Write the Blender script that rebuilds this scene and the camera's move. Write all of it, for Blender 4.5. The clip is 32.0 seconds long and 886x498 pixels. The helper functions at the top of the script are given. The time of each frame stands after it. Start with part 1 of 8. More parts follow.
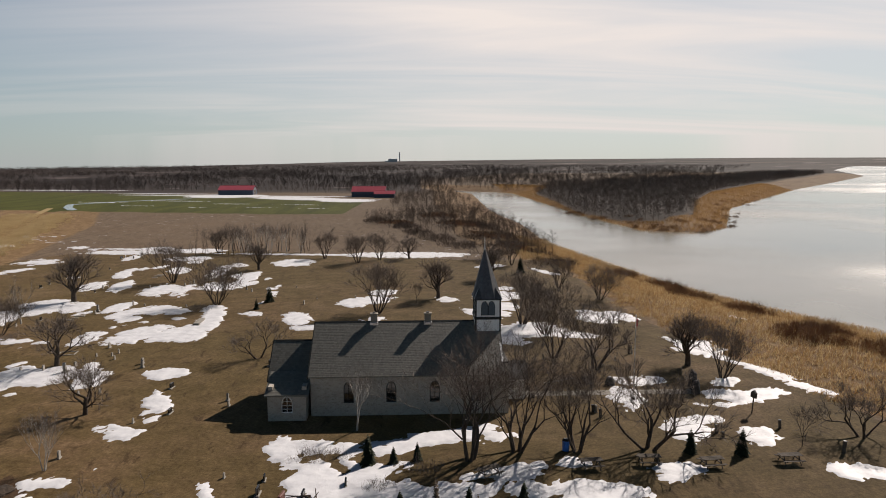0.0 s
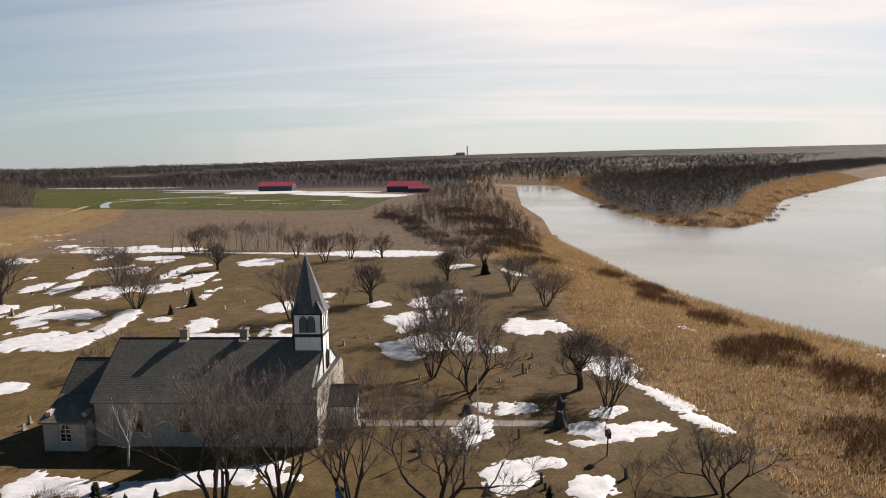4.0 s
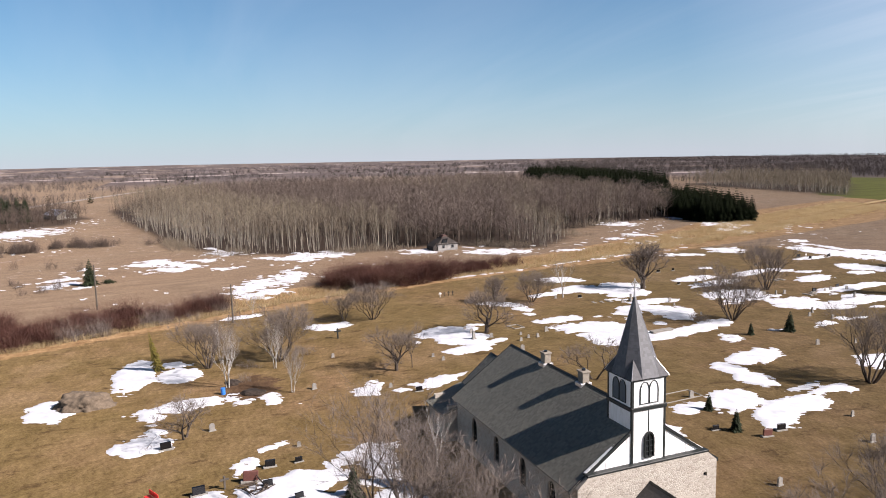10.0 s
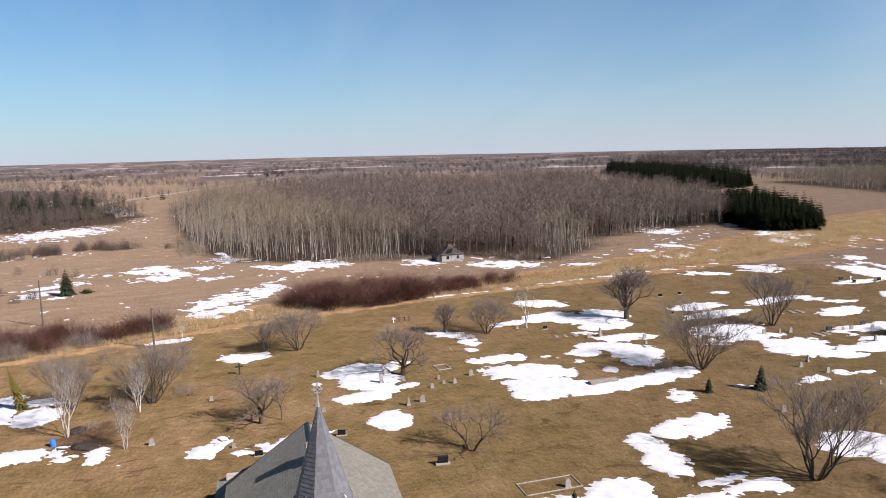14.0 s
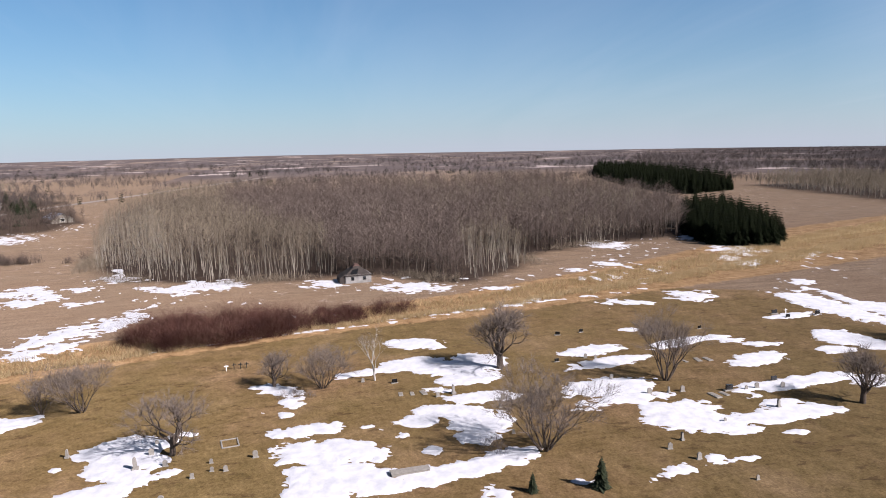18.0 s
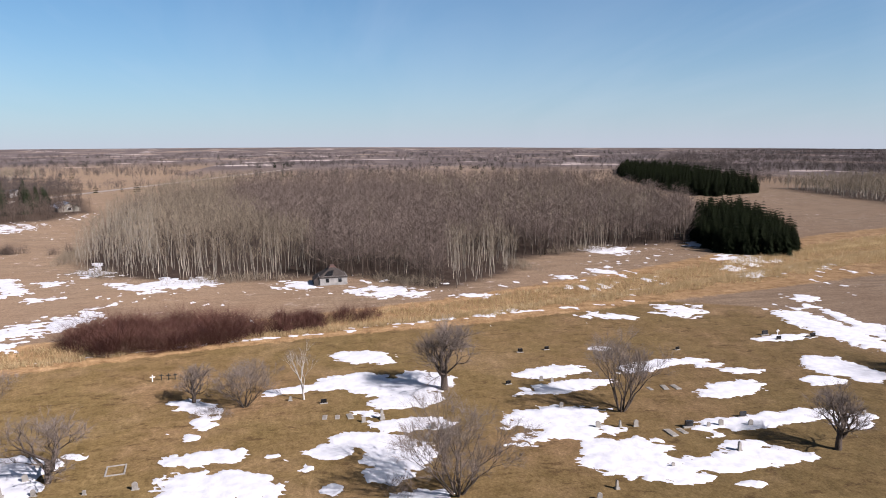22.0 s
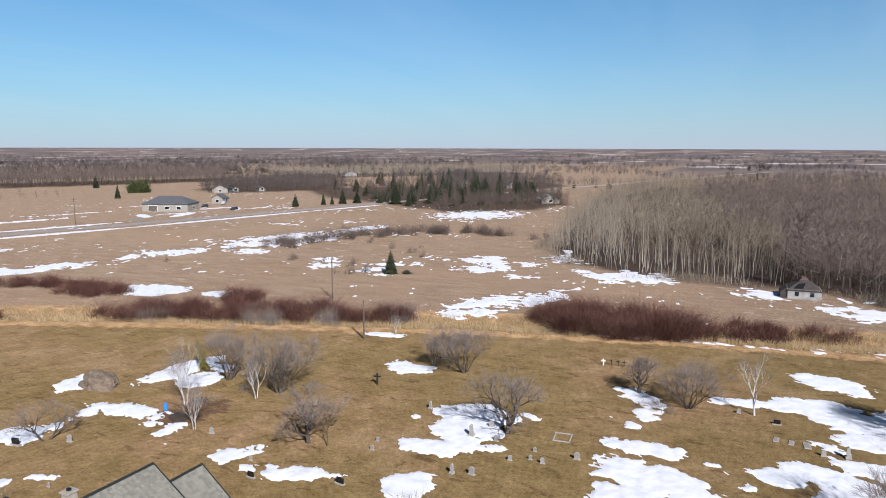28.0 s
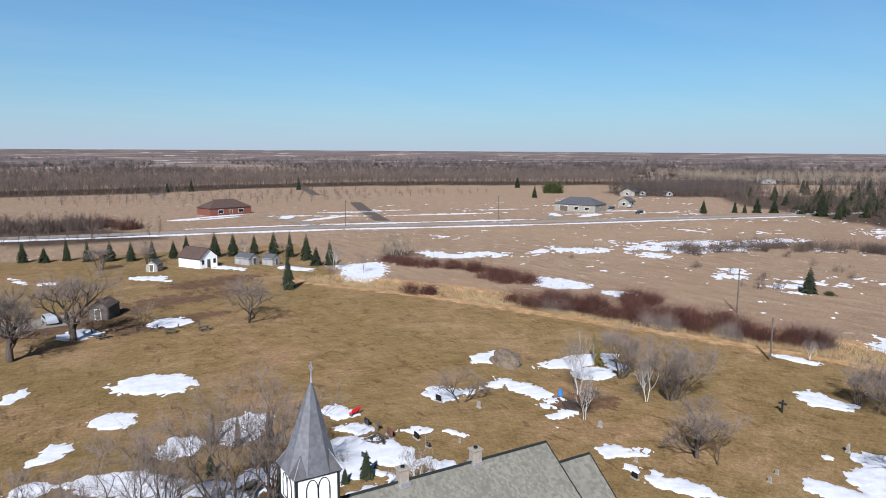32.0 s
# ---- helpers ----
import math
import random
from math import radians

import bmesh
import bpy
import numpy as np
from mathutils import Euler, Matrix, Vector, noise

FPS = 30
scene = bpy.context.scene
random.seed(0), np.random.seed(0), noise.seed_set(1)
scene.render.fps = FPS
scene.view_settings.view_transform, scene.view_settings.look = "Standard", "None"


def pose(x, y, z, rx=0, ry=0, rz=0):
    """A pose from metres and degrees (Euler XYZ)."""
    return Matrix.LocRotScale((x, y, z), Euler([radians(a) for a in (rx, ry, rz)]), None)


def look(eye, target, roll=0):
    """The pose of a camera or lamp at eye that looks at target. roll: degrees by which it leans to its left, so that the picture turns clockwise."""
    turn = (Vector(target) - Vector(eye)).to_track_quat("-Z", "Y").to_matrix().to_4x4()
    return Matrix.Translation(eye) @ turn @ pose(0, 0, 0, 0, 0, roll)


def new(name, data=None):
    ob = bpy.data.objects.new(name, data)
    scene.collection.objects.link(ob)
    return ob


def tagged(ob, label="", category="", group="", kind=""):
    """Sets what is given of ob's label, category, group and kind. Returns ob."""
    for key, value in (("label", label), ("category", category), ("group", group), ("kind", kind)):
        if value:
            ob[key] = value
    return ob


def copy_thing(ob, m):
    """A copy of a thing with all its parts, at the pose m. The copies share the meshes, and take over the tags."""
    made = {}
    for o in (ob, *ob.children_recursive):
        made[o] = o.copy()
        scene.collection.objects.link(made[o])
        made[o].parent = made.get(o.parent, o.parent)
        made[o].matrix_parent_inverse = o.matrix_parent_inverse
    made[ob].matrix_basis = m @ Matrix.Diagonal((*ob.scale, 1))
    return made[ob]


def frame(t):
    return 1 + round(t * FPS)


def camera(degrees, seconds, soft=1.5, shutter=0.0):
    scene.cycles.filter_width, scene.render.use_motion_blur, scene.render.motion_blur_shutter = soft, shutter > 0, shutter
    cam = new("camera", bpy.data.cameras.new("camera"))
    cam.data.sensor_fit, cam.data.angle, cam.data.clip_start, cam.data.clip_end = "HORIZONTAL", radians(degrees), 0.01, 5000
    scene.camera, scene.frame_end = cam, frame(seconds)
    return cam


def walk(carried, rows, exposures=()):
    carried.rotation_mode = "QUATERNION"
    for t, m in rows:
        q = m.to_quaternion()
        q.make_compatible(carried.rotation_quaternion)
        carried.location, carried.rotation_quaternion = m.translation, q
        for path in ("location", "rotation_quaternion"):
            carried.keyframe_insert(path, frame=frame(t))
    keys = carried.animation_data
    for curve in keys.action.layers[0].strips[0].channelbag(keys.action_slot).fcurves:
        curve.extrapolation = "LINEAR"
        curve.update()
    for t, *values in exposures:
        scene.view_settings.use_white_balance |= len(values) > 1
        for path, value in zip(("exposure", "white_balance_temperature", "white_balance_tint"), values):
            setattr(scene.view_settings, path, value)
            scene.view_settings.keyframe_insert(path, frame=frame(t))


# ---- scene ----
cam = camera(64.6, 32.0, soft=1.0)
PATH = [
    (0, (-7.403, -72.508, 25.161), (-7.319, -70.526, 24.906), -0.1),
    (0.5, (-4.35, -71.795, 25.147), (-4.267, -69.813, 24.889), -0.1),
    (1, (-1.427, -70.883, 25.142), (-1.345, -68.902, 24.884), 0.2),
    (1.5, (1.482, -69.801, 25.056), (1.562, -67.82, 24.793), -0.3),
    (2, (4.377, -68.395, 24.985), (4.457, -66.414, 24.725), 0.1),
    (2.5, (7.391, -66.91, 24.876), (7.468, -64.93, 24.607), -0.3),
    (4.5, (19.198, -59.966, 24.774), (18.838, -58.018, 24.503), -1.1),
    (5, (21.871, -57.858, 24.767), (21.191, -55.997, 24.496), -0.9),
    (5.5, (24.442, -55.508, 24.748), (23.576, -53.725, 24.475), -1.0),
    (6, (26.815, -52.949, 24.735), (25.807, -51.243, 24.463), -0.9),
    (6.5, (29.028, -50.231, 24.652), (27.887, -48.612, 24.379), -0.8),
    (7, (31.023, -47.495, 24.604), (29.753, -45.972, 24.336), -1.2),
    (7.5, (32.789, -44.567, 24.53), (31.402, -43.151, 24.262), -1.3),
    (8, (34.219, -41.57, 24.507), (32.722, -40.271, 24.241), -1.4),
    (8.5, (35.492, -38.456, 24.598), (33.886, -37.295, 24.332), -1.2),
    (9, (36.604, -35.19, 24.765), (34.9, -34.177, 24.502), -1.5),
    (9.5, (37.341, -31.79, 25.043), (35.556, -30.926, 24.781), -1.4),
    (10, (37.715, -28.36, 25.279), (35.87, -27.632, 25.017), -1.4),
    (10.5, (37.791, -24.901, 25.903), (35.9, -24.304, 25.642), -1.4),
    (11, (37.638, -21.496, 26.585), (35.722, -20.984, 26.327), -1.3),
    (11.5, (37.292, -18.253, 27.083), (35.368, -17.77, 26.83), -1.3),
    (12, (36.758, -14.979, 27.42), (34.833, -14.5, 27.164), -1.3),
    (12.5, (36.051, -11.551, 27.614), (34.126, -11.076, 27.353), -1.4),
    (13, (35.147, -8.219, 27.703), (33.222, -7.747, 27.437), -1.4),
    (13.5, (34.086, -4.857, 27.738), (32.161, -4.388, 27.467), -1.6),
    (14, (32.866, -1.55, 27.773), (30.941, -1.084, 27.496), -1.6),
    (14.5, (31.51, 1.811, 27.844), (29.586, 2.276, 27.563), -1.7),
    (16.5, (25.084, 15.169, 29.073), (23.159, 15.626, 28.783), -1.7),
    (17, (23.417, 18.403, 29.419), (21.491, 18.86, 29.135), -1.6),
    (17.5, (21.789, 21.543, 29.707), (19.862, 22.001, 29.426), -1.5),
    (18, (20.176, 24.636, 29.849), (18.25, 25.094, 29.565), -1.5),
    (18.5, (18.56, 27.76, 29.944), (16.634, 28.217, 29.657), -1.5),
    (19, (17.002, 30.902, 30.024), (15.077, 31.359, 29.735), -1.3),
    (19.5, (15.754, 33.627, 30.093), (13.828, 34.083, 29.802), -1.2),
    (20, (14.964, 35.547, 30.148), (13.038, 36.001, 29.855), -1.2),
    (20.5, (14.56, 36.625, 30.218), (12.635, 37.079, 29.923), -1.1),
    (21, (14.43, 37.117, 30.275), (12.502, 37.562, 29.978), -1.0),
    (21.5, (14.405, 37.293, 30.344), (12.471, 37.703, 30.045), -0.7),
    (22, (14.356, 37.366, 30.337), (12.413, 37.738, 30.039), -0.4),
    (22.5, (14.292, 37.421, 30.311), (12.342, 37.752, 30.012), -0.2),
    (23, (14.256, 37.428, 30.263), (12.294, 37.674, 29.965), 0.0),
    (23.5, (14.311, 37.449, 30.227), (12.339, 37.606, 29.929), 0.0),
    (24, (14.307, 37.434, 30.159), (12.33, 37.506, 29.861), 0.0),
    (24.5, (14.326, 37.404, 30.094), (12.348, 37.388, 29.798), 0.2),
    (26.5, (14.257, 37.516, 29.788), (12.334, 37.052, 29.495), 0.2),
    (27, (14.16, 37.579, 29.743), (12.276, 36.975, 29.45), 0.1),
    (27.5, (14.038, 37.547, 29.669), (12.202, 36.809, 29.376), 0.1),
    (28, (14.084, 37.521, 29.59), (12.306, 36.653, 29.299), 0.1),
    (28.5, (14.128, 37.456, 29.531), (12.417, 36.461, 29.242), 0.1),
    (29, (14.13, 37.447, 29.459), (12.496, 36.331, 29.171), 0.1),
    (29.5, (14.16, 37.497, 29.418), (12.612, 36.263, 29.133), 0.2),
    (30, (14.189, 37.512, 29.385), (12.736, 36.167, 29.1), 0.2),
    (30.5, (14.206, 37.48, 29.336), (12.854, 36.034, 29.052), 0.2),
    (31, (14.22, 37.423, 29.293), (12.977, 35.882, 29.01), 0.2),
    (31.5, (14.183, 37.389, 29.262), (13.055, 35.762, 28.979), 0.3),
    (32, (14.152, 37.368, 29.204), (13.112, 35.683, 28.922), 0.3),
]
walk(cam, [(t, look(eye, target, roll)) for t, eye, target, roll in PATH],
     exposures=[(0, 0.38, 7250, 15), (2.5, 0.46, 7200, 15), (4.5, 0.70, 7180, 16), (6, 0.88, 7050, 17.5), (9, 1.05, 6680, 18.5), (13, 1.03, 6500, 19), (17, 0.91, 6370, 20.5),
                (20, 0.92, 6370, 20.5), (24, 0.96, 6300, 19), (28, 0.88, 6000, 14), (32, 0.82, 5850, 13)])

# ---- world, sun ----
SUN_AZ, SUN_EL = 47.6, 36.5          # degrees from +x towards +y, and above the ground
sun_dir = Vector((math.cos(radians(SUN_AZ)) * math.cos(radians(SUN_EL)),
                  math.sin(radians(SUN_AZ)) * math.cos(radians(SUN_EL)), math.sin(radians(SUN_EL))))
world = bpy.data.worlds.new("world")
scene.world = world
world.use_nodes = True
wn, wl = world.node_tree.nodes, world.node_tree.links
wn.clear()
w_out, w_bg = wn.new("ShaderNodeOutputWorld"), wn.new("ShaderNodeBackground")
sky = wn.new("ShaderNodeTexSky")
sky.sky_type = "NISHITA"
sky.sun_disc = False
sky.sun_elevation = radians(SUN_EL)
sky.sun_rotation = radians(90 - SUN_AZ)
sky.altitude, sky.air_density, sky.dust_density, sky.ozone_density = 200, 1.0, 0.25, 2.5
w_bg.inputs["Strength"].default_value = 0.0365
# thin cirrus, denser towards the sun's side of the sky
w_tc = wn.new("ShaderNodeTexCoord")
w_sep = wn.new("ShaderNodeSeparateXYZ")
wl.new(w_tc.outputs["Generated"], w_sep.inputs[0])


def wmath(op, a, b=None, c=None):
    n = wn.new("ShaderNodeMath")
    n.operation = op
    for i, v in enumerate((a, b, c)):
        if v is None:
            continue
        if isinstance(v, (int, float)):
            n.inputs[i].default_value = v
        else:
            wl.new(v, n.inputs[i])
    return n.outputs[0]


w_up = wmath("MAXIMUM", w_sep.outputs["Z"], 0.03)
w_px = wmath("DIVIDE", w_sep.outputs["X"], wmath("ADD", w_up, 0.12))
w_py = wmath("DIVIDE", w_sep.outputs["Y"], wmath("ADD", w_up, 0.12))
w_com = wn.new("ShaderNodeCombineXYZ")
wl.new(w_px, w_com.inputs[0])
wl.new(wmath("MULTIPLY", w_py, 1.0), w_com.inputs[1])
w_map = wn.new("ShaderNodeMapping")
w_map.inputs["Rotation"].default_value = (0, 0, radians(28))
w_map.inputs["Scale"].default_value = (0.28, 1.3, 1)
wl.new(w_com.outputs[0], w_map.inputs["Vector"])
w_noise = wn.new("ShaderNodeTexNoise")
w_noise.inputs["Scale"].default_value = 0.9
w_noise.inputs["Detail"].default_value = 7
w_noise.inputs["Roughness"].default_value = 0.55
w_noise.inputs["Distortion"].default_value = 0.6
wl.new(w_map.outputs[0], w_noise.inputs["Vector"])
w_ramp = wn.new("ShaderNodeValToRGB")
w_ramp.color_ramp.elements[0].position, w_ramp.color_ramp.elements[1].position = 0.42, 0.78
wl.new(w_noise.outputs["Fac"], w_ramp.inputs[0])
# cos of the angle from the sun's bearing
w_flat = wmath("SQRT", wmath("ADD", wmath("MULTIPLY", w_sep.outputs["X"], w_sep.outputs["X"]), wmath("MULTIPLY", w_sep.outputs["Y"], w_sep.outputs["Y"])))
w_side = wmath("DIVIDE", wmath("ADD", wmath("MULTIPLY", w_sep.outputs["X"], math.cos(radians(SUN_AZ))),
               wmath("MULTIPLY", w_sep.outputs["Y"], math.sin(radians(SUN_AZ)))), wmath("MAXIMUM", w_flat, 0.05))
w_sidec = wn.new("ShaderNodeClamp")
wl.new(wmath("MULTIPLY_ADD", w_side, 1.2, 0.04), w_sidec.inputs[0])
# the veil thins out overhead, where a clear sky is also darkest
w_high = wn.new("ShaderNodeMapRange")
w_high.interpolation_type = "SMOOTHSTEP"
w_high.inputs["From Min"].default_value, w_high.inputs["From Max"].default_value = 0.22, 0.65
wl.new(w_sep.outputs["Z"], w_high.inputs["Value"])
w_veil = wmath("ADD", wmath("MULTIPLY", w_ramp.outputs["Color"], wmath("MULTIPLY_ADD", w_sidec.outputs[0], 0.40, 0.07)),
               wmath("MULTIPLY_ADD", w_sidec.outputs[0], 0.64, 0.03))
w_veil = wmath("MULTIPLY", w_veil, wmath("SUBTRACT", 1.0, wmath("MULTIPLY", w_high.outputs[0], 0.85)))
w_veilc = wn.new("ShaderNodeClamp")
wl.new(w_veil, w_veilc.inputs[0])
w_mix = wn.new("ShaderNodeMix")
w_mix.data_type = "RGBA"
wl.new(w_veilc.outputs[0], w_mix.inputs["Factor"])
w_tint = wn.new("ShaderNodeMix")
w_tint.data_type, w_tint.blend_type = "RGBA", "MULTIPLY"
w_tint.inputs["Factor"].default_value = 1.0
wl.new(sky.outputs["Color"], w_tint.inputs["A"])
w_tint.inputs["B"].default_value = (0.52, 1.17, 1.40, 1)
wl.new(w_tint.outputs["Result"], w_mix.inputs["A"])
w_mix.inputs["B"].default_value = (17.4, 17.2, 17.4, 1)
# pale haze low over the horizon
w_low = wmath("POWER", wmath("SUBTRACT", 1.0, wmath("MAXIMUM", w_sep.outputs["Z"], 0.0)), 9.0)
w_haze = wn.new("ShaderNodeMix")
w_haze.data_type = "RGBA"
wl.new(wmath("MULTIPLY", w_low, wmath("MULTIPLY_ADD", w_sidec.outputs[0], -0.5, 0.8)), w_haze.inputs["Factor"])
wl.new(w_mix.outputs["Result"], w_haze.inputs["A"])
w_haze.inputs["B"].default_value = (8.3, 8.9, 10.1, 1)
w_dark = wn.new("ShaderNodeMix")
w_dark.data_type, w_dark.blend_type = "RGBA", "MULTIPLY"
wl.new(w_high.outputs[0], w_dark.inputs["Factor"])
wl.new(w_haze.outputs["Result"], w_dark.inputs["A"])
w_dark.inputs["B"].default_value = (0.28, 0.30, 0.34, 1)
wl.new(w_dark.outputs["Result"], w_bg.inputs["Color"])
wl.new(w_bg.outputs[0], w_out.inputs[0])

sun_data = bpy.data.lights.new("sun", "SUN")
sun_data.energy, sun_data.angle, sun_data.color = 5.0, radians(0.53), (1.0, 0.96, 0.915)
sun_ob = new("sun", sun_data)
sun_ob.matrix_world = look(tuple(sun_dir * 300), (0, 0, 0))


# ---- materials ----
class NT:
    """Short writing for node trees."""

    def __init__(self, name, rough=0.9, metal=0.0, spec=0.3):
        self.m = bpy.data.materials.new(name)
        self.m.use_nodes = True
        self.t = self.m.node_tree
        self.bsdf = self.t.nodes["Principled BSDF"]
        self.bsdf.inputs["Roughness"].default_value = rough
        self.bsdf.inputs["Metallic"].default_value = metal
        self.bsdf.inputs["Specular IOR Level"].default_value = spec
        self.tc = self.t.nodes.new("ShaderNodeTexCoord")

    def put(self, a, sock):
        if isinstance(a, (int, float)):
            sock.default_value = a
        elif isinstance(a, tuple):
            sock.default_value = (*a, 1) if len(a) == 3 and sock.type == "RGBA" else a
        else:
            self.t.links.new(a, sock)

    def coord(self, kind="Object", scale=(1, 1, 1), rot=(0, 0, 0)):
        n = self.t.nodes.new("ShaderNodeMapping")
        n.inputs["Scale"].default_value = scale
        n.inputs["Rotation"].default_value = rot
        self.t.links.new(self.tc.outputs[kind], n.inputs["Vector"])
        return n.outputs[0]

    def noise(self, scale, detail=4, rough=0.55, vec=None, dist=0.0):
        n = self.t.nodes.new("ShaderNodeTexNoise")
        n.inputs["Scale"].default_value, n.inputs["Detail"].default_value = scale, detail
        n.inputs["Roughness"].default_value, n.inputs["Distortion"].default_value = rough, dist
        self.t.links.new(vec if vec is not None else self.tc.outputs["Object"], n.inputs["Vector"])
        return n.outputs["Fac"]

    def voronoi(self, scale, vec=None, feature="F1", out="Distance"):
        n = self.t.nodes.new("ShaderNodeTexVoronoi")
        n.feature = feature
        n.inputs["Scale"].default_value = scale
        self.t.links.new(vec if vec is not None else self.tc.outputs["Object"], n.inputs["Vector"])
        return n.outputs[out]

    def ramp(self, fac, *stops):
        n = self.t.nodes.new("ShaderNodeValToRGB")
        e = n.color_ramp.elements
        while len(e) < len(stops):
            e.new(0.5)
        for el, (p, c) in zip(e, stops):
            el.position, el.color = p, (*c, 1) if isinstance(c, tuple) else (c, c, c, 1)
        self.t.links.new(fac, n.inputs[0])
        return n.outputs["Color"]

    def mix(self, fac, a, b, mode="MIX"):
        n = self.t.nodes.new("ShaderNodeMix")
        n.data_type, n.blend_type = "RGBA", mode
        self.put(fac, n.inputs["Factor"]), self.put(a, n.inputs["A"]), self.put(b, n.inputs["B"])
        return n.outputs["Result"]

    def math(self, op, a, b=0.0):
        n = self.t.nodes.new("ShaderNodeMath")
        n.operation = op
        self.put(a, n.inputs[0]), self.put(b, n.inputs[1])
        return n.outputs[0]

    def attr(self, name):
        n = self.t.nodes.new("ShaderNodeAttribute")
        n.attribute_name = name
        return n

    def rand(self):
        return self.t.nodes.new("ShaderNodeObjectInfo").outputs["Random"]

    def island(self):
        return self.t.nodes.new("ShaderNodeNewGeometry").outputs["Random Per Island"]

    def color(self, c):
        self.put(c, self.bsdf.inputs["Base Color"])
        return self

    def rough(self, r):
        self.put(r, self.bsdf.inputs["Roughness"])
        return self

    def bump(self, h, strength=0.5, dist=0.02):
        n = self.t.nodes.new("ShaderNodeBump")
        n.inputs["Strength"].default_value, n.inputs["Distance"].default_value = strength, dist
        self.t.links.new(h, n.inputs["Height"])
        self.t.links.new(n.outputs[0], self.bsdf.inputs["Normal"])
        return self


def plain(name, base, var=0.25, scale=3.0, rough=0.85, metal=0.0, bump=0.3, spec=0.3, fine=40.0):
    """A surface of one colour with stains at one scale and grain at another."""
    k = NT(name, rough, metal, spec)
    if max(base) < 0.5 and not metal:
        base = tuple(c * 0.48 for c in base)
    lo = tuple(c * (1 - var) for c in base)
    hi = tuple(min(1, c * (1 + var)) for c in base)
    c = k.ramp(k.noise(scale, 5), (0.3, lo), (0.7, hi))
    g = k.noise(fine, 3)
    c = k.mix(0.35, c, k.ramp(g, (0.3, lo), (0.7, hi)))
    k.color(c)
    if bump:
        k.bump(g, bump, 0.01)
    return k.m


def make_ground():
    k = NT("ground_cover", 0.95, 0, 0.15)
    z = k.attr("zone")
    sep = k.t.nodes.new("ShaderNodeSeparateColor")
    k.t.links.new(z.outputs["Color"], sep.inputs[0])
    lawn_w, reed_w, green_w = sep.outputs[0], sep.outputs[1], sep.outputs[2]
    pos = k.t.nodes.new("ShaderNodeSeparateXYZ")
    k.t.links.new(k.tc.outputs["Object"], pos.inputs[0])
    big, mid, fine = k.noise(0.035, 6, 0.6), k.noise(0.42, 9, 0.72), k.noise(4.0, 5, 0.75)
    streak = k.noise(0.5, 6, 0.7, k.coord(scale=(1, 0.22, 1), rot=(0, 0, 0.5)))
    # rough pasture: tan, straw, brown
    field = k.ramp(streak, (0.3, (0.22, 0.181, 0.135)), (0.5, (0.315, 0.266, 0.2)), (0.72, (0.41, 0.356, 0.275)))
    field = k.mix(k.ramp(big, (0.4, 0.0), (0.7, 0.5)), field, (0.27, 0.205, 0.145))
    field = k.mix(k.ramp(k.noise(0.018, 5, 0.6), (0.5, 0.0), (0.66, 0.3)), field, (0.44, 0.36, 0.26))
    # thawing lawn: olive brown with straw and dark wet marks
    lawn = k.ramp(mid, (0.32, (0.225, 0.165, 0.09)), (0.5, (0.31, 0.23, 0.135)), (0.68, (0.40, 0.305, 0.19)))
    lawn = k.mix(k.ramp(big, (0.36, 0.0), (0.56, 0.72)), lawn, k.ramp(mid, (0.35, (0.162, 0.142, 0.052)), (0.65, (0.268, 0.226, 0.098))))
    lawn = k.mix(k.ramp(k.noise(0.15, 7, 0.7), (0.42, 0.0), (0.56, 0.72)), lawn, k.ramp(mid, (0.35, (0.15, 0.118, 0.045)), (0.65, (0.27, 0.215, 0.10))))
    wet = k.noise(0.34, 7, 0.72, k.coord(scale=(1.9, 0.8, 1), rot=(0, 0, 0.4)), dist=0.5)
    lawn = k.mix(k.ramp(wet, (0.555, 0.0), (0.64, 0.72)), lawn, (0.105, 0.072, 0.034))
    lawn = k.mix(k.ramp(k.noise(0.055, 6, 0.65), (0.55, 0.0), (0.68, 0.5)), lawn, (0.42, 0.335, 0.22))
    soil = k.attr("soil").outputs["Fac"]
    lawn = k.mix(k.ramp(k.math("ADD", soil, k.math("MULTIPLY", k.math("SUBTRACT", wet, 0.5), 1.6)), (0.45, 0.0), (0.6, 0.85)), lawn, k.ramp(mid, (0.35, (0.085, 0.055, 0.036)), (0.65, (0.16, 0.11, 0.075))))
    reed = k.ramp(streak, (0.3, (0.36, 0.26, 0.13)), (0.55, (0.56, 0.43, 0.25)), (0.8, (0.70, 0.57, 0.37)))
    reed = k.mix(k.ramp(mid, (0.35, 0.7), (0.6, 0.0)), reed, (0.20, 0.12, 0.055))
    bank = k.ramp(k.math("MULTIPLY", pos.outputs["X"], 0.01), (0.15, 0.0), (0.25, 1.0))
    reed = k.mix(k.math("MULTIPLY", bank, k.ramp(k.noise(0.06, 6, 0.65), (0.46, 0.0), (0.62, 0.7))), reed, k.ramp(mid, (0.35, (0.17, 0.09, 0.045)), (0.65, (0.33, 0.20, 0.10))))
    green = k.ramp(k.noise(0.12, 5, 0.6, k.coord(scale=(1, 0.15, 1), rot=(0, 0, 0.15))), (0.35, (0.095, 0.128, 0.018)), (0.65, (0.165, 0.205, 0.034)))
    edge = k.math("MULTIPLY", k.math("SUBTRACT", mid, 0.5), 0.9)

    def weight(w):
        return k.ramp(k.math("ADD", w, edge), (0.42, 0.0), (0.58, 1.0))
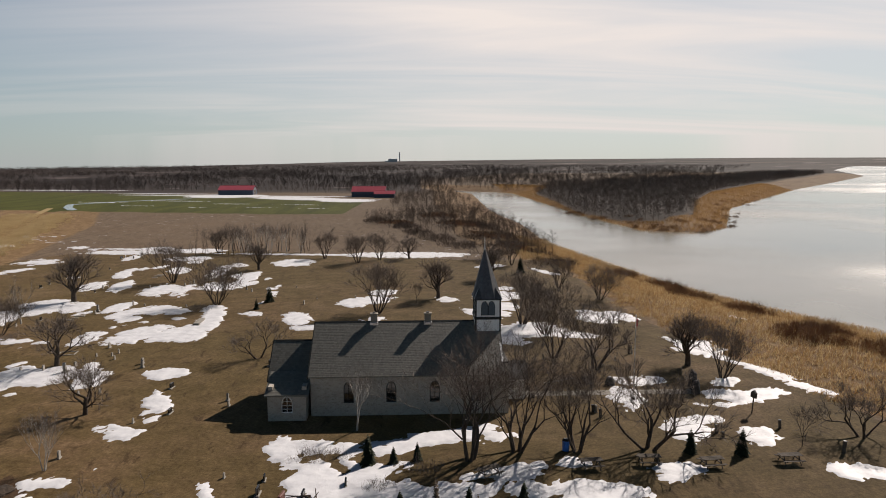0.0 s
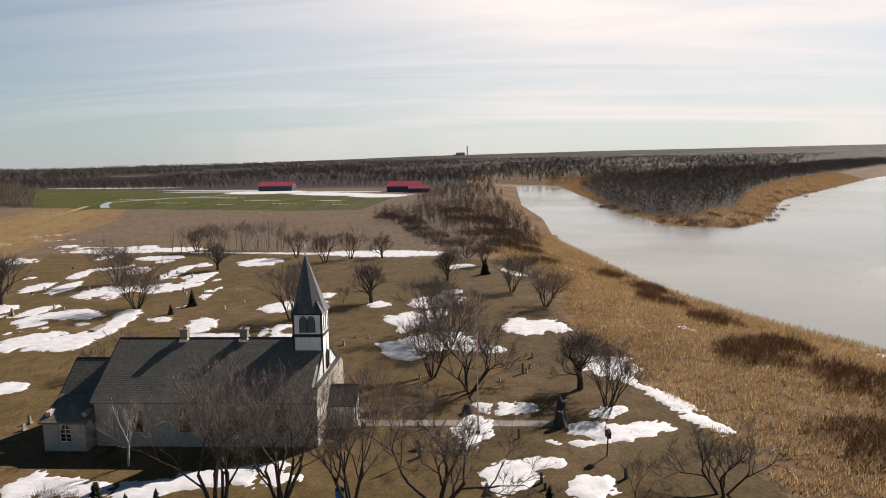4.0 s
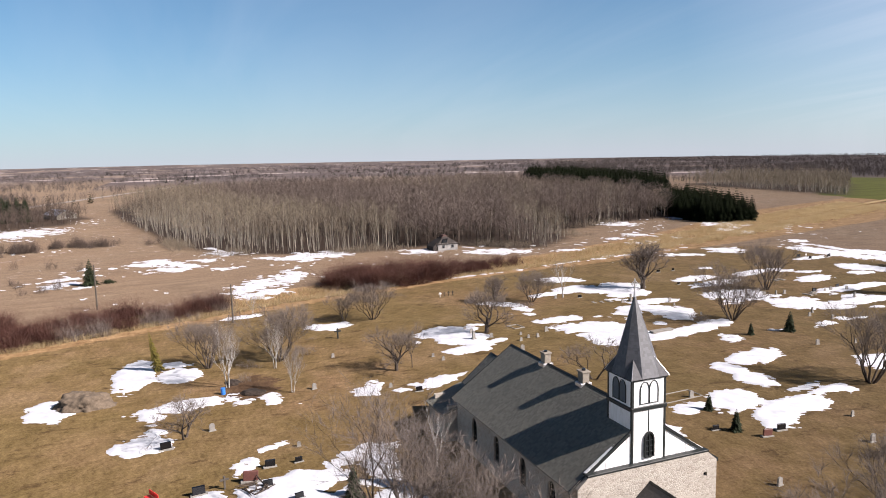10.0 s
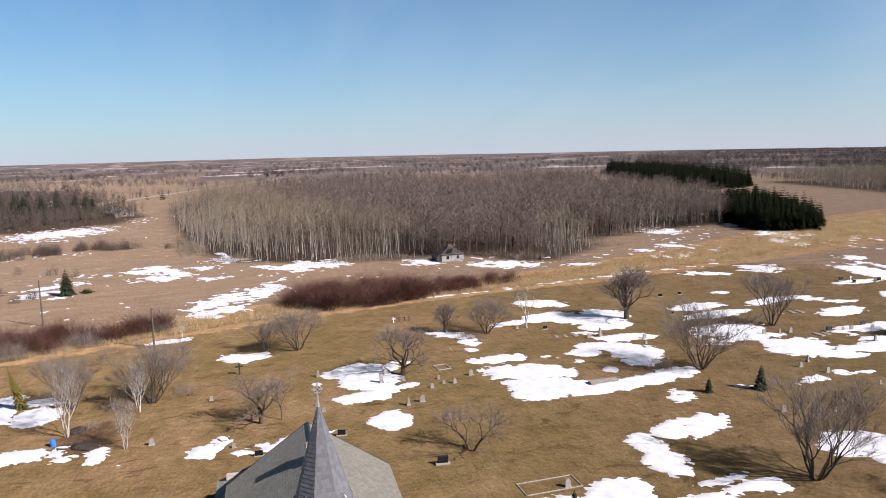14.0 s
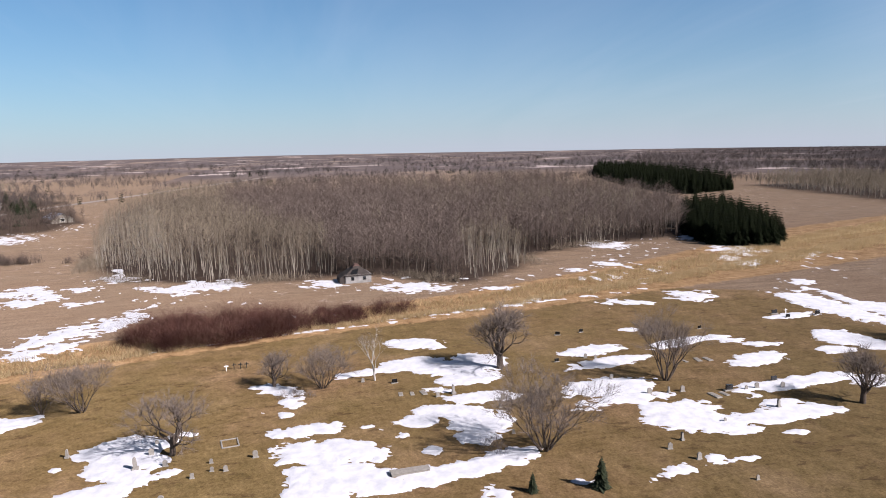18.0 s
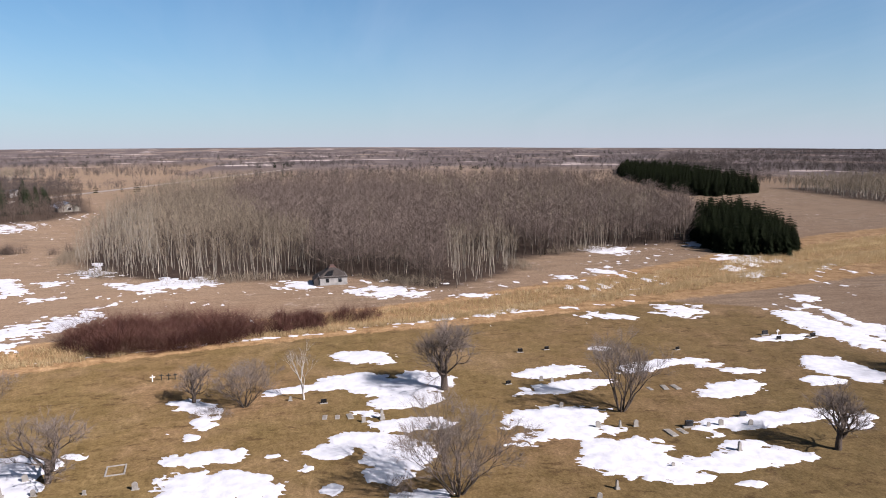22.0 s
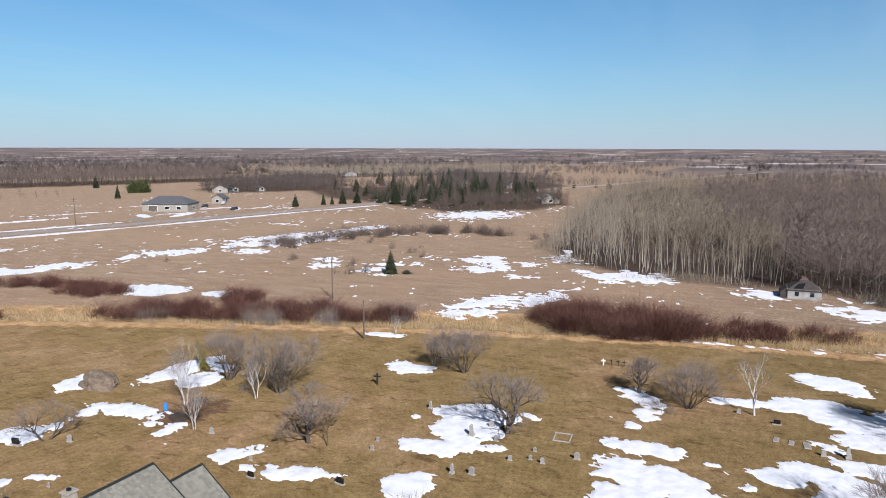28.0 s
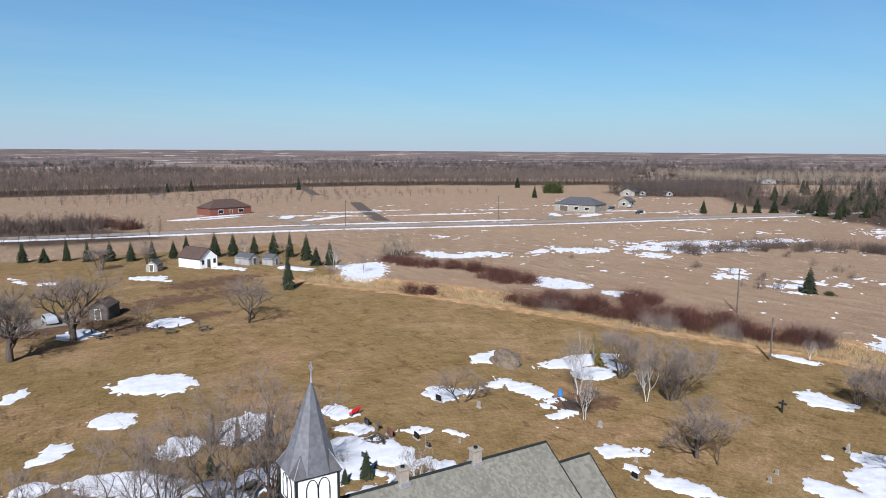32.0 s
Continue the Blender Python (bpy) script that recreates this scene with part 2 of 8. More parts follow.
    # paler stubble beyond the road
    stub = k.ramp(k.math("ADD", k.math("ADD", k.math("MULTIPLY", pos.outputs["Y"], -0.001), k.math("MULTIPLY", pos.outputs["X"], -0.00027)), k.math("MULTIPLY", edge, 0.02)), (0.245, 0.0), (0.265, 0.75))
    field = k.mix(stub, field, k.ramp(streak, (0.3, (0.25, 0.205, 0.155)), (0.55, (0.345, 0.29, 0.22)), (0.75, (0.42, 0.36, 0.28))))
    c = k.mix(weight(lawn_w), field, lawn)
    flecks = k.math("MULTIPLY", k.ramp(k.noise(0.30, 9, 0.68, k.coord(scale=(1.0, 0.75, 1), rot=(0, 0, 0.3))), (0.60, 0.0), (0.635, 0.9)), k.ramp(k.noise(0.012, 4, 0.6), (0.44, 0.0), (0.56, 1.0)))
    c = k.mix(k.math("MULTIPLY", flecks, k.math("SUBTRACT", 1.0, weight(lawn_w))), c, (0.72, 0.72, 0.74))
    c = k.mix(weight(reed_w), c, reed)
    c = k.mix(weight(green_w), c, green)
    far = k.attr("far").outputs["Fac"]
    band = k.noise(0.0042, 7, 0.66, k.coord(scale=(0.55, 1.5, 1), rot=(0, 0, 0.55)))
    # greyed, slightly bluish stops: distance haze mixed into the woods' colours
    woods = k.ramp(band, (0.38, (0.092, 0.086, 0.092)), (0.50, (0.15, 0.138, 0.142)), (0.57, (0.195, 0.178, 0.175)), (0.61, (0.30, 0.265, 0.235)), (0.69, (0.37, 0.33, 0.285)))
    woods = k.mix(k.ramp(k.noise(0.006, 5, 0.6, k.coord(scale=(1, 1, 1), rot=(0, 0, 1))), (0.61, 0.0), (0.63, 0.75)), woods, (0.80, 0.80, 0.83))
    # woods darkened to the north, towards the sun: backlit shade put into the colour
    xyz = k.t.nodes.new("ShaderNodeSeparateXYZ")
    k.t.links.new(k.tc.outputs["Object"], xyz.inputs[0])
    sunward_dark = k.ramp(k.math("MULTIPLY", k.math("ADD", xyz.outputs["Y"], k.math("MULTIPLY", xyz.outputs["X"], 0.6)), 0.001), (0.1, 0.0), (0.45, 1.0))
    woods = k.mix(sunward_dark, woods, k.mix(1.0, woods, (0.42, 0.39, 0.39), "MULTIPLY"))
    # leaf litter with some snow, coloured near black for the shade between trunks
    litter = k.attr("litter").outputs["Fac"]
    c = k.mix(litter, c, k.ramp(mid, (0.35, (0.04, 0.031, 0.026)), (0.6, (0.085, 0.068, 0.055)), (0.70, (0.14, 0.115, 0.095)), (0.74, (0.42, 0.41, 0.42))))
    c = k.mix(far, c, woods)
    tuft = k.ramp(k.noise(1.7, 8, 0.85), (0.44, 0.0), (0.57, 1.0))
    near = k.math("SUBTRACT", 1.0, far)
    c = k.mix(k.math("MULTIPLY", k.math("MULTIPLY", tuft, near), 0.55), c, k.mix(1.0, c, (0.45, 0.41, 0.36), "MULTIPLY"))
    c = k.mix(k.math("MULTIPLY", k.ramp(fine, (0.44, 0.0), (0.56, 1.0)), 0.5), c, k.mix(1.0, c, (0.55, 0.5, 0.45), "MULTIPLY"))
    k.color(k.mix(1.0, c, (0.63, 0.545, 0.495), "MULTIPLY"))
    k.bump(fine, 0.5, 0.05)
    k.bsdf.inputs["Diffuse Roughness"].default_value = 0.55
    return k.m


M = {}
M["ground"] = make_ground()


def make_snow():
    k = NT("old_snow", 0.6, 0, 0.3)
    n = k.noise(0.7, 5, 0.6)
    c = k.ramp(n, (0.25, (0.42, 0.43, 0.46)), (0.5, (0.54, 0.55, 0.58)), (0.8, (0.64, 0.65, 0.67)))
    c = k.mix(k.ramp(k.noise(2.5, 6, 0.7), (0.62, 0.0), (0.75, 0.35)), c, (0.42, 0.36, 0.28))
    k.color(c).bump(k.math("ADD", k.noise(1.2, 5), k.math("MULTIPLY", k.noise(9.0, 3), 0.3)), 0.6, 0.12)
    k.bsdf.inputs["Subsurface Weight"].default_value = 0.0
    return k.m


M["snow"] = make_snow()


def make_water():
    k = NT("river_water", 0.08, 0, 0.5)
    k.color(k.ramp(k.noise(0.01, 4), (0.35, (0.16, 0.165, 0.15)), (0.65, (0.22, 0.21, 0.185))))
    k.bump(k.noise(0.6, 4, 0.6, k.coord(scale=(1, 0.4, 1))), 0.12, 0.05)
    k.rough(k.ramp(k.noise(0.008, 4, 0.6), (0.4, 0.10), (0.62, 0.28)))
    return k.m


M["water"] = make_water()


def make_stone():
    """Pale limestone rubble with broad lime pointing and blackened patches."""
    k = NT("limestone_wall", 0.92, 0, 0.2)
    v = k.coord(scale=(1.0, 1.0, 1.6))
    d = k.voronoi(4.2, v, "DISTANCE_TO_EDGE")
    cell = k.voronoi(4.2, v, "F1", "Color")
    sep = k.t.nodes.new("ShaderNodeSeparateColor")
    k.t.links.new(cell, sep.inputs[0])
    st = k.ramp(sep.outputs[0], (0.0, (0.27, 0.24, 0.20)), (0.3, (0.34, 0.305, 0.26)), (0.7, (0.38, 0.345, 0.295)), (1.0, (0.42, 0.38, 0.33)))
    c = k.mix(k.ramp(d, (0.03, 0.8), (0.12, 0.15)), st, (0.40, 0.365, 0.315))
    c = k.mix(k.ramp(k.noise(0.7, 6, 0.7), (0.52, 0.0), (0.78, 0.4)), c, (0.24, 0.20, 0.155))
    k.color(c)
    k.bump(k.math("ADD", k.ramp(d, (0.0, 0.0), (0.12, 1.0)), k.math("MULTIPLY", k.noise(14, 4), 0.5)), 0.5, 0.03)
    return k.m


M["stone"] = make_stone()


def make_shingle(name, dark, light):
    k = NT(name, 0.66, 0, 0.9)
    k.bsdf.inputs["Diffuse Roughness"].default_value = 0.8
    r = k.island()
    mean = tuple(0.45 * x + 0.55 * y for x, y in zip(dark, light))
    c = k.ramp(r, (0.0, tuple(0.72 * x for x in mean)), (0.5, mean), (1.0, tuple(min(1, x * 1.3) for x in mean)))
    c = k.mix(k.ramp(k.noise(0.35, 7, 0.7), (0.45, 0.0), (0.72, 0.45)), c, dark)
    g = k.noise(5, 5, 0.6, k.coord(scale=(6, 1, 1)))
    c = k.mix(k.math("MULTIPLY", g, 0.4), c, tuple(x * 0.55 for x in dark))
    k.color(c).bump(g, 0.12, 0.004)
    return k.m


M["shingle"] = make_shingle("weathered_cedar_shingle", (0.092, 0.089, 0.071), (0.185, 0.175, 0.138))
M["slate"] = make_shingle("grey_spire_shingle", (0.060, 0.062, 0.070), (0.112, 0.114, 0.126))
M["lead"] = plain("dull_sheet_metal", (0.15, 0.148, 0.155), 0.4, 2.0, 0.7, fine=12)
M["porch_roof"] = make_shingle("black_porch_shingle", (0.045, 0.042, 0.04), (0.10, 0.095, 0.09))


def make_boards():
    k = NT("white_painted_boards", 0.55, 0, 0.4)
    n = k.noise(1.3, 6, 0.65, k.coord(scale=(3, 3, 0.6)))
    c = k.ramp(n, (0.3, (0.70, 0.69, 0.66)), (0.55, (0.82, 0.82, 0.80)), (0.8, (0.86, 0.86, 0.84)))
    k.color(c).bump(k.noise(25, 3), 0.15, 0.005)
    return k.m


M["white"] = make_boards()
M["trim"] = plain("dark_green_trim", (0.028, 0.034, 0.032), 0.3, 4, 0.5, spec=0.4)
# belfry boards turned from the sun: blue-grey shade put into the colour
M["shade_louvre"] = plain("shaded_blue_grey_louvre", (0.22, 0.27, 0.31), 0.15, 5, 0.6)
M["pane"] = plain("dark_window_glass", (0.02, 0.025, 0.03), 0.2, 3, 0.08, spec=0.6, bump=0)
M["concrete"] = plain("path_concrete", (0.40, 0.37, 0.32), 0.18, 1.2, 0.9, bump=0.4)
M["chimney"] = plain("pale_chimney_brick", (0.48, 0.42, 0.34), 0.25, 5, 0.9, bump=0.5)
M["metal"] = plain("galvanised_steel", (0.55, 0.55, 0.56), 0.15, 6, 0.35, 0.8, bump=0.1)
M["red"] = plain("faded_red_cloth", (0.55, 0.16, 0.16), 0.2, 4, 0.8)


def grass(name, lo, hi):
    """Dry blades that let some light through."""
    k = NT(name, 0.95, 0, 0.1)
    c = k.ramp(k.noise(0.15, 5, 0.65), (0.35, lo), (0.65, hi))
    c = k.mix(0.4, c, k.ramp(k.island(), (0.0, lo), (1.0, hi)))
    c = k.mix(1.0, c, (0.72, 0.72, 0.72), "MULTIPLY")
    k.color(c)
    tl = k.t.nodes.new("ShaderNodeBsdfTranslucent")
    k.t.links.new(c, tl.inputs["Color"])
    mx = k.t.nodes.new("ShaderNodeMixShader")
    mx.inputs[0].default_value = 0.45
    out = [n for n in k.t.nodes if n.type == "OUTPUT_MATERIAL"][0]
    k.t.links.new(k.bsdf.outputs[0], mx.inputs[1])
    k.t.links.new(tl.outputs[0], mx.inputs[2])
    k.t.links.new(mx.outputs[0], out.inputs["Surface"])
    return k.m


def make_bark(name, lo, hi, scale=3.0):
    k = NT(name, 0.95, 0, 0.15)
    n = k.noise(scale, 6, 0.7, k.coord(scale=(4, 4, 0.8)))
    r = k.rand()
    c = k.mix(k.math("MULTIPLY", r, 0.35), k.ramp(n, (0.3, lo), (0.7, hi)), tuple(x * 0.7 for x in hi))
    k.color(c).bump(n, 0.6, 0.03)
    return k.m


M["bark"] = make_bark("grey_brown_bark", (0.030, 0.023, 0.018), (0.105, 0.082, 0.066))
M["twig"] = plain("winter_twigs", (0.33, 0.270, 0.232), 0.25, 0.6, 0.95, bump=0)
M["birch_bark"] = make_bark("white_birch_bark", (0.22, 0.20, 0.18), (0.55, 0.53, 0.49), 2.0)
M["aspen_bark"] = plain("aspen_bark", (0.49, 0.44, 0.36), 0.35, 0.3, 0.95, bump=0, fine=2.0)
M["aspen_twig"] = plain("aspen_twigs", (0.375, 0.305, 0.22), 0.3, 0.05, 0.95, bump=0, fine=0.4)
M["oak_twig"] = plain("oak_twigs", (0.25, 0.192, 0.16), 0.5, 0.13, 0.95, bump=0, fine=0.5)
stems = NT("red_willow_stems", 0.9, 0, 0.3)
M["red_twig"] = stems.color(stems.ramp(stems.noise(0.32, 6, 0.75), (0.34, (0.034, 0.014, 0.012)), (0.48, (0.070, 0.027, 0.019)), (0.60, (0.090, 0.045, 0.032)), (0.72, (0.18, 0.125, 0.09)))).m
M["grey_twig"] = plain("grey_willow_stems", (0.17, 0.125, 0.10), 0.35, 0.12, 0.9, bump=0, fine=1.0)
M["reed"] = grass("dry_reed_blades", (0.48, 0.36, 0.185), (0.74, 0.58, 0.34))
M["rust_grass"] = grass("rusty_bank_grass", (0.28, 0.15, 0.06), (0.52, 0.34, 0.16))
M["rust_twig"] = plain("rusty_shrub_stems", (0.42, 0.23, 0.12), 0.45, 0.3, 0.95, bump=0, fine=1.0)
M["needle"] = plain("spruce_needles", (0.042, 0.057, 0.023), 0.45, 1.5, 0.85, bump=0, fine=6)
M["pine_needle"] = plain("dark_pine_needles", (0.018, 0.025, 0.011), 0.5, 0.2, 1.0, spec=0.05, bump=0, fine=2)


# ---- helpers for building ----
def part(name, bm, material, parent=None, label=""):
    """Links a bmesh as one mesh object under a thing or a part."""
    me = bpy.data.meshes.new(name)
    bm.to_mesh(me)
    bm.free()
    me.materials.append(material)
    ob = new(name, me)
    if parent is not None:
        ob.parent = parent
    if label:
        tagged(ob, label)
    return ob


def mesh_np(name, verts, faces, material, parent=None, smooth=False):
    """Links arrays of points and of triangles or quads as one mesh object."""
    verts, faces = np.asarray(verts, np.float32), np.asarray(faces, np.int32)
    me = bpy.data.meshes.new(name)
    n, k = faces.shape
    me.vertices.add(len(verts))
    me.vertices.foreach_set("co", verts.ravel())
    me.loops.add(n * k)
    me.loops.foreach_set("vertex_index", faces.ravel())
    me.polygons.add(n)
    me.polygons.foreach_set("loop_start", np.arange(0, n * k, k, dtype=np.int32))
    me.polygons.foreach_set("loop_total", np.full(n, k, np.int32))
    me.polygons.foreach_set("use_smooth", np.full(n, smooth, bool))
    me.update(calc_edges=True)
    me.materials.append(material)
    ob = new(name, me)
    if parent is not None:
        ob.parent = parent
    return ob


def empty(name, label, category, group="", kind="", at=None):
    ob = new(name)
    ob.empty_display_size = 0.2
    if at is not None:
        ob.matrix_basis = at
    return tagged(ob, label, category, group, kind)


def box(bm, x0, x1, y0, y1, z0, z1, bevel=0.0):
    """A block between two corners."""
    vs = [bm.verts.new(p) for p in ((x0, y0, z0), (x1, y0, z0), (x1, y1, z0), (x0, y1, z0),
                                    (x0, y0, z1), (x1, y0, z1), (x1, y1, z1), (x0, y1, z1))]
    fs = [bm.faces.new([vs[i] for i in f]) for f in ((3, 2, 1, 0), (4, 5, 6, 7), (0, 1, 5, 4), (1, 2, 6, 5), (2, 3, 7, 6), (3, 0, 4, 7))]
    if bevel:
        bmesh.ops.bevel(bm, geom=list({e for f in fs for e in f.edges}), offset=bevel, segments=1, affect="EDGES", profile=0.7)
    return bm


def bx(x0, x1, y0, y1, z0, z1, bevel=0.0):
    return box(bmesh.new(), x0, x1, y0, y1, z0, z1, bevel)


def prism(bm, outline, a, b, axis):
    """An outline of two coordinates pushed from a to b along an axis (0, 1 or 2)."""
    def at(p, v):
        q = list(p)
        q.insert(axis, v)
        return bm.verts.new(q)
    lo, hi = [at(p, a) for p in outline], [at(p, b) for p in outline]
    n = len(outline)
    bm.faces.new(lo[::-1]), bm.faces.new(hi)
    for i in range(n):
        bm.faces.new((lo[i], lo[(i + 1) % n], hi[(i + 1) % n], hi[i]))
    bmesh.ops.recalc_face_normals(bm, faces=bm.faces)
    return bm


def tube(bm, p, q, r0, r1=None, n=8):
    """A tapered round bar from p to q."""
    p, q = Vector(p), Vector(q)
    d = (q - p)
    side = d.orthogonal().normalized()
    up = d.normalized().cross(side)
    r1 = r0 if r1 is None else r1
    rings = [[bm.verts.new(c + (side * math.cos(a) + up * math.sin(a)) * r) for a in (2 * math.pi * i / n for i in range(n))]
             for c, r in ((p, r0), (q, r1))]
    for i in range(n):
        bm.faces.new((rings[0][i], rings[0][(i + 1) % n], rings[1][(i + 1) % n], rings[1][i]))
    bm.faces.new(rings[0][::-1]), bm.faces.new(rings[1])
    return bm


def arch(w, h, rise, n=6):
    """Outline of a pointed opening, from its foot at the middle of the sill: width, height to the tip, height of the pointed head."""
    pts = [(-w / 2, 0), (w / 2, 0)]
    side = []
    for i in range(n + 1):
        t = i / n
        side.append((w / 2 * (1 - t ** 1.7), h - rise + rise * math.sin(t * math.pi / 2) ** 0.9))
    pts += side
    pts += [(-x, z) for x, z in side[-2::-1]]
    return pts


def shifted(outline, u, v):
    return [(a + u, b + v) for a, b in outline]


def wall_with_holes(outline, holes, thick, m):
    """A wall slab of that thickness with holes right through it. outline and holes in u, v; m places it (u, v, out)."""
    bm = bmesh.new()
    edges = []
    rings = []
    for ring in [outline] + holes:
        vs = [bm.verts.new((u, v, 0)) for u, v in ring]
        rings.append(vs)
        edges += [bm.edges.new((vs[i], vs[(i + 1) % len(vs)])) for i in range(len(vs))]
    bmesh.ops.triangle_fill(bm, edges=edges, use_beauty=True)
    geom = bmesh.ops.extrude_face_region(bm, geom=list(bm.faces))["geom"]
    bmesh.ops.translate(bm, vec=(0, 0, -thick), verts=[g for g in geom if isinstance(g, bmesh.types.BMVert)])
    bmesh.ops.recalc_face_normals(bm, faces=bm.faces)
    bm.transform(m)
    return bm


def frame_ring(outer, inner, depth, m):
    """A frame between two outlines of equal count, with depth."""
    bm = bmesh.new()
    n = len(outer)
    a = [bm.verts.new((u, v, 0)) for u, v in outer]
    b = [bm.verts.new((u, v, 0)) for u, v in inner]
    c = [bm.verts.new((u, v, -depth)) for u, v in outer]
    d = [bm.verts.new((u, v, -depth)) for u, v in inner]
    for i in range(n):
        j = (i + 1) % n
        for q in ((a[i], a[j], b[j], b[i]), (c[j], c[i], d[i], d[j]), (a[j], a[i], c[i], c[j]), (b[i], b[j], d[j], d[i])):
            bm.faces.new(q)
    bmesh.ops.recalc_face_normals(bm, faces=bm.faces)
    bm.transform(m)
    return bm


def place_uv(origin, u, v):
    """Matrix from wall coordinates u, v, out to the world."""
    u, v = Vector(u).normalized(), Vector(v).normalized()
    w = u.cross(v)
    return Matrix(((u.x, v.x, w.x, origin[0]), (u.y, v.y, w.y, origin[1]), (u.z, v.z, w.z, origin[2]), (0, 0, 0, 1)))


def shingles(a, b, c, d, course, width, thick, seed, gap=0.006, lift=0.004):
    """Rows of overlapping shingles on the slope a-b (eave) to d-c (top): arrays of points and quads.
    Each shingle is a thin wedge with its butt proud of the course below."""
    rnd = random.Random(seed)
    a, b, c, d = map(Vector, (a, b, c, d))
    nrm = (b - a).cross(d - a).normalized()
    slope = ((d - a).length + (c - b).length) / 2
    rows = max(1, int(slope / course))
    V, F = [], []
    for r in range(rows):
        t0, t1 = r / rows, min(1.0, (r + 1.25) / rows)
        p0, p1, q0, q1 = a.lerp(d, t0), b.lerp(c, t0), a.lerp(d, t1), b.lerp(c, t1)
        length = (p1 - p0).length
        if length < 0.05:
            continue
        x = -rnd.random() * width
        while x < length:
            w = width * rnd.uniform(0.7, 1.35)
            s, e = max(0, x) / length, min(length, x + w - gap) / length
            x += w
            if e - s < 0.02 / length:
                continue
            drop = rnd.uniform(-0.012, 0.012) / max(0.1, slope)
            h = nrm * (thick + lift + rnd.uniform(0, 0.004))
            g = nrm * lift * 0.2
            lo0, lo1 = p0.lerp(p1, s) + (a - d) * drop, p0.lerp(p1, e) + (a - d) * drop
            k = len(V)
            V += [lo0 + h, lo1 + h, q0.lerp(q1, e) + g, q0.lerp(q1, s) + g, lo0 + g * 0, lo1 + g * 0]
            F += [(k, k + 1, k + 2, k + 3), (k + 4, k + 5, k + 1, k), (k + 5, k + 2, k + 2, k + 1)]
    F = [f for f in F if len(set(f)) == 4]
    return V, F


# ---- ground ----
def smooth(t):
    t = np.clip(t, 0, 1)
    return t * t * (3 - 2 * t)


def chain(pts):
    return np.array(pts, float)


def side_of(x, y, line):
    """Signed distance of points from an open line, positive to its left."""
    best, sign = np.full(x.shape, 1e9), np.zeros(x.shape)
    for (ax, ay), (bx_, by_) in zip(line[:-1], line[1:]):
        dx, dy = bx_ - ax, by_ - ay
        t = np.clip(((x - ax) * dx + (y - ay) * dy) / (dx * dx + dy * dy), 0, 1)
        ex, ey = x - ax - t * dx, y - ay - t * dy
        d = np.hypot(ex, ey)
        s = np.sign(dx * (y - ay) - dy * (x - ax))
        near = d < best
        best, sign = np.where(near, d, best), np.where(near, s, sign)
    return best * np.where(sign == 0, 1, sign)


def inside(x, y, ring):
    """Signed distance from a closed ring, positive within."""
    ring = np.vstack([ring, ring[:1]])
    best, odd = np.full(x.shape, 1e9), np.zeros(x.shape, bool)
    for (ax, ay), (bx_, by_) in zip(ring[:-1], ring[1:]):
        dx, dy = bx_ - ax, by_ - ay
        t = np.clip(((x - ax) * dx + (y - ay) * dy) / (dx * dx + dy * dy), 0, 1)
        best = np.minimum(best, np.hypot(x - ax - t * dx, y - ay - t * dy))
        cross = ((ay > y) != (by_ > y)) & (x < (bx_ - ax) * (y - ay) / (by_ - ay + 1e-12) + ax)
        odd ^= cross
    return np.where(odd, best, -best)


LAWN = chain([(-47, -97), (-69, -62), (-82, -21), (-90, 3), (-97, 40), (-104, 72), (-110, 100), (-97, 122), (-60, 124), (-24, 112),
              (6, 101), (27, 100), (28, 43), (30, 25), (33, 11), (37, -4), (41, -30), (46, -80), (60, -170), (-60, -170), (-52, -128)])
RIVER = chain([(190, -420), (118, -90), (88, 5), (74, 42), (66, 58), (55, 89), (43, 166), (45, 240), (40, 320), (46, 520), (22, 585), (74, 525),
               (77, 274), (83, 205), (107, 195), (126, 214), (180, 328), (323, 530), (743, 1062), (1019, 1599), (1700, 2600),
               (2100, 2500), (1250, 1300), (800, 500), (700, 0), (700, -420)])
GREEN = chain([(-236, 297), (-180, 280), (-72, 253), (-40, 254), (-36, 350), (-100, 402), (-150, 433), (-345, 505), (-430, 500)])
REEDS = chain([(-44, -112), (-62, -82), (-80, -40), (-92, -8), (-101, 25), (-108, 62), (-124, 112), (-152, 185), (-188, 285), (-196, 310)])
FAR_FIELD = chain([(36, 844), (30, 690), (110, 760), (260, 821), (393, 893), (450, 1030), (353, 1160), (257, 1180), (154, 1140)])
POINT_WOOD = chain([(88, 480), (86, 395), (80, 300), (86, 246), (100, 222), (128, 258), (164, 345), (218, 447), (310, 577), (440, 752), (660, 1045), (760, 1230), (560, 1050), (339, 800), (221, 715), (125, 590)])
BARE_SOIL = [(-21, -117, 10, 6), (-27, -121, 8, 4), (-24, -104, 7, 3.5), (-11, -103, 10, 5), (-3, -84, 9, 4), (-13, -87, 6, 3), (4, -96, 12, 6), (14, -90, 12, 6), (-41, -21, 4.5, 3.2), (-8, -50, 2.6, 1.2), (-20, -46, 2.2, 1.0), (-30, -58, 1.8, 0.8)]
PENINSULA = chain([(92, 540), (90, 343), (88, 285), (97, 246), (110, 232), (146, 300), (205, 405), (300, 535), (690, 1010), (960, 1490), (620, 1480), (300, 900), (150, 640)])

FOREST = chain([(-226, -33), (-178, -22), (-160, -13), (-150, 4), (-145, 28), (-146, 48), (-131, 58), (-127, 66), (-142, 84), (-160, 92), (-174, 124),
                (-177, 150), (-205, 166), (-250, 192), (-330, 215), (-520, 230), (-520, -45), (-380, -57), (-300, -46)])


